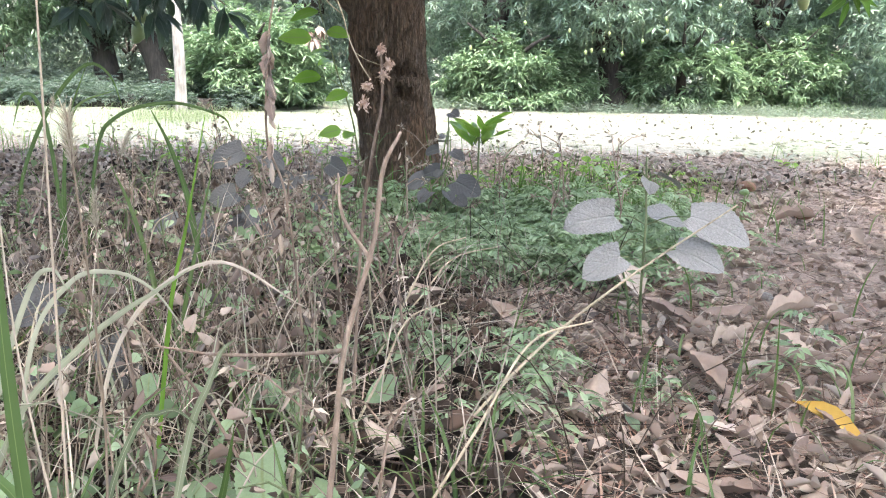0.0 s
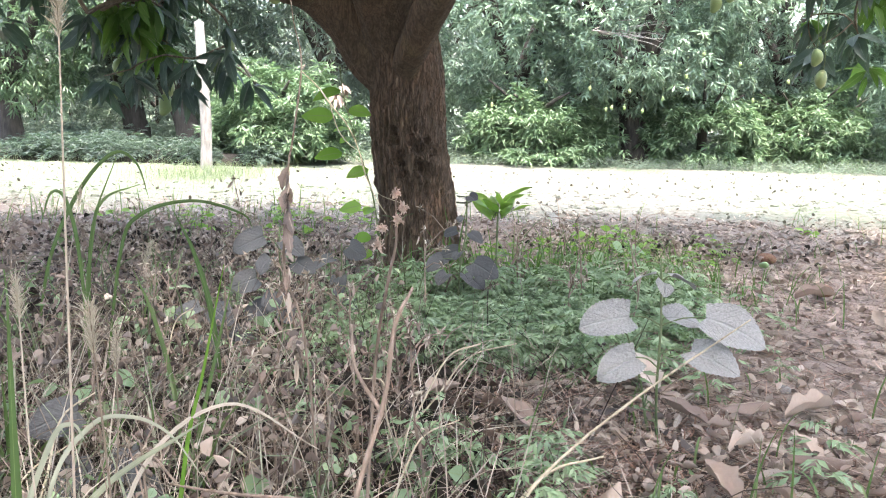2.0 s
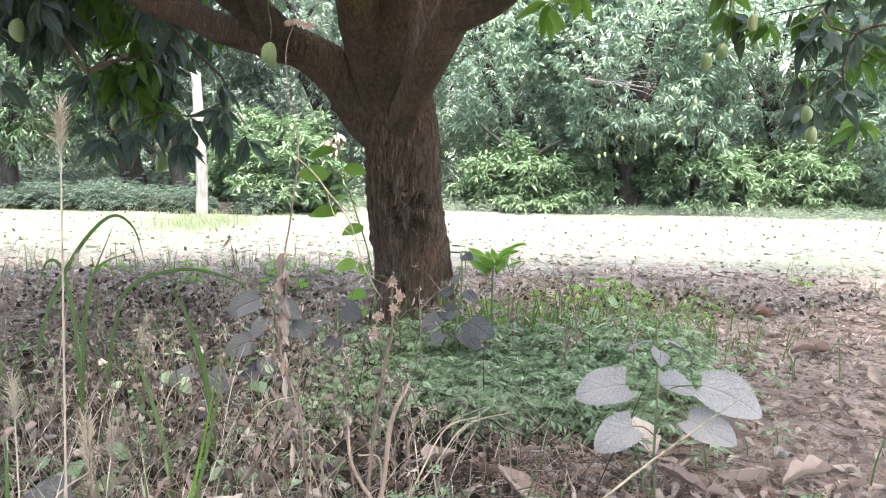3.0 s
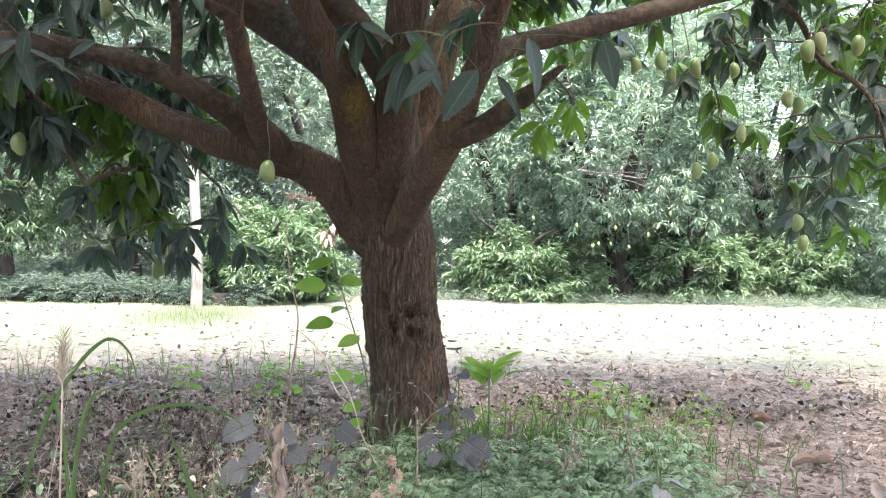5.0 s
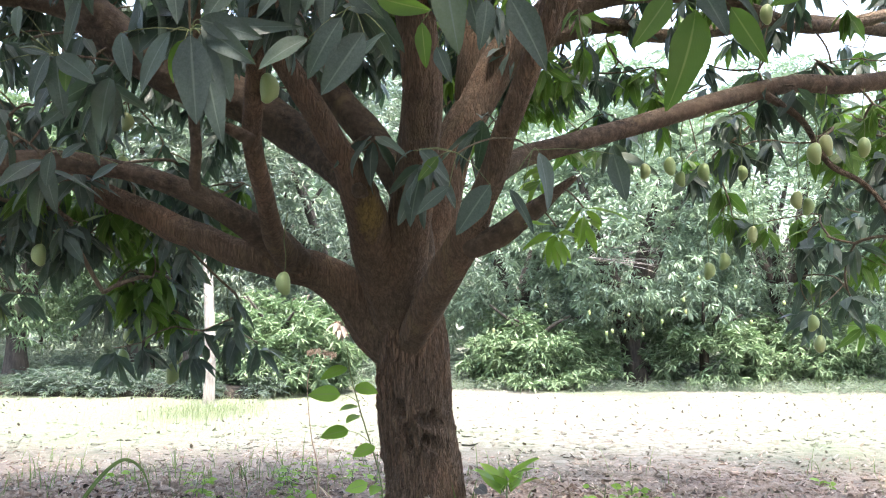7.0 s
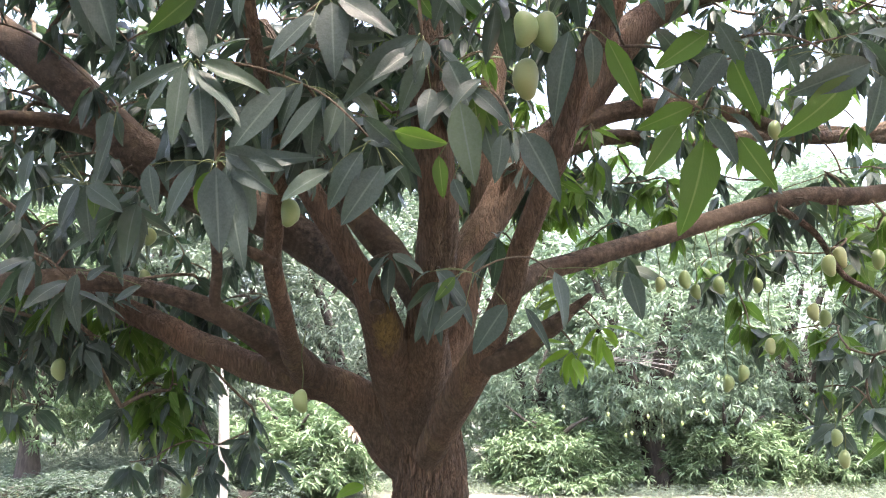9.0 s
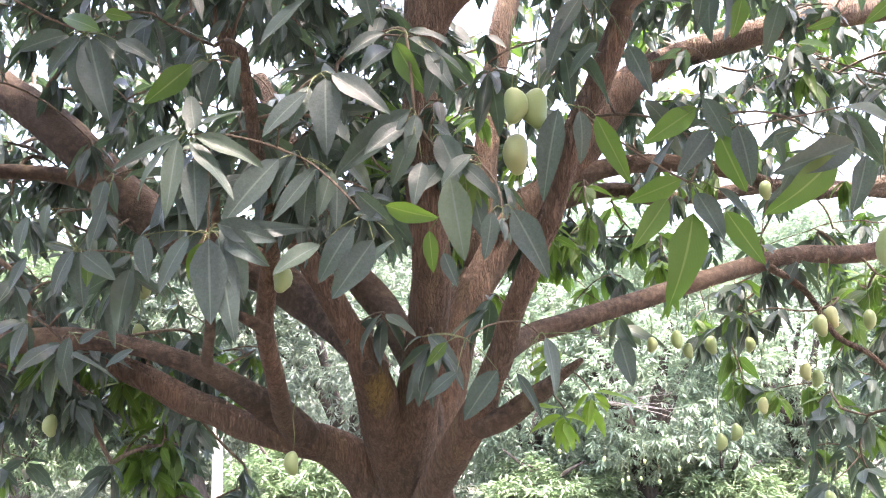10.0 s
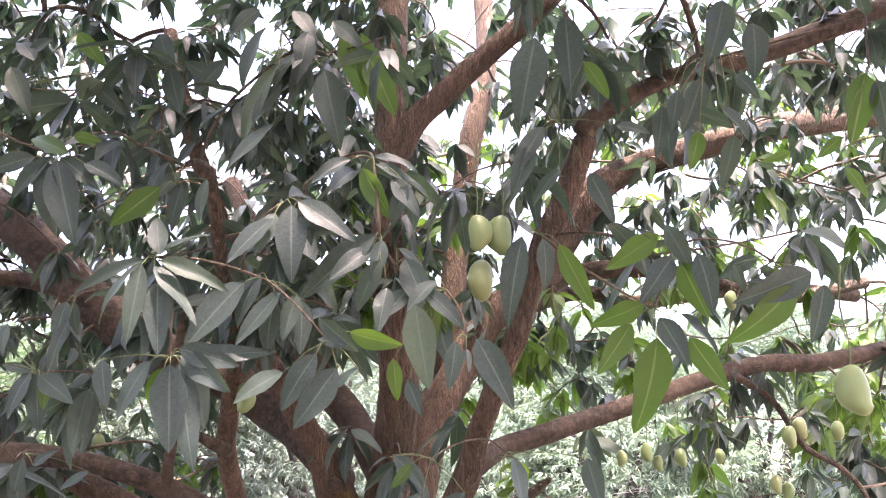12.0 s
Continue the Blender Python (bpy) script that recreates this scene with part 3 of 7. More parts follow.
BOUGH_I = [(-0.26, 4.55, 0.85, 0.065), (-0.26, 4.42, 1.0, 0.075), (-0.22, 4.3, 1.08, 0.08), (-0.15, 4.15, 1.2, 0.082), (-0.08, 4.0, 1.31, 0.082), (-0.02, 3.9, 1.41, 0.079), (0.03, 3.83, 1.5, 0.071), (0.06, 3.79, 1.58, 0.061), (0.1, 3.76, 1.66, 0.061), (0.13, 3.73, 1.74, 0.058), (0.15, 3.69, 1.83, 0.053), (0.19, 3.63, 1.93, 0.052), (0.23, 3.6, 2.03, 0.051), (0.27, 3.57, 2.13, 0.051), (0.31, 3.55, 2.22, 0.053), (0.38, 3.52, 2.45, 0.051), (0.43, 3.52, 2.6, 0.054), (0.5, 3.52, 2.74, 0.058), (0.61, 3.52, 3.03, 0.055)]
BOUGH_K = [(-0.22, 4.48, 1.2, 0.05), (-0.22, 4.5, 1.45, 0.07), (-0.27, 4.55, 1.65, 0.08), (-0.37, 4.65, 1.85, 0.086), (-0.49, 4.75, 2.03, 0.091), (-0.63, 4.8, 2.19, 0.089), (-0.75, 4.85, 2.36, 0.087), (-0.87, 4.9, 2.54, 0.086), (-0.98, 5.0, 2.74, 0.08), (-1.15, 5.15, 3.1, 0.07), (-1.4, 5.3, 3.6, 0.06)]
BOUGH_I1 = [(0.6, 3.52, 3.06, 0.053), (0.67, 3.5, 3.14, 0.044), (0.96, 3.47, 3.29, 0.04), (1.24, 3.45, 3.35, 0.046), (1.58, 3.45, 3.48, 0.051), (1.98, 3.45, 3.64, 0.048), (2.37, 3.45, 3.81, 0.042)]
BOUGH_I2 = [(0.02, 3.86, 1.42, 0.06), (0.08, 3.82, 1.43, 0.053), (0.15, 3.79, 1.46, 0.052), (0.23, 3.76, 1.52, 0.047), (0.29, 3.73, 1.56, 0.04), (0.35, 3.7, 1.61, 0.025), (0.43, 3.67, 1.67, 0.012)]
BOUGH_J = [(0.09, 3.79, 1.68, 0.045), (0.17, 3.9, 1.75, 0.049), (0.26, 4.03, 1.82, 0.051), (0.46, 4.12, 1.89, 0.05), (0.73, 4.27, 1.99, 0.049), (1.02, 4.42, 2.1, 0.05), (1.34, 4.58, 2.22, 0.05), (1.68, 4.75, 2.32, 0.052), (2.03, 4.92, 2.36, 0.055), (2.56, 5.2, 2.5, 0.048)]
BOUGH_J2 = [(1.46, 4.62, 2.24, 0.022), (1.64, 4.6, 2.1, 0.018), (1.76, 4.58, 1.88, 0.016), (1.91, 4.56, 1.78, 0.014), (2.0, 4.53, 1.65, 0.012), (2.06, 4.5, 1.41, 0.009)]
BOUGHS = [BOUGH_A, BOUGH_B, BOUGH_C, BOUGH_D, BOUGH_E, BOUGH_F, BOUGH_F2, BOUGH_G, BOUGH_G2, BOUGH_H, BOUGH_H2, BOUGH_H3, BOUGH_H4, BOUGH_I, BOUGH_I1, BOUGH_I2, BOUGH_J, BOUGH_J2, BOUGH_K]
trunk_v, trunk_f = tube(catmull(TRUNK, 22), 110, 0.085, 26.0)
for q in trunk_v:                     # an old scar where the bark has torn away
    a = math.atan2(q[1] - 4.595, q[0] + 0.237)
    torn = max(0.0, 1 - ((q[2] - 0.6 + 0.05 * (a + 1.5)) / 0.13) ** 2) * max(0.0, 1 - ((a + 1.4) / 0.85) ** 2)
    if torn > 0:
        n = noise.noise(Vector((a * 2.2, q[2] * 15.0, 4.0))) + 0.5 * noise.noise(Vector((a * 6.0, q[2] * 38.0, 1.0)))
        out = torn ** 0.5 * (0.014 if n < 0 else -min(0.05, 0.2 * n))
        q[0] += out * math.cos(a)
        q[1] += out * math.sin(a)
part("trunk", mesh_of("trunk", trunk_v, trunk_f, M_BARK), tree, "deeply furrowed dark brown bark with a torn scar")
for line in BOUGHS:
    thick = line[0][3] > 0.055
    far = line[min(6, len(line) - 1)]
    steep = far[2] - line[0][2] > 1.2 * abs(far[0] - line[0][0])
    bark = M_LICHEN if line is BOUGH_E else M_LIMB_UP if thick and (steep or line[0][2] < 1.0) else M_LIMB
    root = [(*(np.array(line[0][:3]) - 0.15 * (np.array(line[1][:3]) - line[0][:3])), 0.004)]
    part("limb" if thick else "branch", mesh_of("limb", *tube(catmull(root + line, 9) * (1, 1, 1, 0.94), 40 if thick else 18, 0.07, 11.0), bark), tree, "brown bark with a yellow lichen stain" if line is BOUGH_E else "")

# pruned snags and the yellow-lichened scar on the limb
for p in ([(-0.73, 3.3, 1.74, 0.027), (-0.79, 3.27, 1.77, 0.023), (-0.83, 3.25, 1.79, 0.017)], [(-0.44, 3.99, 1.65, 0.04), (-0.45, 3.93, 1.66, 0.034), (-0.45, 3.905, 1.665, 0.02)]):
    part("snag", mesh_of("snag", *tube(catmull(p, 5), 14, 0.15, 20), M_LIMB), tree)

# shoots seen close by, then the crown at large
HUBS = [(-0.86, 2.76, 2.28), (-0.44, 2.65, 2.42), (-0.16, 2.78, 2.35), (-0.53, 2.88, 2.24), (-0.3, 2.73, 2.01), (-0.8, 2.83, 1.98), (-1.17, 2.93, 2.2), (-1.31, 3.03, 1.97), (-1.5, 3.39, 1.74), (0.71, 2.93, 2.16), (0.77, 2.83, 2.34), (1.03, 2.73, 2.25), (0.34, 2.73, 2.34), (0.05, 2.75, 2.17), (0.11, 2.63, 2.0), (-0.02, 3.48, 1.73), (0.26, 3.58, 1.76), (-1.24, 2.78, 2.64), (-0.86, 2.88, 2.58), (-0.53, 2.83, 3.13), (-0.33, 2.93, 3.21), (-0.19, 2.78, 2.62), (0.89, 2.63, 3.08), (0.41, 2.78, 2.75), (1.36, 2.63, 2.85), (-0.11, 2.83, 2.27), (-1.55, 3.03, 3.04)]
MIDDLE = [(-0.16, 3.79, 1.77), (0.32, 3.89, 1.76), (0.46, 3.66, 1.55), (0.36, 3.7, 1.48), (-0.39, 3.95, 1.9), (0.07, 3.86, 1.96), (-1.58, 3.5, 1.72), (-1.35, 3.43, 2.0), (-1.69, 3.43, 1.81), (0.69, 4.43, 1.96)]
FRESH = {(0.46, 3.66, 1.55), (0.36, 3.7, 1.48), (0.32, 3.89, 1.76)}
UPPER = [(-0.75, 3.2, 2.45), (-0.6, 3.15, 2.2), (-0.95, 3.2, 2.42), (-1.05, 3.1, 2.25), (-0.45, 3.2, 2.38), (-0.85, 3.3, 2.6), (-1.1, 2.95, 2.8), (-0.9, 3.05, 2.72), (-1.1, 3.3, 3.0), (-0.68, 2.98, 3.0), (-0.38, 2.95, 3.1), (-0.28, 3.05, 2.75), (-0.13, 3.05, 2.72), (0.07, 3.1, 2.66), (0.33, 3.1, 2.75), (0.6, 3.1, 3.2), (0.85, 3.0, 2.95), (-0.45, 3.0, 2.62), (-1.3, 3.0, 3.0), (-0.55, 3.05, 2.45), (-0.7, 3.1, 2.3), (-1.08, 2.95, 3.15), (0.75, 3.3, 2.5), (1.3, 3.15, 2.5), (-0.35, 3.1, 2.2), (-0.95, 3.15, 2.2), (-1.2, 3.2, 2.0)]


def crown_floor(x, y):
    """The height below which no shoots hang: high in the middle, low at the skirts."""
    z = 2.45 + 0.12 * max(0.0, y - 5.0)
    left = min(1.0, max(0.0, (-x - 1.1) / 0.8)) * min(1.0, max(0.0, (y - 3.3) / 0.8)) * (y < 6.0)
    right = min(1.0, max(0.0, (x - 1.2) / 1.1)) * min(1.0, max(0.0, (y - 4.6) / 0.6)) * (y < 6.4)
    z -= 0.9 * left + 0.4 * right
    if y < 3.4:
        z = max(z, 1.75 + 0.72 * y)
    return z


def crown_tips(n, r):
    """Shoot tips in a broad dome, denser towards its outside, in uneven masses."""
    out = []
    while len(out) < n:
        a, rad, h = r.uniform(0, 2 * math.pi), math.sqrt(r.uniform(0.02, 1)), r.uniform(0, 1)
        x, y = -0.1 + 4.9 * rad * math.cos(a), 2.1 + (4.1 if math.sin(a) > 0 else 4.8) * rad * math.sin(a)
        top = 1.9 + 4.2 * math.sqrt(max(0.0, 1 - rad * rad * 0.93))
        z = 0.9 + (top - 0.9) * h
        if z < crown_floor(x, y) and (y > 3.4 or y < 2.2 or z < 2.45 or r.uniform() > 0.12):
            continue
        if r.uniform() > 0.35 + 0.65 * max(rad, h) ** 2 or (x > 0.7 and y > 4.4 and z < 3.1 and r.uniform() < 0.55) or (x > 0.35 and 3.2 < y < 6.6 and z < 3.4 and r.uniform() < 0.6) or (x > 0.2 and y > 3.2 and z > 3.0 and r.uniform() < 0.35):
            continue
        if x < -1.2 and 3.4 < y < 6.4 and 1.9 < z < 2.9 and r.uniform() < 0.55:
            continue
        if x < -0.7 and y > 2.4 and z > 3.0 and r.uniform() < 0.3:
            continue
        if y < 0.3 and r.uniform() < 0.75:
            continue
        if noise.noise(Vector((x * 1.1, y * 1.1, z * 1.1))) < -0.22:
            continue
        out.append((x, y, z))
    return out


def skirt_tips(n, box, r):
    """Shoot tips of a hanging mass in a box (x0, x1, y0, y1, z0, z1), thinning downwards."""
    out = []
    while len(out) < n:
        q = [r.uniform(box[i], box[i + 1]) for i in (0, 2, 4)]
        if r.uniform() < (q[2] - box[4]) / (box[5] - box[4]) + 0.15 and noise.noise(Vector(q) * 1.7) > -0.2:
            out.append(tuple(q))
    return out


tips = crown_tips(5600, rng)
tips += skirt_tips(85, (-2.8, -1.15, 4.4, 5.4, 1.08, 1.9), rng)
tips += skirt_tips(30, (-1.9, -1.2, 4.7, 5.3, 0.92, 1.4), rng)
tips += skirt_tips(200, (-3.8, -0.3, 5.3, 6.4, 2.6, 4.6), rng)
tips += skirt_tips(300, (-0.2, 4.2, 5.7, 6.5, 2.4, 4.9), rng)
# extra shoots mostly above the view, added to keep sun off the near leaves
tips += skirt_tips(220, (-2.2, 2.2, 1.6, 4.2, 4.3, 6.0), rng)
tips += [q for q in skirt_tips(430, (-2.6, 2.4, -0.1, 3.3, 3.6, 5.4), rng) if ((q[0] + 0.1) / 2.4) ** 2 + ((q[1] - 1.6) / 1.6) ** 2 < 0.85 - 0.9 * noise.noise(Vector(q) * 1.4)]
tips += skirt_tips(45, (-0.1, 2.8, 5.5, 6.4, 2.1, 3.0), rng)
tips += skirt_tips(46, (1.2, 2.8, 4.7, 5.8, 1.6, 2.3), rng)
tips += skirt_tips(15, (1.75, 2.4, 4.6, 5.2, 1.0, 1.6), rng)
tips += skirt_tips(80, (1.1, 3.6, 4.6, 6.0, 2.15, 3.1), rng)
tips += skirt_tips(40, (-0.6, 1.2, 4.9, 6.4, 2.2, 2.9), rng)
# more shoots overhead and behind, mostly unseen, added for their shade
tips += [q for q in crown_tips(2000, rng) if q[1] < 3.2 and q[2] > 2.4 + 0.8 * max(q[1], 0.6)]
NAMED = MIDDLE + UPPER


def clear_of(limbs, tips, r, heart=(0.1, 0.9, 1.7), reach=0.2):
    """Thins the shoots between the hollow heart of the crown and its great limbs, which stand bare on the inner side."""
    bare = np.vstack([catmull(line, 6)[:, :3] for line in limbs])
    heart, out = np.array(heart), []
    d = bare - heart
    for p in tips:
        w = np.array(p) - heart
        u = np.clip((d @ w) / np.sum(d * d, 1), 0.3, 0.97)
        gap = np.linalg.norm(w - d * u[:, None], axis=1)
        if gap.min() > reach or r.uniform() < 0.15:
            out.append(p)
    return out


tips = clear_of([BOUGH_F[2:], BOUGH_F2, BOUGH_G2, BOUGH_H[5:], BOUGH_H2[3:], BOUGH_H3, BOUGH_H4], tips, rng)


def grow_twigs(tips, nodes):
    """Joins every tip to the nearest wood grown so far; thicker where more hangs on it. Lines for tubes()."""
    pts = [np.array(p) for p in nodes]
    up = [-1] * len(pts)
    load = [0] * len(pts)
    base = np.array(nodes)
    order = sorted(tips, key=lambda t: np.min(np.sum((base - t) ** 2, 1)))
    arr = np.zeros((len(nodes) + 5 * len(tips), 3))
    arr[:len(nodes)] = base
    n, segs = len(nodes), []
    way = np.zeros_like(arr)
    way[1:len(nodes)] = base[1:] - base[:-1]
    way[:, 2] += 0.02
    for t in order:
        t = np.array(t)
        d = np.sum((arr[:n] - t) ** 2, 1) + 0.3 * np.maximum(0, arr[:n, 2] - t[2]) ** 2
        i = int(np.argmin(d))
        a = arr[i].copy()
        span = np.linalg.norm(t - a)
        lead = way[i] / (np.linalg.norm(way[i]) + 1e-9)
        if lead @ (t - a) < 0:
            lead = np.array((0, 0, 0.5))
        mid = (a + t) / 2 + 0.22 * span * lead + np.array((0, 0, 0.06 * span))
        ids = [i]
        for s in range(1, 6):
            u = s / 5
            arr[n] = (1 - u) ** 2 * a + 2 * u * (1 - u) * mid + u * u * t
            way[n] = arr[n] - arr[ids[-1]]
            up.append(ids[-1])
            load.append(0)
            ids.append(n)
            n += 1
        j = ids[-1]
        while j >= 0:
            load[j] += 1
            j = up[j]
        segs.append(ids)

    def girth(k):
        return min(0.013, 0.0022 + 0.0017 * math.sqrt(k))

    return [[(*arr[i], girth(load[i] if q else load[ids[1]])) for q, i in enumerate(ids)] for ids in segs]


wood = np.vstack([catmull(line, 5)[2:, :3] for line in BOUGHS])
lines = grow_twigs(tips + NAMED + HUBS, [tuple(p) for p in wood])
part("twig", mesh_of("twig", *tubes(lines, 5), M_TWIG), tree, "thin brown twigs", kind="stuff")



def lance(width, fold, curl):
    """A unit lance-shaped leaf in three stretches, folded along its midrib, for the crown at large."""
    v, uv = [], []
    for t, w in ((0.0, 0.04), (0.28, 0.95), (0.62, 0.82), (1.0, 0.02)):
        for q in (-1, 0, 1):
            v.append((q * w * width * 0.5, t, abs(q) * w * width * fold - curl * t * t))
            uv.append((0.5 + 0.5 * q, t))
    f = [(i * 3 + q, i * 3 + q + 1, i * 3 + q + 4, i * 3 + q + 3) for i in range(3) for q in (0, 1)]
    return np.array(v), np.array(f), np.array(uv)


LEAVES = [lance(0.36, 0.2, 0.25), lance(0.32, 0.1, 0.4), lance(0.38, 0.15, 0.12)]


def leaf_sets(pos, axes, size, r, tems):
    pick = r.integers(0, len(tems), len(pos))
    return joined([scattered(t, pos[pick == i], axes[pick == i], size[pick == i]) for i, t in enumerate(tems) if np.any(pick == i)])


pos, axes, size = whorls(tips, rng, (8, 12), (0.11, 0.2), (0.3, 1.4))
# low crown leaves facing the field take a lighter green: its light is painted in
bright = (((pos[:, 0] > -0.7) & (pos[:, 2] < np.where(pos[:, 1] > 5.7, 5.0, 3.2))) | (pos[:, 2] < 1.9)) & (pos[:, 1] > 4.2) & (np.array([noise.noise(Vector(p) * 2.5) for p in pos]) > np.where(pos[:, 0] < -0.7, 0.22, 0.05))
for keep, mat, label in ((~bright, M_LEAF, "dense dark green drooping leaves"), (bright, M_FRESH_AND_LIT, "green leaves in a lighter colour that stands for light from the field")):
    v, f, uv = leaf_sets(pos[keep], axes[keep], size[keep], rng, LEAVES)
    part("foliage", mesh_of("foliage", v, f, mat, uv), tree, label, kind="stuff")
pos, axes, size = whorls(NAMED, rng, (6, 9), (0.15, 0.26), (0.1, 1.4))
HEAVY = np.array([(0.16, 2.75, 2.2), (0.22, 2.71, 2.33), (0.14, 2.69, 2.33), (-0.68, 3.27, 1.92), (1.0, 2.25, 1.78)])
middle = pos + axes[:, :, 1] * size[:, 1:2] * 0.5
crowd = np.min(np.linalg.norm((middle[:, None] - HEAVY[None] + (0, 0.06, 0)) * (1, 0.6, 1), axis=2), 1) > 0.14
pos, axes, size = pos[crowd], axes[crowd], size[crowd]
CLOSE = [mango_leaf(0.35, 0.22, 0.014, 0.35, 0.2), mango_leaf(0.33, 0.36, 0.02, 0.2, -0.3), mango_leaf(0.37, 0.12, 0.016, 0.3, 0.1), mango_leaf(0.34, 0.28, 0.026, 0.1, 0.4), mango_leaf(0.31, 0.18, 0.02, 0.5, -0.15)]
leaf_meshes = [mesh_of("leaf", t[0], t[1], M_LEAF, t[2]) for t in CLOSE]
fresh_meshes = [mesh_of("leaf", t[0], t[1], M_FRESH_AND_LIT, t[2]) for t in CLOSE]
owner = np.array([int(np.argmin([np.sum((p - np.array(q)) ** 2) for q in NAMED])) for p in pos])
taken = set(i for i in rng.permutation(len(pos))[:150].tolist() if NAMED[owner[i]] not in FRESH)
rest = np.array([i for i in range(len(pos)) if i not in taken])
for i in sorted(taken):
    m = Matrix([[axes[i][a][b2] * size[i][b2] for b2 in range(3)] + [pos[i][a]] for a in range(3)] + [[0, 0, 0, 1]])
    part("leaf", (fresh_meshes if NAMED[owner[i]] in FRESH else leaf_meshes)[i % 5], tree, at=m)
young = np.array([NAMED[owner[i]] in FRESH for i in rest])
for keep, mat, label in ((rest[~young], M_LEAF, "dense dark green drooping leaves"), (rest[young], M_YOUNG, "bright green young leaves")):
    v, f, uv = leaf_sets(pos[keep], axes[keep], size[keep] * (0.62 if mat is M_YOUNG else 1.0), rng, CLOSE)
    part("foliage", mesh_of("foliage", v, f, mat, uv), tree, label, kind="stuff")


def leaf_shoot(hub, leaves):
    """The leaves of one shoot: each from its foot to its tip, with its width; p turned to the sky, d hanging edge-on, g seen from below."""
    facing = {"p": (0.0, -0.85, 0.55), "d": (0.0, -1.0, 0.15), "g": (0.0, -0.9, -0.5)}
    stems = []
    for k, (x0, y0, z0, x1, y1, z1, wide, way) in enumerate(leaves):
        foot, d = np.array((x0, y0, z0)), np.array((x1 - x0, y1 - y0, z1 - z0))
        ln = float(np.linalg.norm(d))
        up = np.array(facing[way]) + rng.normal(0, 0.22, 3)
        ax = frames_of(d[None], up[None], np.zeros(1))[0]
        sz = (min(wide / 0.27, 1.2 * ln), ln, ln * rng.uniform(0.7, 1.3))
        m = Matrix([[ax[a][b2] * sz[b2] for b2 in range(3)] + [foot[a]] for a in range(3)] + [[0, 0, 0, 1]])
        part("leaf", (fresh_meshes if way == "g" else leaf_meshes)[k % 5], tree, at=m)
        knee = (np.array(hub) + foot) / 2 + (0, 0, 0.012)
        stems.append(catmull([(*hub, 0.0024), (*knee, 0.0019), (*foot, 0.0014)], 3))
    part("leaf_stalk", mesh_of("leaf_stalk", *tubes(stems, 5), M_STEM), tree, kind="stuff")


leaf_shoot((-0.86, 2.76, 2.28), [(-0.88, 2.75, 2.27, -1.12, 2.76, 2.18, 0.041, 'p'), (-0.88, 2.73, 2.25, -1.02, 2.69, 2.10, 0.047, 'p'), (-0.87, 2.70, 2.24, -0.88, 2.67, 1.99, 0.047, 'p'), (-0.84, 2.72, 2.24, -0.67, 2.66, 2.07, 0.053, 'p'), (-0.82, 2.70, 2.25, -0.61, 2.73, 2.18, 0.054, 'p'), (-0.83, 2.74, 2.19, -0.79, 2.69, 1.97, 0.067, 'p'), (-0.83, 2.73, 2.28, -0.87, 2.75, 2.43, 0.052, 'd'), (-0.83, 2.75, 2.30, -0.70, 2.77, 2.37, 0.038, 'p')])
leaf_shoot((-0.44, 2.65, 2.42), [(-0.46, 2.61, 2.35, -0.59, 2.59, 2.22, 0.068, 'p'), (-0.41, 2.63, 2.40, -0.39, 2.57, 2.17, 0.090, 'p'), (-0.39, 2.62, 2.41, -0.21, 2.58, 2.28, 0.058, 'p'), (-0.46, 2.64, 2.38, -0.50, 2.58, 2.24, 0.055, 'd')])
leaf_shoot((-0.16, 2.78, 2.35), [(-0.17, 2.76, 2.35, -0.41, 2.78, 2.16, 0.075, 'd'), (-0.15, 2.73, 2.26, -0.23, 2.75, 2.11, 0.054, 'd'), (-0.18, 2.77, 2.31, -0.30, 2.70, 2.20, 0.051, 'd'), (-0.13, 2.76, 2.18, -0.15, 2.69, 2.04, 0.053, 'p'), (-0.15, 2.75, 2.33, -0.17, 2.72, 2.19, 0.057, 'd')])
leaf_shoot((-0.53, 2.88, 2.24), [(-0.59, 2.83, 2.22, -0.76, 2.79, 2.01, 0.087, 'd'), (-0.55, 2.87, 2.26, -0.62, 2.83, 2.10, 0.057, 'p'), (-0.47, 2.83, 2.19, -0.61, 2.83, 2.02, 0.052, 'p'), (-0.49, 2.85, 2.18, -0.53, 2.86, 1.99, 0.060, 'd'), (-0.42, 2.83, 2.18, -0.45, 2.80, 2.03, 0.052, 'd'), (-0.41, 2.87, 2.17, -0.40, 2.85, 2.00, 0.060, 'd')])
leaf_shoot((-0.30, 2.73, 2.01), [(-0.42, 2.70, 1.91, -0.55, 2.65, 1.83, 0.055, 'p'), (-0.32, 2.67, 1.96, -0.43, 2.69, 1.80, 0.065, 'p'), (-0.26, 2.68, 1.92, -0.38, 2.69, 1.75, 0.068, 'p'), (-0.20, 2.69, 1.92, -0.30, 2.72, 1.87, 0.062, 'p'), (-0.32, 2.69, 2.07, -0.21, 2.72, 1.97, 0.069, 'd'), (-0.23, 2.70, 2.03, -0.08, 2.70, 1.98, 0.062, 'g'), (-0.24, 2.71, 1.99, -0.33, 2.71, 2.02, 0.040, 'd')])
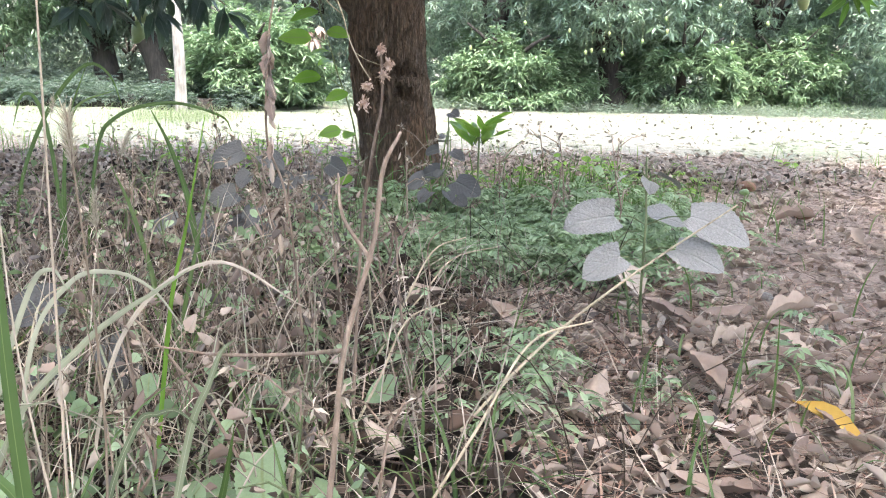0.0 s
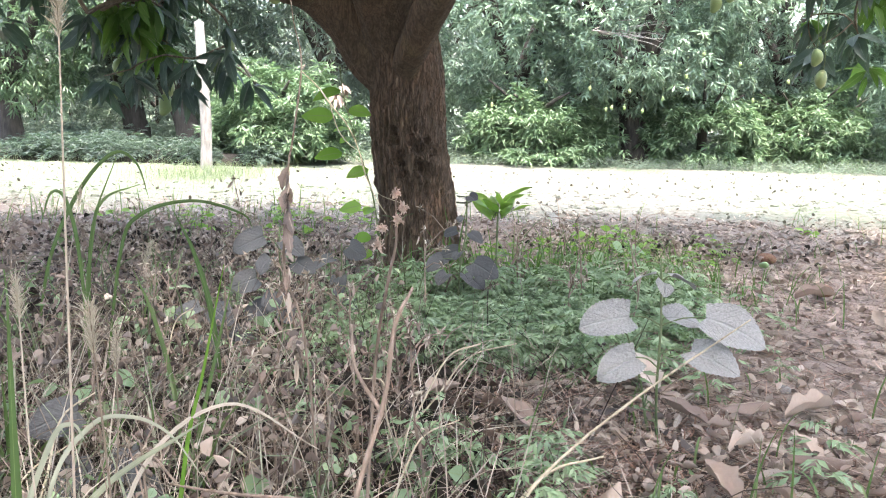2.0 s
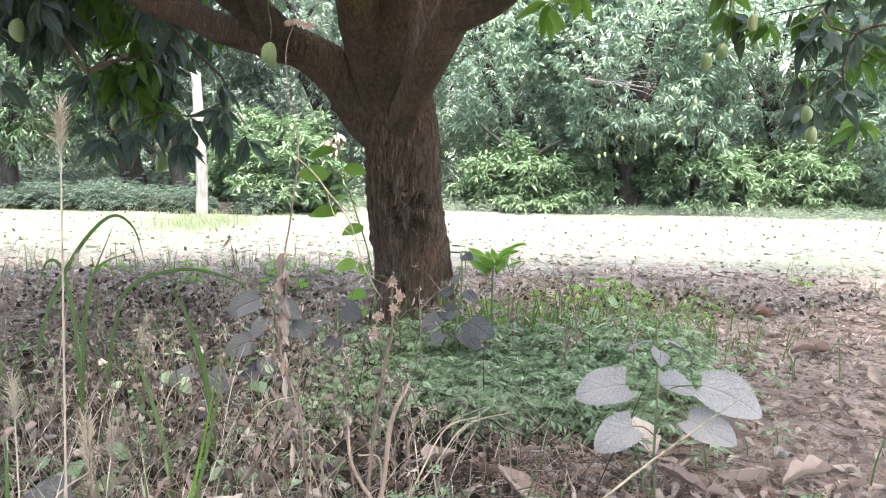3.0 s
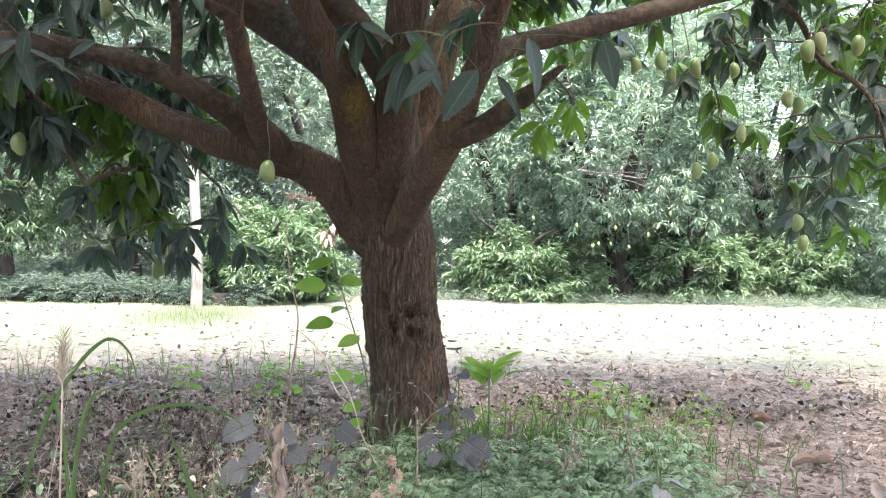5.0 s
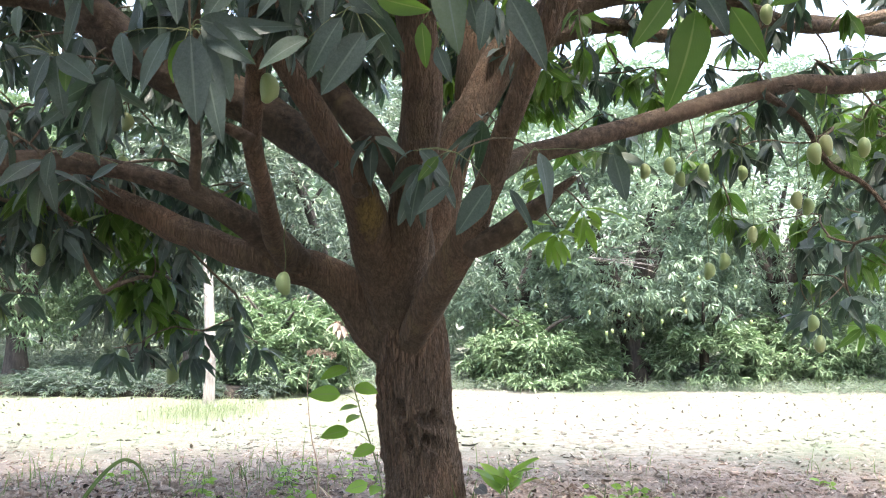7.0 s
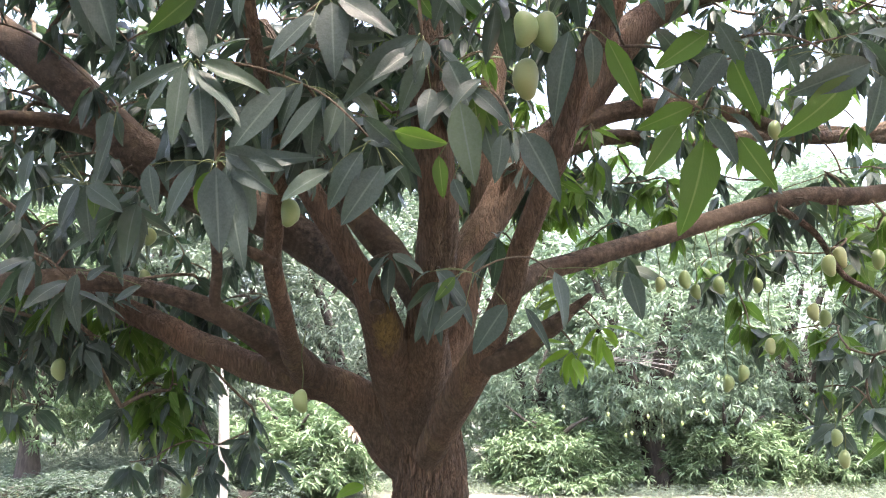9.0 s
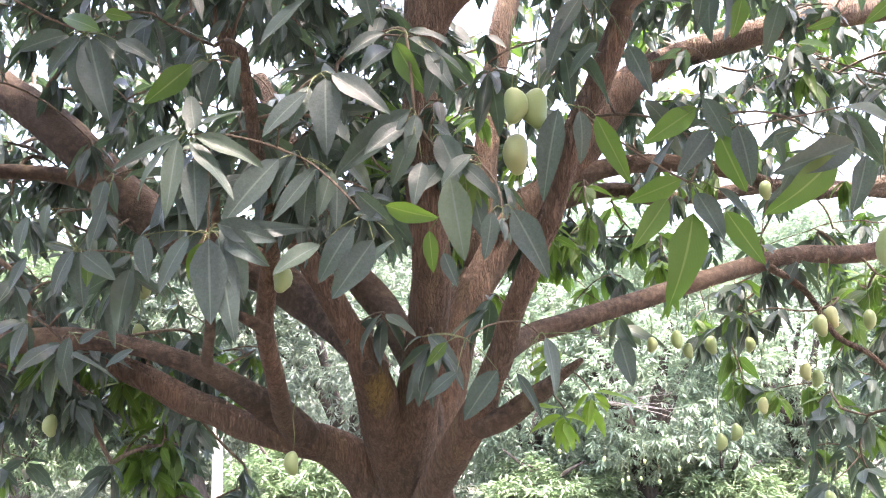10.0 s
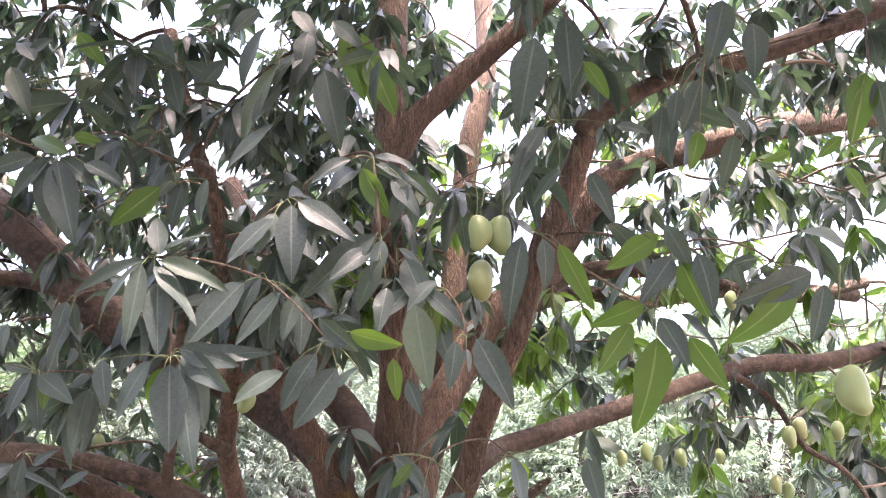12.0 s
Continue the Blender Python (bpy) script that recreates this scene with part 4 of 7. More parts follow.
leaf_shoot((-0.80, 2.83, 1.98), [(-1.00, 2.81, 1.97, -0.97, 2.79, 1.82, 0.083, 'd'), (-0.84, 2.78, 1.96, -0.95, 2.78, 1.79, 0.061, 'p'), (-0.78, 2.78, 1.95, -0.76, 2.78, 1.69, 0.084, 'd'), (-0.76, 2.81, 1.96, -0.69, 2.78, 1.64, 0.078, 'd'), (-0.76, 2.82, 1.99, -0.60, 2.77, 1.87, 0.096, 'd'), (-0.76, 2.79, 2.00, -0.58, 2.80, 1.95, 0.069, 'd'), (-0.80, 2.79, 1.94, -0.87, 2.83, 1.82, 0.052, 'g'), (-0.74, 2.81, 1.96, -0.67, 2.83, 1.77, 0.076, 'd'), (-0.79, 2.83, 1.99, -0.48, 2.83, 1.99, 0.052, 'd')])
leaf_shoot((-1.17, 2.93, 2.20), [(-1.19, 2.92, 2.18, -1.19, 2.86, 2.04, 0.043, 'p'), (-1.16, 2.91, 2.18, -1.16, 2.93, 2.07, 0.048, 'p'), (-1.16, 2.89, 2.12, -1.21, 2.88, 1.94, 0.032, 'p')])
leaf_shoot((-1.31, 3.03, 1.97), [(-1.29, 3.00, 1.96, -1.28, 3.02, 1.77, 0.075, 'd'), (-1.31, 2.99, 1.96, -1.37, 2.96, 1.82, 0.055, 'p'), (-1.27, 2.97, 1.95, -1.14, 2.94, 1.86, 0.077, 'd'), (-1.42, 3.01, 1.99, -1.28, 3.03, 1.97, 0.042, 'p'), (-1.49, 3.03, 1.95, -1.52, 2.99, 1.83, 0.056, 'p'), (-1.50, 3.03, 2.09, -1.51, 2.98, 1.95, 0.045, 'p'), (-1.43, 3.02, 2.13, -1.42, 2.97, 2.03, 0.049, 'p'), (-1.25, 2.99, 1.94, -1.25, 2.98, 1.84, 0.044, 'g')])
leaf_shoot((-1.50, 3.39, 1.74), [(-1.49, 3.38, 1.72, -1.52, 3.39, 1.59, 0.092, 'p'), (-1.43, 3.34, 1.69, -1.36, 3.32, 1.75, 0.041, 'p'), (-1.23, 3.35, 1.67, -1.32, 3.32, 1.61, 0.049, 'p')])
leaf_shoot((0.71, 2.93, 2.16), [(0.63, 2.90, 2.10, 0.52, 2.89, 1.94, 0.090, 'g'), (0.71, 2.92, 2.06, 0.66, 2.92, 1.77, 0.097, 'g'), (0.72, 2.90, 2.12, 0.78, 2.83, 1.96, 0.092, 'p'), (0.80, 2.87, 2.05, 0.90, 2.87, 1.88, 0.071, 'g'), (0.78, 2.89, 2.13, 0.91, 2.91, 2.02, 0.042, 'p'), (0.68, 2.92, 2.17, 0.51, 2.94, 2.10, 0.067, 'g')])
leaf_shoot((0.77, 2.83, 2.34), [(0.71, 2.80, 2.36, 0.55, 2.83, 2.26, 0.079, 'g'), (0.74, 2.82, 2.40, 0.81, 2.79, 2.25, 0.071, 'd'), (0.78, 2.82, 2.28, 0.85, 2.83, 2.10, 0.081, 'g'), (0.80, 2.81, 2.38, 0.88, 2.81, 2.30, 0.044, 'p'), (0.64, 2.80, 2.38, 0.71, 2.80, 2.34, 0.041, 'p'), (0.75, 2.81, 2.29, 0.64, 2.74, 2.14, 0.084, 'd'), (0.82, 2.77, 2.29, 0.85, 2.72, 2.11, 0.066, 'd')])
leaf_shoot((1.03, 2.73, 2.25), [(1.12, 2.68, 2.20, 0.89, 2.63, 2.10, 0.075, 'd'), (1.06, 2.67, 2.16, 0.90, 2.67, 1.98, 0.079, 'g'), (0.94, 2.71, 2.18, 1.09, 2.72, 2.18, 0.023, 'p'), (1.06, 2.69, 2.29, 1.15, 2.66, 2.23, 0.051, 'p'), (1.16, 2.70, 2.17, 1.11, 2.69, 2.00, 0.066, 'd'), (0.98, 2.72, 2.26, 0.87, 2.74, 2.21, 0.049, 'd'), (0.90, 2.69, 2.23, 0.93, 2.69, 2.15, 0.029, 'p')])
leaf_shoot((0.34, 2.73, 2.34), [(0.28, 2.69, 2.32, 0.22, 2.70, 2.05, 0.065, 'd'), (0.34, 2.68, 2.31, 0.36, 2.70, 2.16, 0.078, 'p'), (0.39, 2.70, 2.30, 0.49, 2.74, 2.10, 0.049, 'g')])
leaf_shoot((0.05, 2.75, 2.17), [(0.02, 2.72, 2.19, -0.07, 2.68, 2.10, 0.059, 'p'), (-0.01, 2.72, 2.16, 0.10, 2.65, 2.05, 0.042, 'p'), (-0.04, 2.69, 2.11, -0.00, 2.68, 1.86, 0.074, 'd'), (-0.00, 2.72, 2.14, 0.02, 2.77, 1.99, 0.050, 'g'), (-0.10, 2.69, 1.95, -0.09, 2.72, 1.83, 0.062, 'g'), (-0.06, 2.72, 1.89, -0.02, 2.71, 1.79, 0.055, 'd')])
leaf_shoot((0.11, 2.63, 2.00), [(0.14, 2.61, 1.99, 0.24, 2.60, 1.80, 0.077, 'p'), (0.08, 2.60, 1.98, 0.07, 2.58, 1.85, 0.056, 'p'), (0.11, 2.61, 1.96, 0.12, 2.56, 1.89, 0.018, 'p')])
leaf_shoot((-0.02, 3.48, 1.73), [(-0.16, 3.45, 1.74, -0.04, 3.45, 1.63, 0.063, 'p'), (-0.18, 3.43, 1.73, -0.26, 3.46, 1.70, 0.025, 'p'), (0.10, 3.46, 1.61, -0.03, 3.49, 1.43, 0.124, 'p'), (-0.05, 3.44, 1.60, -0.17, 3.41, 1.51, 0.045, 'p'), (-0.09, 3.44, 1.71, -0.16, 3.42, 1.62, 0.062, 'g')])
leaf_shoot((0.26, 3.58, 1.76), [(0.28, 3.52, 1.74, 0.33, 3.48, 1.53, 0.084, 'p'), (0.17, 3.57, 1.61, 0.27, 3.52, 1.46, 0.030, 'p'), (0.56, 3.56, 1.74, 0.60, 3.52, 1.56, 0.076, 'd'), (0.22, 3.52, 1.60, 0.29, 3.52, 1.63, 0.029, 'g')])
leaf_shoot((-1.24, 2.78, 2.64), [(-1.23, 2.76, 2.62, -1.35, 2.74, 2.49, 0.069, 'p'), (-1.24, 2.75, 2.60, -1.21, 2.73, 2.37, 0.082, 'd'), (-1.20, 2.74, 2.60, -1.11, 2.72, 2.32, 0.082, 'd'), (-1.21, 2.78, 2.63, -1.07, 2.73, 2.52, 0.076, 'd'), (-1.12, 2.76, 2.60, -0.97, 2.72, 2.52, 0.054, 'p'), (-1.27, 2.73, 2.61, -1.41, 2.69, 2.55, 0.054, 'd'), (-1.16, 2.73, 2.62, -1.36, 2.78, 2.73, 0.048, 'g'), (-1.16, 2.74, 2.69, -1.07, 2.74, 2.67, 0.037, 'g')])
leaf_shoot((-0.86, 2.88, 2.58), [(-0.89, 2.82, 2.54, -1.03, 2.80, 2.40, 0.077, 'g'), (-0.74, 2.83, 2.57, -0.76, 2.80, 2.42, 0.062, 'p'), (-0.83, 2.86, 2.56, -0.87, 2.88, 2.43, 0.064, 'd'), (-0.89, 2.87, 2.65, -0.95, 2.83, 2.53, 0.053, 'p'), (-0.80, 2.86, 2.72, -0.87, 2.88, 2.65, 0.042, 'p')])
leaf_shoot((-0.53, 2.83, 3.13), [(-0.57, 2.78, 3.11, -0.67, 2.79, 2.90, 0.080, 'p'), (-0.53, 2.79, 2.96, -0.67, 2.80, 2.71, 0.083, 'p'), (-0.52, 2.79, 2.75, -0.67, 2.78, 2.60, 0.067, 'p'), (-0.43, 2.80, 3.10, -0.44, 2.74, 2.91, 0.088, 'p'), (-0.37, 2.82, 2.97, -0.31, 2.83, 2.69, 0.095, 'p'), (-0.51, 2.80, 2.90, -0.60, 2.77, 2.76, 0.056, 'p'), (-0.49, 2.83, 3.21, -0.40, 2.79, 3.09, 0.059, 'd'), (-0.61, 2.82, 3.21, -0.70, 2.79, 3.10, 0.059, 'd')])
leaf_shoot((-0.33, 2.93, 3.21), [(-0.31, 2.89, 3.17, -0.25, 2.90, 2.91, 0.083, 'g'), (-0.36, 2.87, 3.19, -0.25, 2.83, 3.08, 0.051, 'p'), (-0.23, 2.88, 3.06, -0.13, 2.87, 2.83, 0.078, 'g'), (-0.26, 2.90, 3.16, -0.21, 2.92, 2.88, 0.072, 'g')])
leaf_shoot((-0.19, 2.78, 2.62), [(-0.25, 2.72, 2.59, -0.37, 2.67, 2.51, 0.042, 'p'), (-0.19, 2.78, 2.62, -0.05, 2.72, 2.60, 0.032, 'p'), (-0.18, 2.74, 2.58, -0.00, 2.77, 2.50, 0.050, 'p'), (-0.12, 2.73, 2.53, -0.03, 2.70, 2.40, 0.073, 'p'), (-0.22, 2.77, 2.58, -0.13, 2.75, 2.40, 0.071, 'g'), (-0.07, 2.72, 2.50, -0.13, 2.75, 2.38, 0.063, 'd')])
leaf_shoot((0.89, 2.63, 3.08), [(0.93, 2.61, 3.08, 0.86, 2.57, 2.84, 0.074, 'd'), (1.01, 2.60, 2.99, 0.99, 2.55, 2.79, 0.066, 'p'), (0.84, 2.62, 2.81, 0.78, 2.65, 2.64, 0.097, 'p'), (0.75, 2.57, 2.74, 0.72, 2.56, 2.61, 0.051, 'p'), (0.87, 2.58, 2.69, 0.95, 2.55, 2.58, 0.057, 'p'), (0.71, 2.61, 2.71, 0.69, 2.62, 2.56, 0.048, 'd'), (0.93, 2.58, 2.80, 0.98, 2.54, 2.71, 0.047, 'p'), (0.81, 2.60, 2.62, 0.78, 2.61, 2.50, 0.050, 'g'), (0.92, 2.61, 2.61, 0.87, 2.62, 2.45, 0.050, 'p')])
leaf_shoot((0.41, 2.78, 2.75), [(0.36, 2.74, 2.71, 0.26, 2.71, 2.55, 0.068, 'p'), (0.34, 2.72, 3.02, 0.28, 2.69, 2.72, 0.102, 'p'), (0.45, 2.78, 3.14, 0.46, 2.76, 2.82, 0.075, 'd'), (0.50, 2.75, 2.55, 0.57, 2.74, 2.39, 0.081, 'd'), (0.50, 2.75, 2.95, 0.59, 2.80, 2.84, 0.078, 'g'), (0.32, 2.74, 2.64, 0.25, 2.70, 2.46, 0.053, 'p'), (0.41, 2.77, 2.57, 0.31, 2.75, 2.47, 0.054, 'p'), (0.60, 2.78, 2.73, 0.69, 2.72, 2.68, 0.047, 'd')])
leaf_shoot((1.36, 2.63, 2.85), [(1.34, 2.62, 2.82, 1.28, 2.63, 2.60, 0.083, 'g'), (1.36, 2.60, 2.79, 1.39, 2.62, 2.61, 0.075, 'd'), (1.22, 2.58, 2.59, 1.15, 2.60, 2.53, 0.050, 'g'), (1.22, 2.58, 2.49, 1.28, 2.59, 2.40, 0.049, 'g'), (1.08, 2.62, 2.56, 1.00, 2.63, 2.53, 0.044, 'g')])
leaf_shoot((-0.11, 2.83, 2.27), [(-0.08, 2.82, 2.29, -0.00, 2.75, 2.09, 0.069, 'd'), (-0.11, 2.83, 2.33, 0.01, 2.86, 2.26, 0.054, 'p'), (-0.07, 2.81, 2.19, -0.14, 2.76, 2.09, 0.052, 'p'), (-0.00, 2.81, 2.21, 0.05, 2.76, 1.94, 0.072, 'd'), (0.01, 2.79, 2.17, 0.07, 2.78, 2.03, 0.048, 'g')])
leaf_shoot((-1.55, 3.03, 3.04), [(-1.55, 2.97, 3.08, -1.43, 2.92, 2.87, 0.061, 'd'), (-1.47, 2.98, 3.11, -1.57, 2.99, 3.24, 0.063, 'd'), (-1.42, 2.98, 3.20, -1.53, 3.00, 3.15, 0.063, 'd'), (-1.32, 2.97, 3.22, -1.22, 2.96, 3.09, 0.062, 'g'), (-1.23, 2.97, 3.01, -1.12, 3.00, 2.90, 0.074, 'd'), (-1.09, 3.02, 3.10, -1.11, 2.95, 2.92, 0.062, 'd'), (-1.04, 3.03, 3.25, -0.97, 2.98, 3.08, 0.071, 'd'), (-0.97, 2.99, 3.08, -0.91, 2.97, 2.89, 0.061, 'd'), (-0.91, 2.98, 3.10, -0.78, 3.01, 3.02, 0.062, 'd'), (-0.77, 2.99, 3.11, -0.87, 2.98, 2.97, 0.062, 'd')])


def mango_mesh():
    """A plump fruit, a little flattened, with a leaning shoulder and a slight beak; it hangs below its origin, 1 long."""
    bm = bmesh.new()
    bmesh.ops.create_uvsphere(bm, u_segments=16, v_segments=12, radius=0.5)
    for q in bm.verts:
        t = q.co.z + 0.5
        q.co.x *= 0.64 * (1 + 0.1 * (t - 0.4))
        q.co.y *= 0.6 * (1 + 0.08 * (t - 0.4))
        q.co.x += 0.09 * math.sin(t * 3.0) - 0.05 * (t < 0.15)
        q.co.z -= 0.5
    for face in bm.faces:
        face.smooth = True
    me = bpy.data.meshes.new("mango")
    bm.to_mesh(me)
    bm.free()
    me.materials.append(M_FRUIT)
    return me


FRUIT = mango_mesh()
STALK = mesh_of("stalk", *tube(catmull([(0, 0, -0.02, 0.0022), (0.006, 0.002, 0.06, 0.002), (-0.004, 0.0, 0.14, 0.0022), (0.01, 0.0, 0.24, 0.003)], 3), 6), M_STEM)
FRUITS_NEAR = [(0.16, 2.75, 2.2, 0.128), (0.22, 2.71, 2.33, 0.128), (0.14, 2.69, 2.33, 0.115), (-0.68, 3.27, 1.92, 0.11), (-0.74, 3.85, 1.26, 0.098), (1.0, 2.25, 1.79, 0.12), (1.46, 4.51, 2.6, 0.1)]
FRUITS_RIGHT = [(0.95, 4.38, 1.83, 0.092), (0.82, 4.33, 1.8, 0.075), (1.12, 4.42, 1.81, 0.09), (1.03, 4.5, 1.79, 0.078), (1.34, 4.58, 1.83, 0.078), (1.69, 4.55, 1.92, 0.11), (1.76, 4.6, 1.97, 0.11), (1.92, 4.55, 1.95, 0.1), (1.62, 4.6, 1.7, 0.09), (1.67, 4.62, 1.67, 0.09), (1.43, 4.7, 1.54, 0.085), (1.23, 4.8, 1.36, 0.09), (1.31, 4.8, 1.41, 0.09), (1.67, 4.6, 1.1, 0.084), (1.71, 4.6, 1.0, 0.088), (1.64, 5.62, 2.06, 0.1)]
FRUITS_LEFT = [(-2.06, 4.41, 1.41, 0.11), (-1.94, 5.12, 0.87, 0.11), (-1.62, 5.03, 0.8, 0.12), (-1.64, 5.13, 0.89, 0.11), (-1.29, 5.15, 1.15, 0.1), (-1.38, 5.22, 1.02, 0.1), (-1.91, 5.14, 1.0, 0.1), (-1.8, 4.71, 1.9, 0.1), (-1.78, 4.68, 2.12, 0.1)]
for x, y, z, s in FRUITS_NEAR + FRUITS_RIGHT + FRUITS_LEFT:
    top = Vector((x, y, z + s * 0.5))
    turn = Euler((rng.uniform(-0.1, 0.1), rng.uniform(-0.1, 0.1), rng.uniform(0, 6.28))).to_matrix().to_4x4()
    fruit = part("mango", FRUIT, tree, "hanging unripe green mango", Matrix.Translation(top) @ turn @ Matrix.Scale(s, 4))
    stalk = part("stalk", STALK, fruit, at=Matrix.Translation(top))

# ---- the orchard rows beyond the field ----
def kite(width, peak, lift, curl):
    """A small leaf of two facets folded along its midrib, for the distant crowns."""
    v = [(0, 0, 0), (-width / 2, peak, lift), (0, 1, -curl), (width / 2, peak, lift)]
    return np.array(v), np.array([(0, 2, 1), (0, 3, 2)]), np.array([(0.5, 0), (0, peak), (0.5, 1), (1, peak)])


FAR_LEAVES = [kite(0.22, 0.42, 0.05, 0.2), kite(0.2, 0.5, 0.02, 0.35), kite(0.25, 0.45, -0.02, 0.12)]


def orchard_tree(x, y, height, radius, skirt, seed, tips_n, label, leaf=M_FAR, length=(0.1, 0.16), trunk=0.17, lean=0.0, group="orchard row", open_side=1.0):
    """A mango tree of the next rows: short forked trunk and a lobed crown of leaf whorls."""
    r = np.random.default_rng(seed)
    t = thing("orchard_tree", (x, y, 0), label, "tree", group)
    fork = max(0.7, height * 0.22)
    limbs = [[(x, y, -0.05, trunk * 1.25), (x + lean * 0.3, y, fork * 0.5, trunk), (x + lean, y, fork, trunk * 0.95)]]
    for k in range(6):
        a = k * 1.05 + r.uniform(-0.3, 0.3)
        out = radius * r.uniform(0.5, 0.75)
        limbs.append([(x + lean, y, fork * 0.9, trunk * 0.7), (x + lean + 0.4 * out * math.cos(a), y + 0.4 * out * math.sin(a), fork + height * 0.18, trunk * 0.45), (x + lean + out * math.cos(a), y + out * math.sin(a), fork + height * r.uniform(0.3, 0.55), trunk * 0.18)])
    part("trunk", mesh_of("trunk", *tube(catmull(limbs[0], 5), 16, 0.15, 8), M_FAR_BARK), t)
    for ln in limbs[1:]:
        part("limb", mesh_of("limb", *tube(catmull(ln, 4), 8, 0.1, 8), M_FAR_BARK), t)
    pts, outw = [], []
    cz, off = (height + skirt) / 2, Vector((seed * 3.7, seed * 1.3, 0))
    while len(pts) < tips_n * (2.0 if length[1] < 0.17 else 1.4):
        d = r.normal(0, 1, 3)
        d /= np.linalg.norm(d)
        if d[1] * open_side > 0.6:
            continue
        lob = 1 + (0.62 if height < 1.5 else 0.38) * noise.noise(Vector(d) * (3.0 if height < 1.5 else 2.1) + off)
        rr = lob * r.uniform(0.5, 1.0) ** 0.5
        p = np.array((x + radius * rr * d[0], y + radius * 0.85 * rr * d[1], cz + (height - skirt) / 2 * rr * d[2]))
        if p[2] < 0.12 or noise.noise(Vector(p) * 1.3) < -0.4:
            continue
        pts.append(p)
        outw.append(d)
    pos, axes, size = whorls(pts, r, (8, 11), length, (-0.4, 0.8), outw)
    v, f, uv = leaf_sets(pos, axes, size, r, FAR_LEAVES)
    part("crown", mesh_of("crown", v, f, leaf, uv), t, "dense green drooping leaf clusters", kind="stuff")
    return t


GREEN = "bushy green mango tree at the far edge of the field"
LOW = "low bushy mango tree with pale green leaves down to the ground"
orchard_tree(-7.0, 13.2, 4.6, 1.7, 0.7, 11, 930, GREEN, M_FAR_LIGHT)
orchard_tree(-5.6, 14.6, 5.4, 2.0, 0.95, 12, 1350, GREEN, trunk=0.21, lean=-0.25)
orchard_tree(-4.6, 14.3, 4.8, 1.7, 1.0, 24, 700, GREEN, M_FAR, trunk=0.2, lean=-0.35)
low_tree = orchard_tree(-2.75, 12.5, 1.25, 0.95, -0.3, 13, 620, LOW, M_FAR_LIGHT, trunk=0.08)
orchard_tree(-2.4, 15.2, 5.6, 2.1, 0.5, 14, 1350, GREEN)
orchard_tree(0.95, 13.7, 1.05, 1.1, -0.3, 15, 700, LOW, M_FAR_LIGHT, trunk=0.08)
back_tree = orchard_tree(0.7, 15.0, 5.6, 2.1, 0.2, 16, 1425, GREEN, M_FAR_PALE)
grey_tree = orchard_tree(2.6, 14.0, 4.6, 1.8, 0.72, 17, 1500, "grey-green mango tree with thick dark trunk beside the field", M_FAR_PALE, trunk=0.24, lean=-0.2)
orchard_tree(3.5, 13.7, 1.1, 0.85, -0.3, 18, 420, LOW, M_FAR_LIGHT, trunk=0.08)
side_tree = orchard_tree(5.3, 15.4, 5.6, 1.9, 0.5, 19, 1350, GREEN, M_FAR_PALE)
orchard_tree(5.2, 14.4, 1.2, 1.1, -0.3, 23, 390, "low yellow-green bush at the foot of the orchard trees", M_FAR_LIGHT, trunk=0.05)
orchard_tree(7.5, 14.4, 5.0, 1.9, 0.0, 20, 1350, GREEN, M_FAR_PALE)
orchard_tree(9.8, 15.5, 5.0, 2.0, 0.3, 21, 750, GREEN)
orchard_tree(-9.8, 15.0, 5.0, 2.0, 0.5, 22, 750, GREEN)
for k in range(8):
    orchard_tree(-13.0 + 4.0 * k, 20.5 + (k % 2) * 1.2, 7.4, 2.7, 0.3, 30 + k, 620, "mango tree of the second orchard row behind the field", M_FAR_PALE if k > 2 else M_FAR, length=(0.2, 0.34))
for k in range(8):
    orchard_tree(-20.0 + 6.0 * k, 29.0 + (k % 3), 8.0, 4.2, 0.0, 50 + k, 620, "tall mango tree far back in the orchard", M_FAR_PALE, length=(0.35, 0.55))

for k, (x, y, h, rad) in enumerate([(-8.6, 17.0, 2.2, 1.7), (-6.4, 17.6, 2.0, 1.7), (-4.3, 17.2, 2.2, 1.7), (-1.2, 17.0, 2.4, 1.8), (1.6, 17.0, 2.2, 1.9), (4.4, 17.2, 2.2, 1.8), (7.0, 17.5, 2.0, 1.7)]):
    orchard_tree(x, y, h, rad, -0.3, 70 + k, 300, "low bush in the shade behind the first orchard row", trunk=0.05, group="orchard bushes")

# trees out of view, added behind and beside the camera to cut fill light
for x, y, s in [(-9.0, -5.0, 81), (-4.5, -6.0, 82), (0.5, -6.5, 83), (5.5, -5.6, 84), (9.5, -3.5, 85), (-9.5, 3.5, 86), (9.8, 4.5, 87)]:
    orchard_tree(x, y, 5.6, 2.6, 0.3, s, 260, "unseen mango tree added round the camera to block low sky light", length=(0.22, 0.34), group="neighbouring row", open_side=-1.0 if y < 0 else 1.0)

# fruit of the far trees, and a withered shoot
def far_fruit(tree, places):
    """Small pale mangoes hanging in front of a far crown, each on its stalk."""
    for x, y, z in places:
        top = Vector((x, y, z + 0.05))
        fruit = part("mango", FRUIT, tree, "hanging unripe green mango", Matrix.Translation(top) @ Euler((0, 0, x * 5)).to_matrix().to_4x4() @ Matrix.Scale(0.07, 4))
        part("stalk", STALK, fruit, at=Matrix.Translation(top))


far_fruit(back_tree, [(0.26, 12.6, 0.85), (1.0, 12.6, 1.2)])
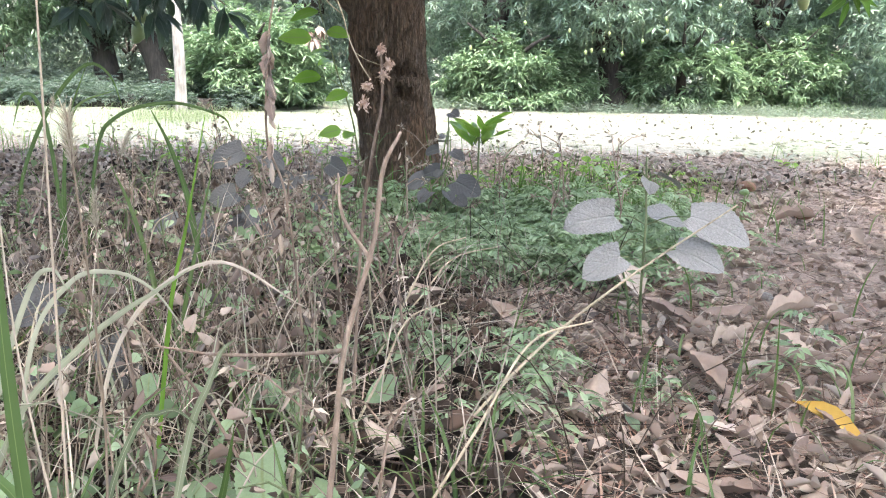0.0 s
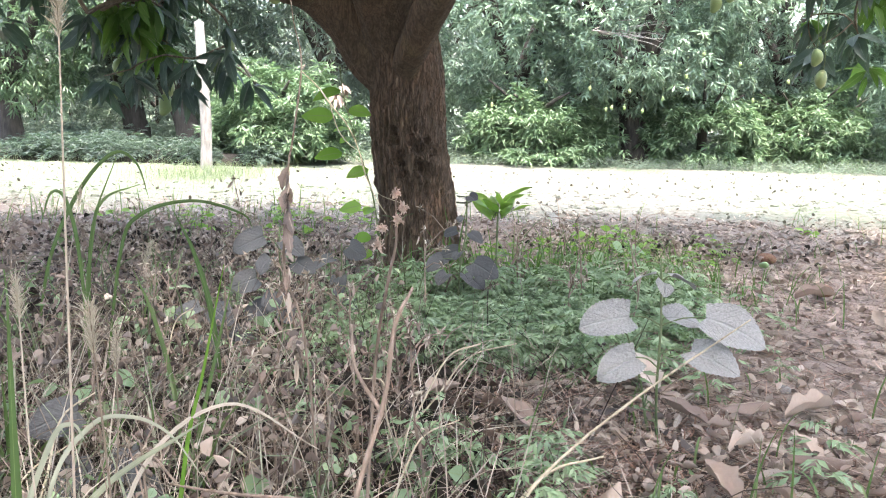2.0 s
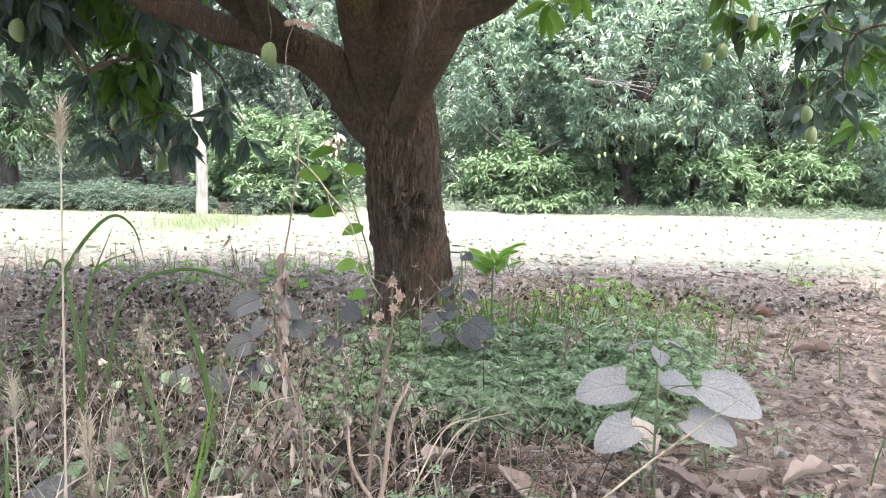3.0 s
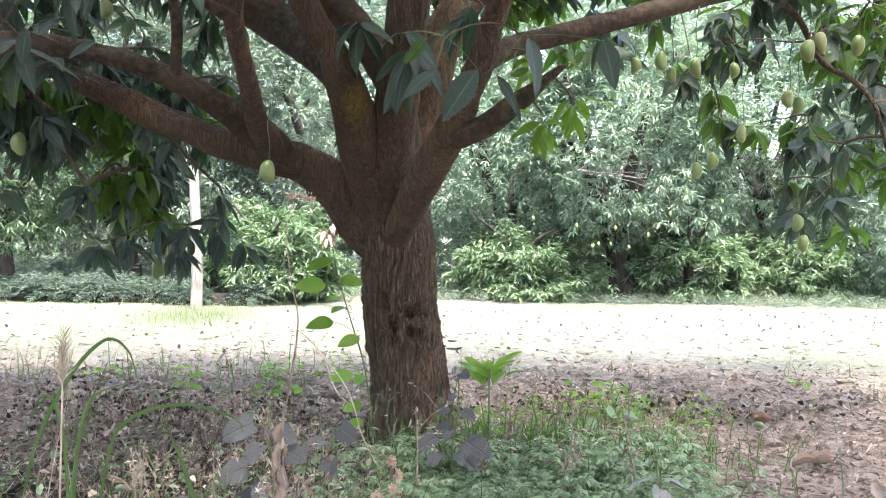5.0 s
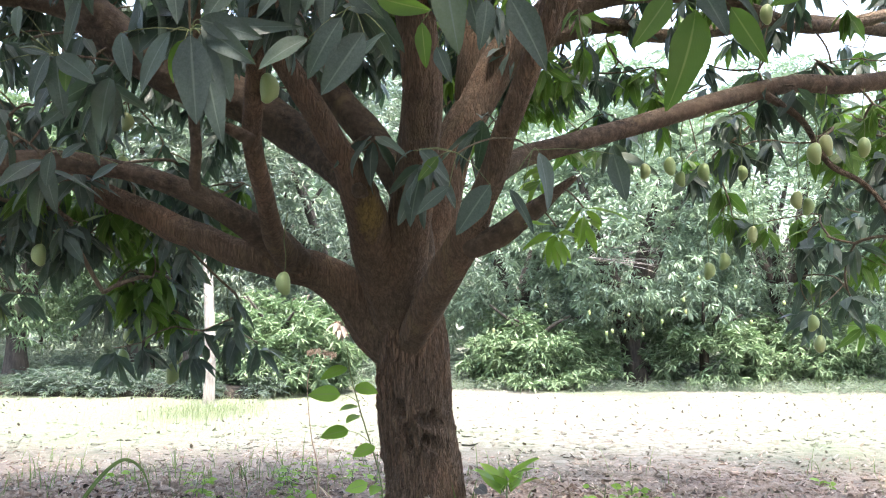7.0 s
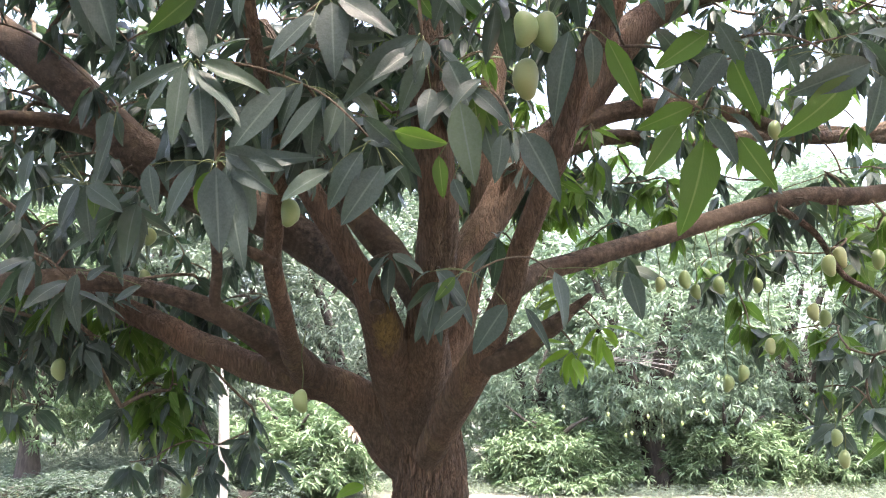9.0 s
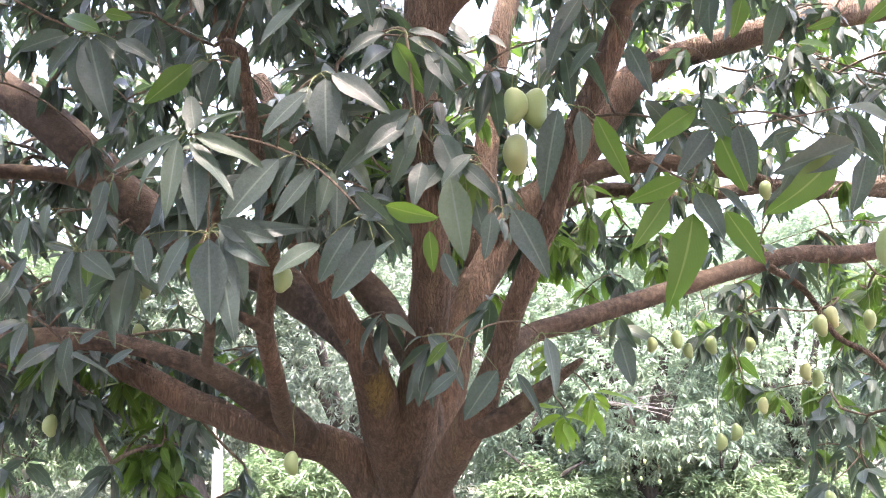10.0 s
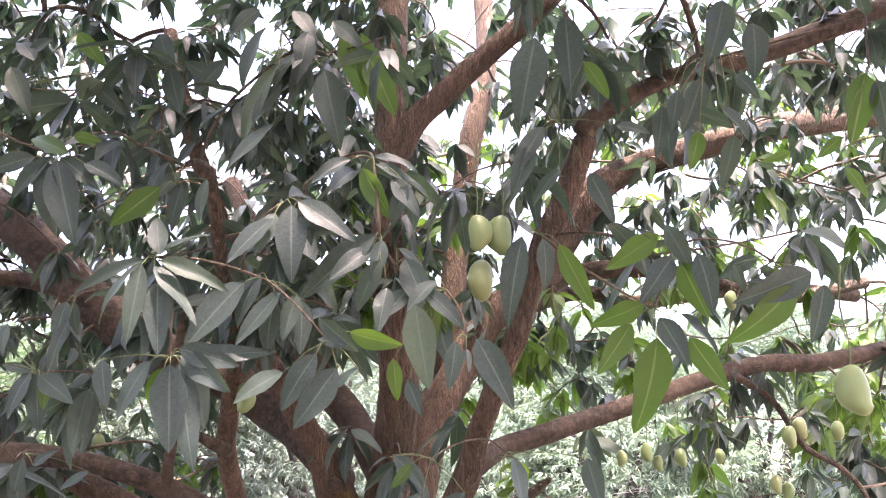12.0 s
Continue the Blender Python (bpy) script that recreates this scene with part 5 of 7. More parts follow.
far_fruit(grey_tree, [(1.86, 12.6, 0.82), (2.11, 12.6, 0.85), (1.94, 12.6, 0.85), (2.36, 12.6, 0.81), (2.63, 12.6, 0.99), (2.97, 12.6, 1.13), (2.17, 12.6, 1.08), (2.94, 12.6, 1.3), (1.62, 12.6, 1.11), (3.16, 12.6, 1.61)])
far_fruit(side_tree, [(3.66, 12.6, 1.48), (4.34, 12.6, 1.26), (3.87, 12.6, 0.99)])
pos, axes, size = whorls([(-1.75, 11.6, 0.95), (-1.7, 11.6, 1.1), (-1.82, 11.6, 1.02)], rng, (14, 18), (0.12, 0.2), (0.6, 1.4))
v, f, uv = leaf_sets(pos, axes, size, rng, LEAVES)
part("withered_shoot", mesh_of("withered_shoot", v, f, M_LITTER, uv), low_tree, "withered reddish brown leaf cluster", kind="stuff")

# weathered post at the field's edge
post = new("wooden_post", mesh_of("wooden_post", *tube(catmull([(-3.25, 10.8, -0.1, 0.075), (-3.24, 10.8, 0.6, 0.068), (-3.27, 10.8, 1.2, 0.062), (-3.3, 10.8, 1.75, 0.058)], 8), 20, 0.08, 8), bark_material("weathered_wood", (0.19, 0.178, 0.17), (0.33, 0.315, 0.3), 30, 0.4)))
tagged(post, "pale grey weathered wooden post standing in tall grass", "post")

# ---- undergrowth, litter and stubble ----
UP = np.array((0.0, 0.0, 1.0))


def arc_blade(n=6, bend=0.9, width=0.03, fold=0.3, droop=0.0):
    """A grass blade, 1 long, rising along z and arching over towards +y by the angle bend."""
    v, uv, p = [], [], np.zeros(3)
    for i in range(n + 1):
        t = i / n
        a = bend * t ** 1.3
        w = width * 0.5 * (1 - t ** 2.2) * (0.6 + 0.4 * min(1, t * 5)) + 0.0015
        nrm = np.array((0, -math.cos(a), math.sin(a)))
        for s in (-1, 0, 1):
            v.append(p + np.array((s * w, 0, 0)) + nrm * abs(s) * w * fold)
            uv.append((0.5 + 0.5 * s, t))
        p = p + np.array((0, math.sin(a), math.cos(a))) / n
    f = []
    for i in range(n):
        for s in (0, 1):
            a = i * 3 + s
            f.append((a, a + 1, a + 4, a + 3))
    return np.array(v), np.array(f), np.array(uv)


ARCS = [arc_blade(6, 0.45), arc_blade(6, 1.0), arc_blade(7, 1.7), arc_blade(7, 2.5)]
BROAD = [arc_blade(7, 0.5, 0.05), arc_blade(8, 1.3, 0.05), arc_blade(8, 2.1, 0.045)]


def upright(az, tilt):
    """Axes with z up, turned by az and tipped by tilt towards y."""
    c, s, ct, st = np.cos(az), np.sin(az), np.cos(tilt), np.sin(tilt)
    x = np.stack([c, s, 0 * c], 1)
    y = np.stack([-s * ct, c * ct, -st], 1)
    return np.stack([x, y, np.cross(x, y)], 2)


def on_ground(p, lift=0.0):
    return np.array([(x, y, ground_height(x, y) + lift) for x, y in p])


def tuft_mesh(n, height, spread, r, tems=ARCS, mat=M_GRASS, wide=1.0):
    pos = np.stack([r.normal(0, spread, n), r.normal(0, spread, n), np.full(n, -0.01)], 1)
    h = height * r.uniform(0.45, 1.0, n)
    axes = upright(np.arctan2(-pos[:, 0], pos[:, 1]) + r.normal(0, 0.9, n), r.uniform(0, 0.35, n))
    v, f, uv = leaf_sets(pos, axes, np.stack([np.full(n, 0.35 * wide), h, h], 1), r, tems)
    return mesh_of("grass_tuft", v, f, mat, uv)


def patch(n, r, x, y, sx, sy):
    return np.stack([r.normal(x, sx, n), r.normal(y, sy, n)], 1)


def lying(n, pts, r, tilt=0.35, lift=0.01):
    """Flat-lying axes at places on the ground."""
    az = r.uniform(0, 6.28, n)
    d = np.stack([np.cos(az), np.sin(az), r.normal(0, tilt, n)], 1)
    return on_ground(pts, lift), frames_of(d, UP + r.normal(0, tilt, (n, 3)), r.normal(0, 0.2, n) + np.pi * (r.uniform(0, 1, n) < 0.4))


r2 = np.random.default_rng(21)

# fallen mango leaves: a few by themselves, the rest as one carpet
def crumpled(seed, width, cup, curl, n=8):
    """A broad withered leaf, 1 long along +y: ragged outline, edges cupped by cup, end curled, surface buckled."""
    v, uv, f = [], [], []
    for i in range(n + 1):
        t = i / n
        w = width * 0.5 * max(0.06, math.sin(math.pi * (0.04 + 0.94 * t)) ** 0.75) * (1 + 0.45 * noise.noise(Vector((t * 7, seed, 1))))
        for j in range(5):
            s = (j - 2) / 2
            z = cup * w * s * s * 2 + curl * t * t + 0.09 * noise.noise(Vector((s * 1.6 + seed, t * 4.5, seed * 2.3)))
            v.append((s * w * (1 - 0.25 * abs(cup) * abs(s)), t + 0.03 * noise.noise(Vector((s * 3, t * 9, seed + 4))), z))
            uv.append((0.5 + 0.5 * s, t))
    f = [(i * 5 + j, i * 5 + j + 1, i * 5 + j + 6, i * 5 + j + 5) for i in range(n) for j in range(4)]
    return np.array(v), np.array(f), np.array(uv)


LOOSE = [crumpled(1.3, 0.3, 0.5, 0.1, 4), crumpled(2.7, 0.24, -0.7, -0.15, 4), crumpled(6.1, 0.36, 0.3, 0.2, 4), crumpled(8.4, 0.2, 1.0, 0.1, 4)]
CRUMPLED = [crumpled(1.3, 0.42, 0.5, 0.1), crumpled(2.7, 0.36, -0.6, -0.15), crumpled(4.1, 0.5, 0.25, 0.2), crumpled(5.9, 0.3, 0.9, -0.1), crumpled(7.2, 0.44, -0.3, 0.1)]
dry_meshes = [mesh_of("fallen_leaf", t[0], t[1], M_LITTER if k == 4 else M_PALE_LITTER, t[2]) for k, t in enumerate(CRUMPLED)]
pts = np.vstack([patch(110, r2, 0.75, 2.2, 0.35, 0.4), patch(40, r2, 0.1, 1.9, 0.35, 0.4), patch(18, r2, 1.5, 3.2, 0.4, 0.6), patch(40, r2, -1.2, 4.2, 0.6, 0.5)])
pts[:, 1] = np.where(pts[:, 1] < 1.25, 2.5 - pts[:, 1], pts[:, 1])
pos, axes = lying(len(pts), pts, r2, 0.3, 0.02)
for i in range(len(pts)):
    s = r2.uniform(0.045, 0.115)
    ob = new("fallen_leaf", dry_meshes[i % 5])
    ob.matrix_basis = Matrix([[axes[i][a][b2] * s for b2 in range(3)] + [pos[i][a]] for a in range(3)] + [[0, 0, 0, 1]])
    tagged(ob, "curled dry brown mango leaf lying on the soil", "fallen leaf", "fallen leaves")
yellow = new("fallen_leaf", mesh_of("fallen_leaf", *[blade(6, 0.24, 0.5, 0.3, 0.15, 0.03)[k] if k < 2 else M_YELLOW for k in (0, 1, 2)], blade(6, 0.24)[2]))
yellow.matrix_basis = pose(0.757, 1.982, 0.05, -4, 16, -147) @ Matrix.Scale(0.165, 4)
tagged(yellow, "bright yellow mango leaf lying on bare soil", "fallen leaf", "fallen leaves")

BIG_LEAVES = [(-0.02, 1.71, 0.13, 50, 4, "broad reddish brown dead leaf lying on the litter"), (0.59, 2.86, 0.19, 20, 2, "broad grey-brown dead leaf lying on the litter"), (-0.01, 2.63, 0.15, -70, 0, ""), (0.21, 2.47, 0.15, 40, 2, ""), (1.0, 2.63, 0.18, -60, 3, "long curled brown leaf lying on bare soil"), (0.83, 2.65, 0.15, 100, 1, ""), (0.86, 2.95, 0.16, 10, 0, ""), (0.36, 2.0, 0.15, -30, 4, ""), (0.64, 2.56, 0.14, 65, 2, ""), (0.91, 2.33, 0.15, -100, 1, ""), (0.75, 2.36, 0.14, 130, 3, ""), (0.63, 2.15, 0.15, 15, 0, ""), (1.6, 4.16, 0.19, -80, 3, "long curled brown leaf lying on bare soil")]
for x, y, s, az, k, label in BIG_LEAVES:
    ob = new("fallen_leaf", dry_meshes[k])
    way = radians(az)
    ob.matrix_basis = pose(x + 0.5 * s * math.sin(way), y - 0.5 * s * math.cos(way), ground_height(x, y) + 0.04, 8, 6, az) @ Matrix.Scale(s, 4)
    tagged(ob, label or "curled dry brown mango leaf lying on the soil", "fallen leaf", "fallen leaves")

n = 13700
pts = np.vstack([patch(1800, r2, -1.3, 4.2, 0.6, 0.6), np.stack([r2.uniform(-4, 5, 2600), r2.uniform(4.8, 7.4, 2600)], 1), patch(900, r2, 0.6, 2.1, 0.5, 0.5), patch(600, r2, -0.6, 2.4, 0.5, 0.8), patch(300, r2, -0.7, 2.4, 0.8, 0.9), np.stack([r2.uniform(-5, 5, 900), r2.uniform(1.2, 6.8, 900)], 1), np.stack([r2.uniform(-4, 5.5, 6600), 5.3 + 0.9 * np.clip(r2.normal(0, 1, 6600), -3, 2.2)], 1)])
pts = pts[(pts[:, 1] < 5.9) | (r2.uniform(0, 1, n) < 0.35)]
n = len(pts)
pos, axes = lying(n, pts, r2, 0.24, 0.01)
size = (r2.uniform(0.03, 0.085, n) * np.where(pts[:, 1] > 3.6, 0.7, 1.0))[:, None] * np.ones(3)
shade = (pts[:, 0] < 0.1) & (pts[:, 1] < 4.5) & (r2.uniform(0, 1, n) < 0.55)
bare = ((pts[:, 0] > 0.25) & (pts[:, 1] < 3.6)) | ((pts[:, 1] > 4.7) & (r2.uniform(0, 1, n) < 0.6))
for keep, mat, label in ((bare, M_PALE_LITTER, "bleached dry leaves strewn over bare soil"), (shade & ~bare, M_SHADE_LITTER, "dead leaves under the tree, coloured dark for shade"), (~shade & ~bare, M_LITTER, "carpet of small dry brown leaves under the tree")):
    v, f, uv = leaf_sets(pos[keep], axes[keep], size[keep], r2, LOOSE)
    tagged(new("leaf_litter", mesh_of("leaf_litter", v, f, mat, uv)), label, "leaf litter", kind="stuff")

# straw and broken stems lying about
STRAWS = [arc_blade(4, 0.3, 0.02), arc_blade(4, 0.8, 0.016), arc_blade(4, -0.5, 0.02)]
n = 8500
pts = np.vstack([patch(1100, r2, -0.55, 2.1, 0.6, 0.75), patch(1800, r2, 0.5, 2.2, 0.6, 0.6), np.stack([r2.uniform(-5, 5.5, 5600), r2.normal(5.0, 1.5, 5600)], 1)])
pos, axes = on_ground(pts, 0.01), None
az = r2.uniform(0, 6.28, n)
pos[:, 2] += np.abs(r2.normal(0, 0.05, n)) * (pts[:, 0] < 0.4) * (pts[:, 1] < 3.4)
axes = upright(az, r2.normal(1.5, 0.22, n))
L = r2.uniform(0.06, 0.26, n) * np.where(pts[:, 1] > 3.4, 0.45, 1.0)
v, f, uv = leaf_sets(pos, axes, np.stack([r2.uniform(0.05, 0.16, n) * np.where(pts[:, 1] > 3.4, 2.4, 1.0), L, L], 1), r2, STRAWS)
tagged(new("straw_litter", mesh_of("straw_litter", v, f, M_STRAW, uv)), "tangle of pale dry straw and broken stems on the ground", "straw", kind="stuff")

# short dead fibres and chaff on the bare soil
n = 16300
pts = np.vstack([patch(1800, r2, -1.3, 4.1, 0.6, 0.6), patch(5500, r2, 0.12, 2.45, 0.35, 0.3), patch(3600, r2, 0.75, 2.2, 0.45, 0.5), patch(1800, r2, 1.6, 3.4, 0.6, 0.9), np.stack([r2.uniform(-4, 5, 3600), r2.normal(5.2, 0.8, 3600)], 1)])
L = r2.uniform(0.02, 0.1, n)
v, f, uv = leaf_sets(on_ground(pts, 0.012), upright(r2.uniform(0, 6.28, n), r2.normal(1.5, 0.15, n)), np.stack([r2.uniform(0.08, 0.22, n), L, L], 1), r2, STRAWS)
tagged(new("soil_chaff", mesh_of("soil_chaff", v, f, M_FIBRE, uv)), "short dead brown fibres and chaff on the soil", "chaff", kind="stuff")

# low green herbs round the trunk
def herb_sets(places, r, size, tems=None):
    """Small upright herbs: leaves in a spiral up a short stem, each one parted into narrow lobes that arch over."""
    pos, d, sz = [], [], []
    for (x, y, z), s in zip(places, size):
        k = r.integers(9, 13)
        lean = r.normal(0, 0.25, 2)
        for i, a in enumerate(np.arange(k) * 2.4 + r.uniform(0, 6)):
            up = (i + 0.5) / k
            ln = s * (1.05 - 0.55 * up) * r.uniform(0.8, 1.15)
            rise = 0.25 + 0.8 * up
            o = np.array((math.cos(a), math.sin(a), 0))
            side = np.array((-math.sin(a), math.cos(a), 0))
            root = np.array((x + lean[0] * s * up, y + lean[1] * s * up, z + s * (0.15 + 1.15 * up)))
            for t in (0.35, 0.62, 0.85):
                p = root + o * ln * t * math.cos(rise * 0.7) + UP * ln * (math.sin(rise) * t - 0.55 * t * t)
                for q in (-1, 1):
                    pos.append(p)
                    d.append(o * 0.9 + side * q * 0.8 + UP * (0.15 - 0.3 * t))
                    sz.append(ln * (0.6 - 0.28 * t))
            pos.append(p)
            d.append(o - UP * 0.45)
            sz.append(ln * 0.38)
    pos, d, sz = np.array(pos), np.array(d), np.array(sz)
    m = len(pos)
    return leaf_sets(pos, frames_of(d, UP + r.normal(0, 0.3, (m, 3)), r.normal(0, 0.3, m)), sz[:, None] * np.ones(3), r, tems or HERB)


HERB = [blade(2, 0.34, 0.55, 0.12, 0.25), blade(2, 0.28, 0.58, 0.06, 0.4)]
WITHERED = [crumpled(3.3, 0.5, 1.2, 0.4, 4), crumpled(9.1, 0.4, -1.3, -0.5, 4), crumpled(5.2, 0.55, 1.6, 0.3, 4)]
pts = np.vstack([patch(430, r2, 0.2, 3.4, 0.33, 0.3), patch(9, r2, 0.02, 2.24, 0.07, 0.04), patch(4, r2, 0.25, 2.14, 0.04, 0.03), patch(3, r2, 0.12, 1.95, 0.12, 0.08), patch(14, r2, 0.95, 3.95, 0.2, 0.15), patch(45, r2, 0.5, 3.75, 0.3, 0.2), patch(40, r2, -0.7, 2.6, 0.5, 0.6), patch(4, r2, 0.7, 2.3, 0.2, 0.2)])
pts[:430, 1] = np.where(pts[:430, 1] < 2.95, 5.9 - pts[:430, 1], pts[:430, 1])
v, f, uv = herb_sets(on_ground(pts), r2, r2.uniform(0.06, 0.125, len(pts)) * np.where(pts[:, 1] < 2.5, 1.1, np.where(pts[:, 1] > 3.6, 1.3, 1.0)))
tagged(new("low_herb", mesh_of("low_herb", v, f, M_GROUND_LEAF, uv)), "patch of low green feathery herbs round the trunk", "herbs", kind="stuff")

pts = np.vstack([patch(14, r2, 0.95, 4.95, 0.2, 0.15), patch(8, r2, 0.4, 4.7, 0.2, 0.15), patch(10, r2, -1.0, 5.5, 0.5, 0.25)])
v, f, uv = herb_sets(on_ground(pts), r2, r2.uniform(0.06, 0.13, len(pts)))
tagged(new("low_herb", mesh_of("low_herb", v, f, M_YOUNG, uv)), "bright yellow-green herbs at the edge of the shade", "herbs", kind="stuff")

# thin green grass near the trunk, and short growth at the field's edge
pts = np.vstack([patch(260, r2, 0.6, 4.2, 0.4, 0.25), patch(160, r2, -0.05, 4.1, 0.2, 0.2), patch(140, r2, 1.0, 4.5, 0.4, 0.3), np.stack([r2.uniform(-4, 4, 500), r2.uniform(1.3, 6.8, 500)], 1), patch(260, r2, -1.6, 6.0, 0.9, 0.5), patch(90, r2, 0.6, 2.0, 0.6, 0.35), patch(90, r2, 0.98, 1.42, 0.06, 0.06)])
n = len(pts)
h = r2.uniform(0.05, 0.26, n)
v, f, uv = leaf_sets(on_ground(pts), upright(r2.uniform(0, 6.28, n), r2.uniform(0, 0.4, n)), np.stack([r2.uniform(0.12, 0.25, n), h, h], 1), r2, ARCS)
tagged(new("thin_grass", mesh_of("thin_grass", v, f, M_GRASS, uv)), "thin green grass growing out of the litter", "grass", kind="stuff")

n = 260
pts = np.vstack([patch(150, r2, 0.4, 4.2, 0.2, 0.16), patch(50, r2, -0.05, 4.05, 0.08, 0.06), patch(60, r2, 0.85, 4.35, 0.2, 0.15)])
h = r2.uniform(0.12, 0.36, n)
v, f, uv = leaf_sets(on_ground(pts), upright(r2.uniform(0, 6.28, n), r2.uniform(0, 0.35, n)), np.stack([r2.uniform(0.2, 0.36, n), h, h], 1), r2, ARCS)
tagged(new("tussock_grass", mesh_of("tussock_grass", v, f, M_FRESH_AND_LIT, uv)), "long bright green grass beside the trunk", "grass", kind="stuff")

# cut stubble and green regrowth on the field
n = 9000
pts = np.stack([r2.uniform(-8, 9, n), 5.3 + 7.0 * r2.uniform(0, 1, n) ** 2.4], 1)
h = r2.uniform(0.02, 0.06, n)
v, f, uv = leaf_sets(on_ground(pts), upright(r2.uniform(0, 6.28, n), r2.uniform(0.7, 1.5, n)), np.stack([r2.uniform(0.25, 0.7, n), h, h], 1), r2, [arc_blade(2, 0.8, 0.06), arc_blade(2, 0.3, 0.05)])
tagged(new("field_stubble", mesh_of("field_stubble", v, f, M_STUBBLE, uv)), "pale dry stubble strewn over the mown field", "stubble", kind="stuff")
n = 5000
pts = np.stack([r2.uniform(-9, 11, n), r2.uniform(7.5, 13.6, n)], 1)
pts = pts[[noise.noise(Vector((x * 0.5, y * 0.8, 4.0))) > 0.2 for x, y in pts]]
pts = np.vstack([pts, patch(1100, r2, -5.2, 9.6, 1.8, 1.2), patch(1500, r2, -2.9, 9.7, 0.33, 0.4), np.stack([r2.uniform(-11, 11, 2600), r2.normal(13.2, 0.25, 2600)], 1)])
pts[-2600:, 1] -= np.where(pts[-2600:, 0] < -2.2, 1.9, 0.0)
n = len(pts)
h = r2.uniform(0.03, 0.08, n)
h[-4100:-2600] = r2.uniform(0.04, 0.2, 1500)
h[-2600:] = r2.uniform(0.1, 0.3, 2600) * np.where(pts[-2600:, 0] < -2.2, 0.5, 1.0)
v, f, uv = leaf_sets(on_ground(pts), upright(r2.uniform(0, 6.28, n), r2.uniform(0, 0.5, n)), np.stack([r2.uniform(0.05, 0.11, n), h, h], 1), r2, [arc_blade(3, 0.8, 0.04), arc_blade(3, 1.4, 0.03)])
tagged(new("field_grass", mesh_of("field_grass", v, f, M_FIELD_GRASS, uv)), "light green regrowth and tall grass at the edge of the field", "grass", kind="stuff")

# dead and half-green leaves caught in the tangle of weeds
n = 5200
pts = np.vstack([patch(4300, r2, -0.75, 2.4, 0.55, 0.8), patch(900, r2, 0.1, 2.2, 0.42, 0.4)])
pts[:, 1] = np.where(pts[:, 1] < 1.35, 2.7 - pts[:, 1], pts[:, 1])
pos = on_ground(pts, 0.012)
pos[:, 2] += np.minimum(0.26, np.abs(r2.normal(0, 0.11, n))) * np.where(pts[:, 0] < -0.15, 1.0, 0.25)
az = r2.uniform(0, 6.28, n)
axes = frames_of(np.stack([np.cos(az), np.sin(az), r2.normal(-0.4, 0.6, n)], 1), UP + r2.normal(0, 0.5, (n, 3)), r2.normal(0, 0.5, n))
s = r2.uniform(0.016, 0.045, n)[:, None] * np.ones(3)
half = (r2.uniform(0, 1, n) < np.where(pts[:, 0] < -0.15, 0.75, 0.2)) & (np.array([noise.noise(Vector((x * 3.0, y * 3.0, 8.0))) for x, y in pts]) > 0.17)
OVALS = [blade(3, 0.66, 0.45, 0.1, 0.2), blade(3, 0.55, 0.45, 0.05, 0.35, 0.03), blade(4, 0.8, 0.4, 0.06, 0.2, 0.03)]
v, f, uv = leaf_sets(pos[half], axes[half], s[half] * 1.1, r2, OVALS)
tagged(new("weed_leaf_tangle", mesh_of("weed_leaf_tangle", v, f, M_GROUND_LEAF, uv)), "small dusty green leaves of the tangled weeds", "weeds", kind="stuff")
# the lowest dead leaves get the dark colour that paints shade under the weeds
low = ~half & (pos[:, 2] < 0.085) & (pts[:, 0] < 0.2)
high = ~half & ~low
v, f, uv = leaf_sets(pos[high], axes[high], s[high] * 0.7, r2, WITHERED)
tagged(new("dead_leaf_tangle", mesh_of("dead_leaf_tangle", v, f, M_LITTER, uv)), "withered brown leaves caught in the tangled weeds", "weeds", kind="stuff")
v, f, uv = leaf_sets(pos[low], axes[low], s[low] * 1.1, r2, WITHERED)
tagged(new("mouldered_leaves", mesh_of("mouldered_leaves", v, f, M_SHADE_LITTER, uv)), "dead leaves low in the tangled weeds, coloured dark for the shade there", "weeds", kind="stuff")


# thin dead stems crossing one another in the weeds, and twiglets lying on the litter
def stem_lines(pts, length, tilt, r, thick):
    """Crooked thin lines that rise from the ground at the angle tilt from upright."""
    out = []
    for (x, y), ln, tl, th in zip(pts, length, tilt, thick):
        a = r.uniform(0, 6.28)
        z, k = ground_height(x, y), r.normal(0, 0.16, (3, 2))
        row = [(x, y, z - 0.01, th)]
        for q in range(3):
            u = ln / 3
            x += u * math.sin(tl) * math.cos(a + k[q, 0])
            y += u * math.sin(tl) * math.sin(a + k[q, 0])
            z += u * max(0.02, math.cos(tl + 0.6 * k[q, 1]))
            row.append((x, y, z, th * (0.9 - 0.22 * q)))
        out.append(row)
    return out


M_DEAD_STEM = leaf_material("dead_stem", [(0.0, (0.016, 0.011, 0.009)), (0.4, (0.07, 0.046, 0.036)), (0.7, (0.21, 0.155, 0.125)), (1.0, (0.52, 0.45, 0.38))], 0.85, 0.0, veins=0.0)
n = 1700
pts = np.vstack([np.stack([r2.normal(-0.7, 0.45, 1350), r2.uniform(1.4, 4.1, 1350)], 1), np.stack([r2.normal(0.1, 0.3, 350), r2.uniform(1.6, 3.0, 350)], 1)])
tilt = np.concatenate([np.abs(r2.normal(0.75, 0.45, 1350)), r2.uniform(1.0, 1.5, 350)])
v, f = tubes(stem_lines(pts, r2.uniform(0.1, 0.36, n), np.minimum(tilt, 1.5), r2, r2.uniform(0.0007, 0.0019, n)), 4)
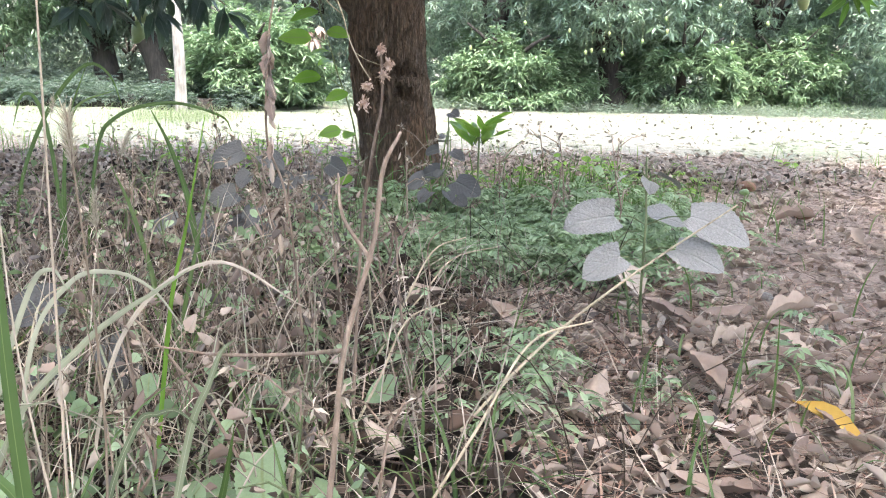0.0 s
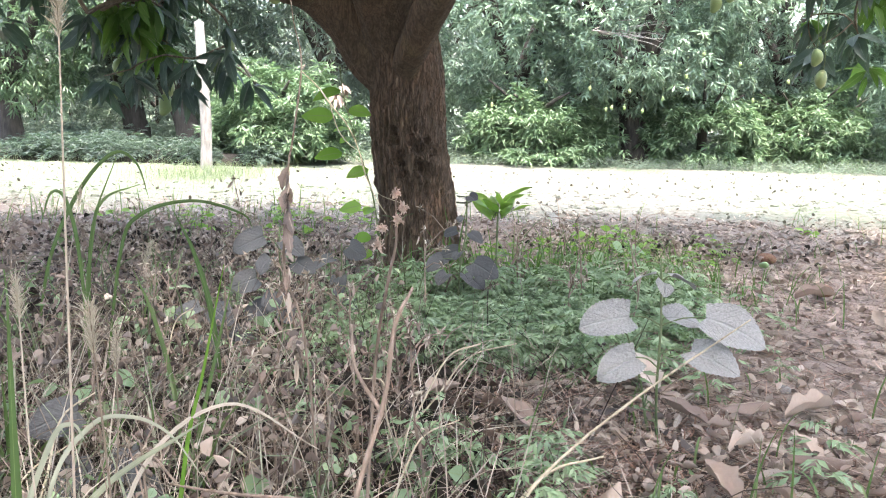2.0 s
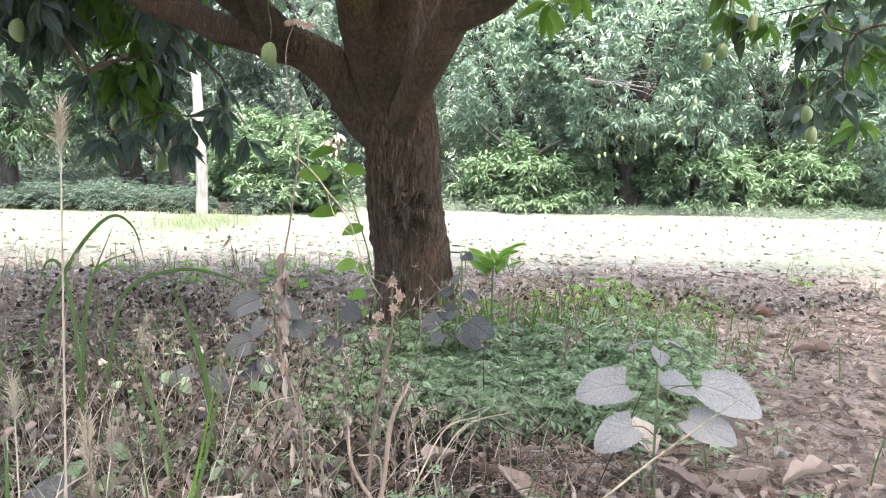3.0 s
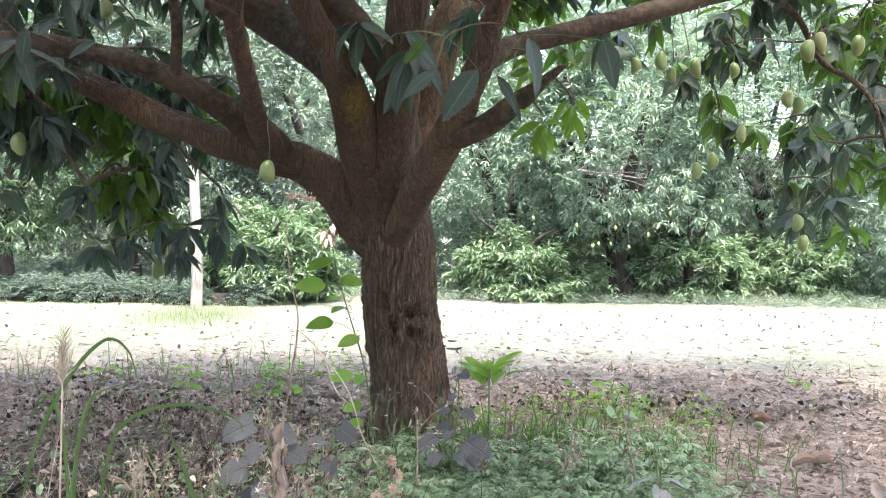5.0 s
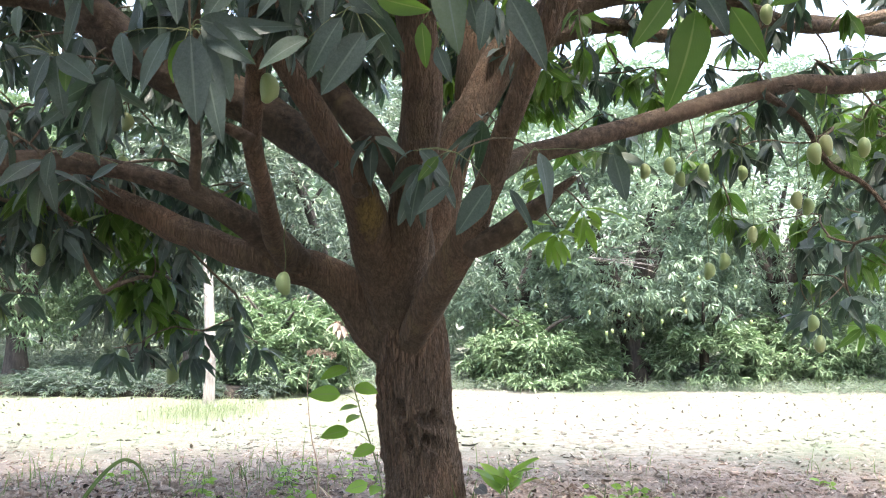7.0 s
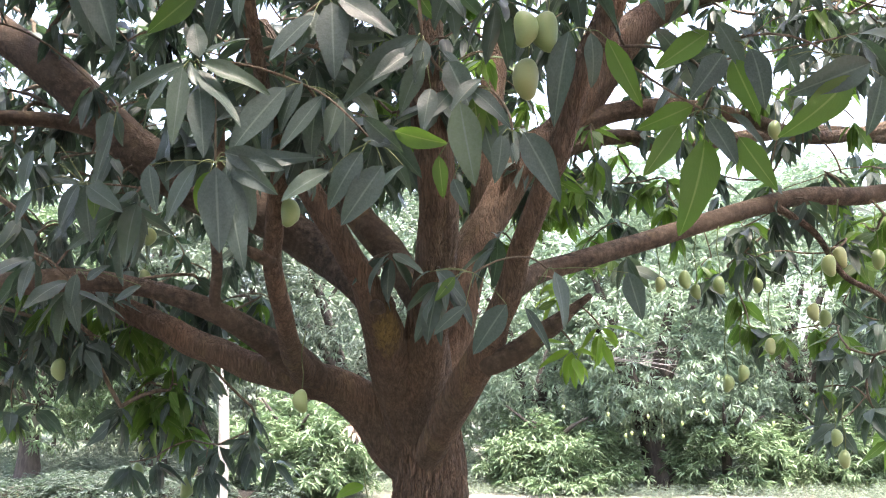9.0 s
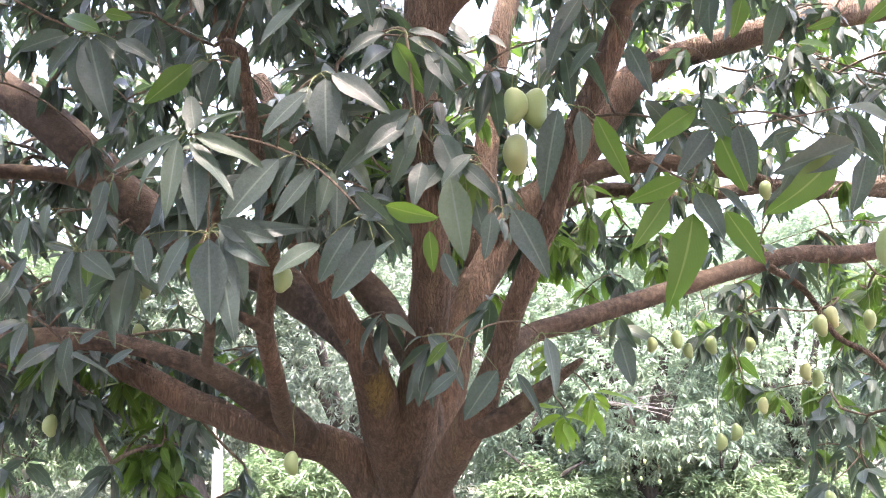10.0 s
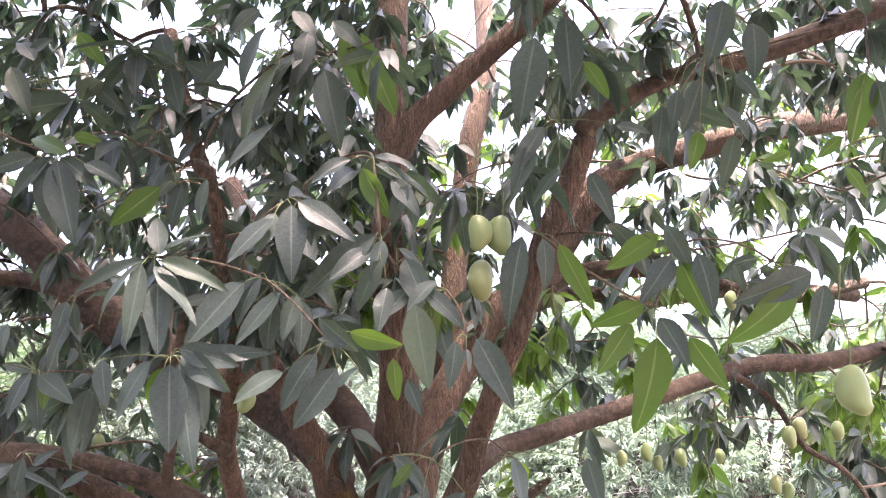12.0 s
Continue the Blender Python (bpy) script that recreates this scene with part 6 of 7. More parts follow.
tagged(new("dead_stem_tangle", mesh_of("dead_stem_tangle", v, f, M_DEAD_STEM, np.zeros((len(v), 2)) + 0.2)), "tangle of thin dead brown stems among the weeds", "weeds", kind="stuff")
n = 1500
pts = np.vstack([patch(700, r2, 0.3, 2.4, 0.4, 0.4), patch(500, r2, 1.3, 2.6, 0.5, 0.9), np.stack([r2.uniform(-2.6, 3.2, 300), r2.uniform(4.3, 6.2, 300)], 1)])
pts[:, 1] = np.where(pts[:, 1] < 1.25, 2.5 - pts[:, 1], pts[:, 1])
v, f = tubes(stem_lines(pts, r2.uniform(0.04, 0.2, n), r2.uniform(1.35, 1.54, n), r2, r2.uniform(0.0007, 0.0018, n)), 4)
tagged(new("twiglet_litter", mesh_of("twiglet_litter", v, f, M_DEAD_STEM, np.zeros((len(v), 2)) + 0.2)), "thin broken brown twigs strewn over the litter", "twigs", kind="stuff")

# ragged ridge of old litter where the shade ends
n = 2600
pts = np.vstack([patch(1900, r2, -1.5, 4.8, 0.6, 0.16), patch(700, r2, 1.0, 5.15, 0.5, 0.1)])
pos, axes = lying(n, pts, r2, 0.7, 0.01)
pos[:, 2] += np.abs(r2.normal(0, 0.03, n))
old = r2.uniform(0, 1, n) < 0.4
for keep, mat, label in ((old, M_SHADE_LITTER, "dark brown leaves heaped at the edge of the shade"), (~old, M_PALE_LITTER, "bleached leaf scraps on the litter ridge")):
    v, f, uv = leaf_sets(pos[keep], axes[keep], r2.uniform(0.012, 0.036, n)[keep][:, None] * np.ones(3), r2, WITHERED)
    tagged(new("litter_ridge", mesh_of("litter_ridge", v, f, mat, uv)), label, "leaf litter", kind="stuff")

# crumbled bits of old leaves on the bare soil
n = 3900
pts = np.vstack([patch(1500, r2, 0.9, 2.3, 0.5, 0.6), patch(900, r2, 1.7, 3.6, 0.6, 0.9), np.stack([r2.uniform(-3.2, 3.6, 1500), r2.normal(5.1, 0.6, 1500)], 1)])
pts[:, 1] = np.where(pts[:, 1] < 1.2, 2.4 - pts[:, 1], pts[:, 1])
pos, axes = lying(n, pts, r2, 0.4, 0.008)
v, f, uv = leaf_sets(pos, axes, r2.uniform(0.01, 0.036, n)[:, None] * np.ones(3), r2, WITHERED)
tagged(new("leaf_crumbs", mesh_of("leaf_crumbs", v, f, M_PALE_LITTER, uv)), "crumbled bits of old brown leaves on bare soil", "leaf litter", kind="stuff")

# clods on the bare soil
def clods(n, pts, r):
    ico = bmesh.new()
    bmesh.ops.create_icosphere(ico, subdivisions=1, radius=1)
    bv = np.array([q.co for q in ico.verts])
    bf = np.array([[q.index for q in face.verts] for face in ico.faces])
    ico.free()
    base = on_ground(pts)
    s = np.minimum(0.05, r.gamma(1.3, 0.008, n) + 0.005)
    jit = 1 + r.normal(0, 0.32, (n, len(bv), 1))
    v = bv[None] * jit * (s[:, None, None] * np.array((1.2, 1.0, 0.6))) + base[:, None]
    return v.reshape(-1, 3), (bf[None] + (np.arange(n) * len(bv))[:, None, None]).reshape(-1, 3)


pts = np.vstack([patch(1800, r2, 1.9, 5.4, 1.0, 0.8), patch(1200, r2, -1.6, 5.5, 0.9, 0.6), patch(900, r2, 1.7, 3.0, 0.5, 0.9), np.stack([r2.uniform(-6, 7, 2500), r2.uniform(4.6, 9.0, 2500)], 1)])
tagged(new("soil_clod", mesh_of("soil_clod", *clods(len(pts), pts, r2), M_SOIL, smooth=False)), "loose crumbly brown soil clods on bare ground", "soil clods", kind="stuff")

# standing thin dead grass on the near side
n = 1200
pts = np.vstack([patch(1100, r2, -0.75, 2.0, 0.4, 0.5), patch(100, r2, 0.1, 1.95, 0.4, 0.3)])
pts[:, 1] = np.where(pts[:, 1] < 1.25, 2.5 - pts[:, 1], pts[:, 1])
h = r2.uniform(0.15, 0.5, n)
h[1100:] *= 0.4
v, f, uv = leaf_sets(on_ground(pts), upright(r2.uniform(0, 6.28, n), np.abs(r2.normal(0.2, 0.3, n))), np.stack([r2.uniform(0.05, 0.11, n), h, h], 1), r2, ARCS)
tagged(new("dead_grass", mesh_of("dead_grass", v, f, M_STRAW, uv)), "thin pale dead grass standing among the weeds", "grass", kind="stuff")

# grass tufts of the near side
TUFTS = [tuft_mesh(12, 0.42, 0.05, r2, wide=0.5), tuft_mesh(6, 0.5, 0.05, r2, BROAD, wide=0.6), tuft_mesh(22, 0.24, 0.05, r2, wide=0.5), tuft_mesh(12, 0.46, 0.07, r2, ARCS, M_STRAW, 0.25), tuft_mesh(6, 0.4, 0.05, r2, BROAD, M_PALE_GRASS, 0.5), tuft_mesh(9, 0.34, 0.06, r2, ARCS, M_PALE_GRASS, 0.4)]
GREEN_SPOTS = [(-0.42, 1.35, 1), (-0.62, 1.6, 0), (-0.85, 2.0, 1), (-0.5, 2.05, 0), (-1.3, 2.7, 1), (-0.75, 2.6, 2), (-1.5, 3.2, 1), (-1.1, 3.3, 0), (-0.2, 1.65, 2), (0.1, 1.6, 2), (0.95, 1.65, 2), (-1.9, 3.6, 0), (-1.7, 4.2, 1), (0.75, 4.1, 2), (0.3, 4.05, 0), (0.55, 3.95, 2), (0.9, 4.2, 0), (0.65, 4.3, 0), (0.4, 4.25, 2), (1.0, 4.0, 2), (0.45, 4.2, 0), (-0.05, 4.1, 2), (1.1, 4.5, 2), (-0.28, 1.3, 2)]
DRY_SPOTS = [(-0.42, 1.3, 5), (-0.6, 1.45, 5), (-0.45, 1.7, 5), (-0.75, 1.5, 4), (-0.9, 1.9, 5), (-1.05, 2.3, 5), (-0.5, 1.4, 4), (-0.68, 1.75, 4), (-0.8, 1.8, 5), (-0.55, 1.9, 4), (-0.95, 2.15, 4), (-0.34, 1.7, 3), (-1.0, 2.4, 3), (-0.95, 1.6, 3), (-0.3, 1.45, 5), (-0.38, 1.55, 4), (-0.62, 1.6, 5), (-0.2, 1.6, 5), (-0.7, 2.1, 5), (-0.5, 1.55, 3), (-0.85, 1.55, 4), (-0.26, 1.75, 5), (-1.1, 2.0, 4), (-1.2, 2.7, 5)]
for x, y, k in GREEN_SPOTS + DRY_SPOTS:
    ob = new("grass_tuft", TUFTS[k])
    ob.matrix_basis = pose(x, y, ground_height(x, y), 0, 0, float(r2.uniform(0, 360))) @ Matrix.Scale(float(r2.uniform(0.8, 1.15)), 4)
    tagged(ob, "pale dry grass tuft among dead stems" if k == 3 else "bleached half-green grass tuft with bent blades" if k > 3 else "loose tuft of arching green grass blades", "grass tuft", "grass tufts")


def weed(place, height, r, dead=True, n_side=5):
    """An upright dry weed: crooked stem, side twigs, withered hanging leaves and small seed heads."""
    x, y = place
    z = ground_height(x, y)
    t = thing("dry_weed", (x, y, z), "dry brown weed stalk with withered leaves and seed heads" if dead else "thin green weed with small leaves", "weed", "weeds")
    lean = r.normal(0, 0.12, 2)
    line = [(x + lean[0] * s * height + r.normal(0, 0.008), y + lean[1] * s * height + r.normal(0, 0.008), z - 0.02 + (height + 0.02) * s, 0.0042 * (1 - 0.6 * s)) for s in np.linspace(0, 1, 5)]
    stem = catmull(line, 3)
    part("stem", mesh_of("stem", *tube(stem, 6), M_STALK if dead else M_STEM), t)
    pos, d, tipsl = [], [], [stem[-1, :3]]
    for k in range(n_side):
        b2 = stem[r.integers(4, len(stem) - 1)]
        a, ln = r.uniform(0, 6.28), height * r.uniform(0.15, 0.35)
        e = b2[:3] + np.array((math.cos(a) * ln, math.sin(a) * ln, ln * r.uniform(0.2, 0.9)))
        part("side_twig", mesh_of("side_twig", *tube([(*b2[:3], 0.0022), (*((b2[:3] + e) / 2 + (0, 0, 0.015)), 0.0018), (*e, 0.0012)], 4), M_STALK if dead else M_STEM), t)
        tipsl.append(e)
    for q in range(int(height * 45)):
        b2 = stem[r.integers(1, len(stem))][:3]
        a = r.uniform(0, 6.28)
        pos.append(b2 + r.normal(0, 0.01, 3))
        d.append((math.cos(a), math.sin(a), -1.4 if dead else 0.1))
    m = len(pos)
    s = r.uniform(0.015, 0.042, m)
    v, f, uv = leaf_sets(np.array(pos), frames_of(np.array(d), UP + r.normal(0, 0.5, (m, 3)), r.normal(0, 0.8, m)), s[:, None] * np.ones(3), r, LOOSE if dead else HERB)
    part("leaf", mesh_of("leaf", v, f, M_LITTER if dead else M_GROUND_LEAF, uv), t, "shrivelled brown leaves" if dead else "", kind="stuff")
    if dead:
        pos = np.repeat(np.array(tipsl), 14, 0)
        m = len(pos)
        v, f, uv = leaf_sets(pos, frames_of(r.normal(0, 1, (m, 3)) + UP * 0.6, UP + r.normal(0, 0.5, (m, 3)), r.normal(0, 1, m)), r.uniform(0.012, 0.022, m)[:, None] * np.ones(3), r, HERB)
        part("seed_head", mesh_of("seed_head", v, f, M_STRAW, uv), t, "fluffy pale seed heads", kind="stuff")
    return t


for k in range(84):
    q = r2.uniform(0, 1)
    x, y = (float(r2.normal(-0.7, 0.42)), float(r2.uniform(1.35, 4.0))) if q < 0.75 else (float(r2.normal(0.2, 0.5)), float(r2.uniform(1.7, 3.9)))
    weed((x, y), float(r2.uniform(0.18, 0.42)), r2, bool(r2.uniform() < 0.72))
for k in range(26):
    weed((float(r2.uniform(-1.9, -0.6)), float(r2.uniform(3.0, 4.9))), float(r2.uniform(0.12, 0.32)), r2, bool(r2.uniform() < 0.7))
weed((-0.9, 4.0), 0.5, r2, True)
weed((0.5, 4.3), 0.42, r2, True)
weed((0.85, 4.2), 0.36, r2, True)

# ---- single plants and stalks near the camera ----
ROUND = [blade(24, 0.84, 0.45, 0.07, 0.16, 0.03, 0.07, 0.03), blade(24, 0.78, 0.45, 0.1, 0.26, 0.045, 0.06, 0.035), blade(24, 0.88, 0.45, 0.05, 0.34, 0.04, 0.08, 0.03)]
OVAL = [blade(8, 0.55, 0.45, 0.08, 0.15), blade(8, 0.6, 0.42, 0.05, 0.25, 0.01)]


def leaf_at(name, mats, base, d, size, r, parent, label="", roll=0.0, up=(0, 0, 1)):
    ax = frames_of(np.array([d], float), np.array([up], float), np.array([roll]))[0]
    m = Matrix([[ax[a][b2] * size for b2 in range(3)] + [base[a]] for a in range(3)] + [[0, 0, 0, 1]])
    return part(name, mats[int(r.integers(0, len(mats)))], parent, label, m)


def leafy_plant(name, label, category, stem, leaves, tems, mat, r, stem_mat=M_STEM, droop=-0.25, radius=0.004, roll=0.25, up=(0, -1.0, 0.8), flat=9.0):
    """A plant from its stem's line and its leaves (middle x, y, z, length); each leaf hangs on a stalk of its own."""
    t = thing(name, stem[0], label, category, "leafy plants")
    line = catmull([(*p, radius * (1 - 0.12 * k)) for k, p in enumerate(stem)], 5)
    part("stem", mesh_of("stem", *tube(line, 7), stem_mat), t)
    mats = [mesh_of("leaf", q[0], q[1], mat, q[2]) for q in tems]
    for x, y, z, s in leaves:
        c = np.array((x, y, z))
        k = int(np.argmin(np.abs(line[:, 2] - (z - 0.03))))
        o = line[k, :3]
        d = c - o
        d[2] = 0
        d = d / (np.linalg.norm(d) + 1e-6) + np.array((r.normal(0, 0.15), r.normal(0, 0.15) - 0.12, droop + r.normal(0, 0.1)))
        d /= np.linalg.norm(d)
        base = c - d * s * 0.5
        part("leaf_stalk", mesh_of("leaf_stalk", *tube(catmull([(*o, 0.0022), (*((o + base) / 2 + (0, 0, 0.01)), 0.0018), (*base, 0.0015)], 3), 5), stem_mat), t)
        leaf_at("leaf", mats, base, d, s, r, t, roll=float(r.normal(0, roll)), up=up if z < flat else (0, -0.2, 1.0))
    return t


r3 = np.random.default_rng(33)
leafy_plant("dusty_plant", "broad-leaved plant covered in grey dust beside the litter", "plant", [(0.57, 2.5, -0.02), (0.56, 2.5, 0.12), (0.56, 2.5, 0.3), (0.55, 2.5, 0.47)],
            [(0.42, 2.47, 0.32, 0.13), (0.63, 2.53, 0.315, 0.115), (0.735, 2.46, 0.315, 0.15), (0.45, 2.43, 0.215, 0.115), (0.675, 2.42, 0.24, 0.125), (0.51, 2.5, 0.43, 0.06), (0.61, 2.5, 0.42, 0.07), (0.555, 2.46, 0.41, 0.055)], ROUND, M_DUST, r3, droop=-0.08, flat=0.4)
leafy_plant("dusty_plant", "broad-leaved plant covered in grey dust at the trunk's foot", "plant", [(0.03, 3.62, -0.02), (0.03, 3.6, 0.2), (0.05, 3.6, 0.36), (0.05, 3.6, 0.5)],
            [(-0.06, 3.55, 0.25, 0.085), (0.12, 3.53, 0.24, 0.11), (-0.03, 3.48, 0.21, 0.075), (0.07, 3.56, 0.5, 0.055), (0.09, 3.58, 0.35, 0.06), (0.06, 3.48, 0.21, 0.06), (-0.01, 3.6, 0.36, 0.055), (-0.01, 3.6, 0.28, 0.07), (0.1, 3.48, 0.19, 0.07), (0.02, 3.5, 0.29, 0.055), (0.03, 3.55, 0.42, 0.045)], ROUND, M_GREY, r3)
leafy_plant("dusty_plant", "grey dusty weed with round leaves among dead stems", "plant", [(-0.56, 3.2, -0.02), (-0.56, 3.2, 0.15), (-0.57, 3.2, 0.3), (-0.57, 3.2, 0.42)],
            [(-0.67, 3.17, 0.37, 0.11), (-0.52, 3.17, 0.36, 0.09), (-0.66, 3.1, 0.25, 0.09), (-0.57, 3.1, 0.2, 0.09), (-0.48, 3.15, 0.3, 0.08), (-0.6, 3.12, 0.31, 0.08), (-0.63, 3.12, 0.15, 0.09), (-0.53, 3.12, 0.14, 0.08)], ROUND, M_GREY, r3)
leafy_plant("dusty_plant", "grey dusty weed with round leaves among dead stems", "plant", [(-0.4, 3.45, -0.02), (-0.4, 3.45, 0.15), (-0.4, 3.45, 0.33)],
            [(-0.34, 3.4, 0.31, 0.09), (-0.46, 3.4, 0.27, 0.085), (-0.4, 3.38, 0.19, 0.085), (-0.36, 3.4, 0.12, 0.08)], ROUND, M_GREY, r3)
leafy_plant("dusty_plant", "grey dusty weed with round leaves among dead stems", "plant", [(-0.72, 2.92, -0.02), (-0.72, 2.92, 0.1), (-0.72, 2.92, 0.24)],
            [(-0.67, 2.86, 0.2, 0.09), (-0.78, 2.88, 0.2, 0.085), (-0.7, 2.84, 0.12, 0.085), (-0.62, 2.88, 0.13, 0.08)], ROUND, M_GREY, r3)
leafy_plant("dusty_plant", "small grey dusty weed in the dry grass", "plant", [(-0.62, 1.95, -0.02), (-0.62, 1.95, 0.12), (-0.62, 1.94, 0.25)],
            [(-0.7, 1.9, 0.23, 0.09), (-0.56, 1.9, 0.15, 0.09), (-0.66, 1.88, 0.12, 0.09), (-0.52, 1.88, 0.1, 0.08)], ROUND, M_GREY, r3)
for x, y, h in [(-0.42, 1.75, 0.16), (-0.25, 1.9, 0.14), (-0.8, 2.25, 0.2), (-0.5, 2.35, 0.16), (0.0, 2.0, 0.1), (-0.95, 3.0, 0.22), (0.72, 4.35, 0.2), (0.45, 4.0, 0.2), (1.0, 1.75, 0.1)]:
    lv = [(x + float(r3.normal(0, 0.06)), y + float(r3.normal(0, 0.05)), h * float(r3.uniform(0.35, 1.0)), float(r3.uniform(0.05, 0.09))) for k in range(6)]
    leafy_plant("small_weed", "small green weed with oval leaves in the litter", "weed", [(x, y, -0.02), (x, y, h * 0.5), (x + 0.01, y, h)], lv, OVAL, M_GROUND_LEAF, r3, radius=0.0025)
for x, y, h in [(-1.1, 5.6, 0.2), (-0.75, 5.9, 0.16), (-1.6, 5.4, 0.14), (-0.95, 5.2, 0.12), (0.75, 5.2, 0.2), (0.95, 5.5, 0.16), (1.15, 5.3, 0.12), (0.6, 5.0, 0.16), (-2.2, 5.7, 0.12), (2.2, 5.9, 0.1)]:
    lv = [(x + float(r3.normal(0, 0.07)), y + float(r3.normal(0, 0.05)), h * float(r3.uniform(0.4, 1.1)), float(r3.uniform(0.035, 0.07))) for k in range(9)]
    leafy_plant("small_weed", "bright yellow-green weed at the edge of the shade", "weed", [(x, y, -0.02), (x, y, h * 0.5), (x + 0.01, y, h)], lv, OVAL, M_YOUNG, r3, radius=0.003, droop=0.2)
leafy_plant("creeper", "low creeper with broad heart-shaped green leaves", "plant", [(-0.16, 1.58, -0.02), (-0.17, 1.56, 0.05), (-0.18, 1.54, 0.1)],
            [(-0.18, 1.47, 0.12, 0.095), (-0.26, 1.5, 0.07, 0.07), (-0.1, 1.5, 0.06, 0.08), (-0.2, 1.42, 0.05, 0.09)], [ROUND[0]], M_GROUND_LEAF, r3)
sapling_leaves = [(0.19 + 0.085 * math.cos(a), 4.45 + 0.085 * math.sin(a), 0.36 + 0.03 * (k % 3), 0.17) for k, a in enumerate(np.arange(11) * 2.4)]
leafy_plant("mango_seedling", "young mango seedling with long bright green leaves", "seedling", [(0.19, 4.45, -0.02), (0.19, 4.45, 0.2), (0.19, 4.45, 0.38)], sapling_leaves, CLOSE[3:], M_YOUNG, r3, droop=0.9, radius=0.006, up=(0, 0, 1))
leafy_plant("climbing_shoot", "light green leafy shoot climbing beside the trunk", "shoot", [(-0.34, 4.33, -0.02), (-0.36, 4.3, 0.2), (-0.39, 4.28, 0.42), (-0.46, 4.26, 0.65), (-0.52, 4.25, 0.86), (-0.54, 4.25, 1.0)],
            [(-0.59, 4.22, 0.88, 0.13), (-0.63, 4.22, 0.78, 0.14), (-0.52, 4.22, 0.72, 0.1), (-0.58, 4.22, 0.61, 0.13), (-0.45, 4.24, 0.8, 0.12), (-0.45, 4.22, 0.53, 0.12), (-0.48, 4.22, 0.37, 0.1), (-0.4, 4.22, 0.36, 0.1), (-0.43, 4.25, 0.23, 0.1), (-0.5, 4.2, 0.68, 0.09), (-0.42, 4.2, 0.16, 0.1)], OVAL, M_YOUNG, r3, radius=0.005, droop=-0.1)


def stalk(name, label, line, mat=M_STALK, sides=8, heads=(), head_mat=M_STRAW, head_size=0.03, count=46):
    """A dead stalk as one crooked line, with or without fluffy heads along it."""
    t = thing(name, line[0][:3], label, "stalk", "dry stalks")
    part("stem", mesh_of("stem", *tube(catmull(line, 6), sides, 0.12, 30), mat), t)
    for h in heads:
        pos = np.repeat(np.array([h]), count, 0) + r3.normal(0, head_size * 0.22, (count, 3))
        v, f, uv = leaf_sets(pos, frames_of(r3.normal(0, 1, (count, 3)), UP + r3.normal(0, 0.5, (count, 3)), r3.normal(0, 1, count)), r3.uniform(0.35, 0.7, count)[:, None] * head_size * np.ones(3), r3, [blade(2, 0.4, 0.5)])
        part("seed_head", mesh_of("seed_head", v, f, head_mat, uv), t, "fluffy pale brown seed head")
    return t


PALE = bark_material("pale_straw", (0.36, 0.3, 0.21), (0.55, 0.48, 0.36), 60, 0.2)
M_PINKISH = leaf_material("dead_flower", [(0.0, (0.45, 0.32, 0.25)), (1.0, (0.62, 0.49, 0.41))], 0.9, 0.2, (0.5, 0.3, 0.2), (0.5, 0.36, 0.28), veins=0.0)
stick = stalk("dead_stick", "bare crooked brown stick standing in the weeds", [(-0.08, 1.22, -0.02, 0.0046), (-0.06, 1.3, 0.19, 0.0043), (-0.05, 1.36, 0.35, 0.0039), (-0.02, 1.4, 0.47, 0.0036), (-0.01, 1.42, 0.56, 0.0032), (0.01, 1.44, 0.605, 0.0022)])
part("side_twig", mesh_of("side_twig", *tube(catmull([(-0.05, 1.36, 0.35, 0.0032), (-0.14, 1.45, 0.31, 0.0028), (-0.25, 1.5, 0.29, 0.0024), (-0.33, 1.5, 0.3, 0.0016)], 5), 6), M_STALK), stick)
part("side_twig", mesh_of("side_twig", *tube(catmull([(-0.02, 1.4, 0.45, 0.003), (-0.06, 1.43, 0.5, 0.0024), (-0.07, 1.46, 0.55, 0.0016)], 5), 6), M_STALK), stick)
stalk("dry_flower_stalk", "thin dead flower stalk with fluffy brown heads", [(-0.09, 1.75, -0.02, 0.003), (-0.07, 1.72, 0.4, 0.003), (-0.045, 1.66, 0.56, 0.0026), (-0.03, 1.63, 0.63, 0.0022), (-0.03, 1.62, 0.7, 0.0016)], heads=[(-0.03, 1.62, 0.705), (-0.05, 1.62, 0.655), (-0.055, 1.62, 0.63), (-0.02, 1.62, 0.685), (-0.025, 1.6, 0.67)], head_mat=M_PINKISH, head_size=0.012, count=100)
stalk("long_straw", "long pale straw leaning over the litter", [(0.02, 1.72, -0.01, 0.0032), (0.23, 1.9, 0.16, 0.003), (0.41, 2.0, 0.28, 0.0026), (0.65, 2.1, 0.42, 0.0016)], PALE)
for k in range(22):
    x, y = float(r3.uniform(-0.95, 0.1)), float(r3.uniform(1.25, 2.6))
    a, h, ln = float(r3.uniform(0, 6.28)), float(r3.uniform(0.1, 0.34)), float(r3.uniform(0.15, 0.5))
    stalk("broken_stalk", "broken pale straw stalk leaning in the weeds", [(x, y, -0.01, 0.0026), (x + 0.4 * ln * math.cos(a), y + 0.4 * ln * math.sin(a), h * 0.55, 0.0024), (x + 0.7 * ln * math.cos(a + 0.1), y + 0.7 * ln * math.sin(a + 0.1), h * 0.9, 0.002), (x + ln * math.cos(a), y + ln * math.sin(a), h, 0.0014)], PALE if k % 3 else M_STALK)
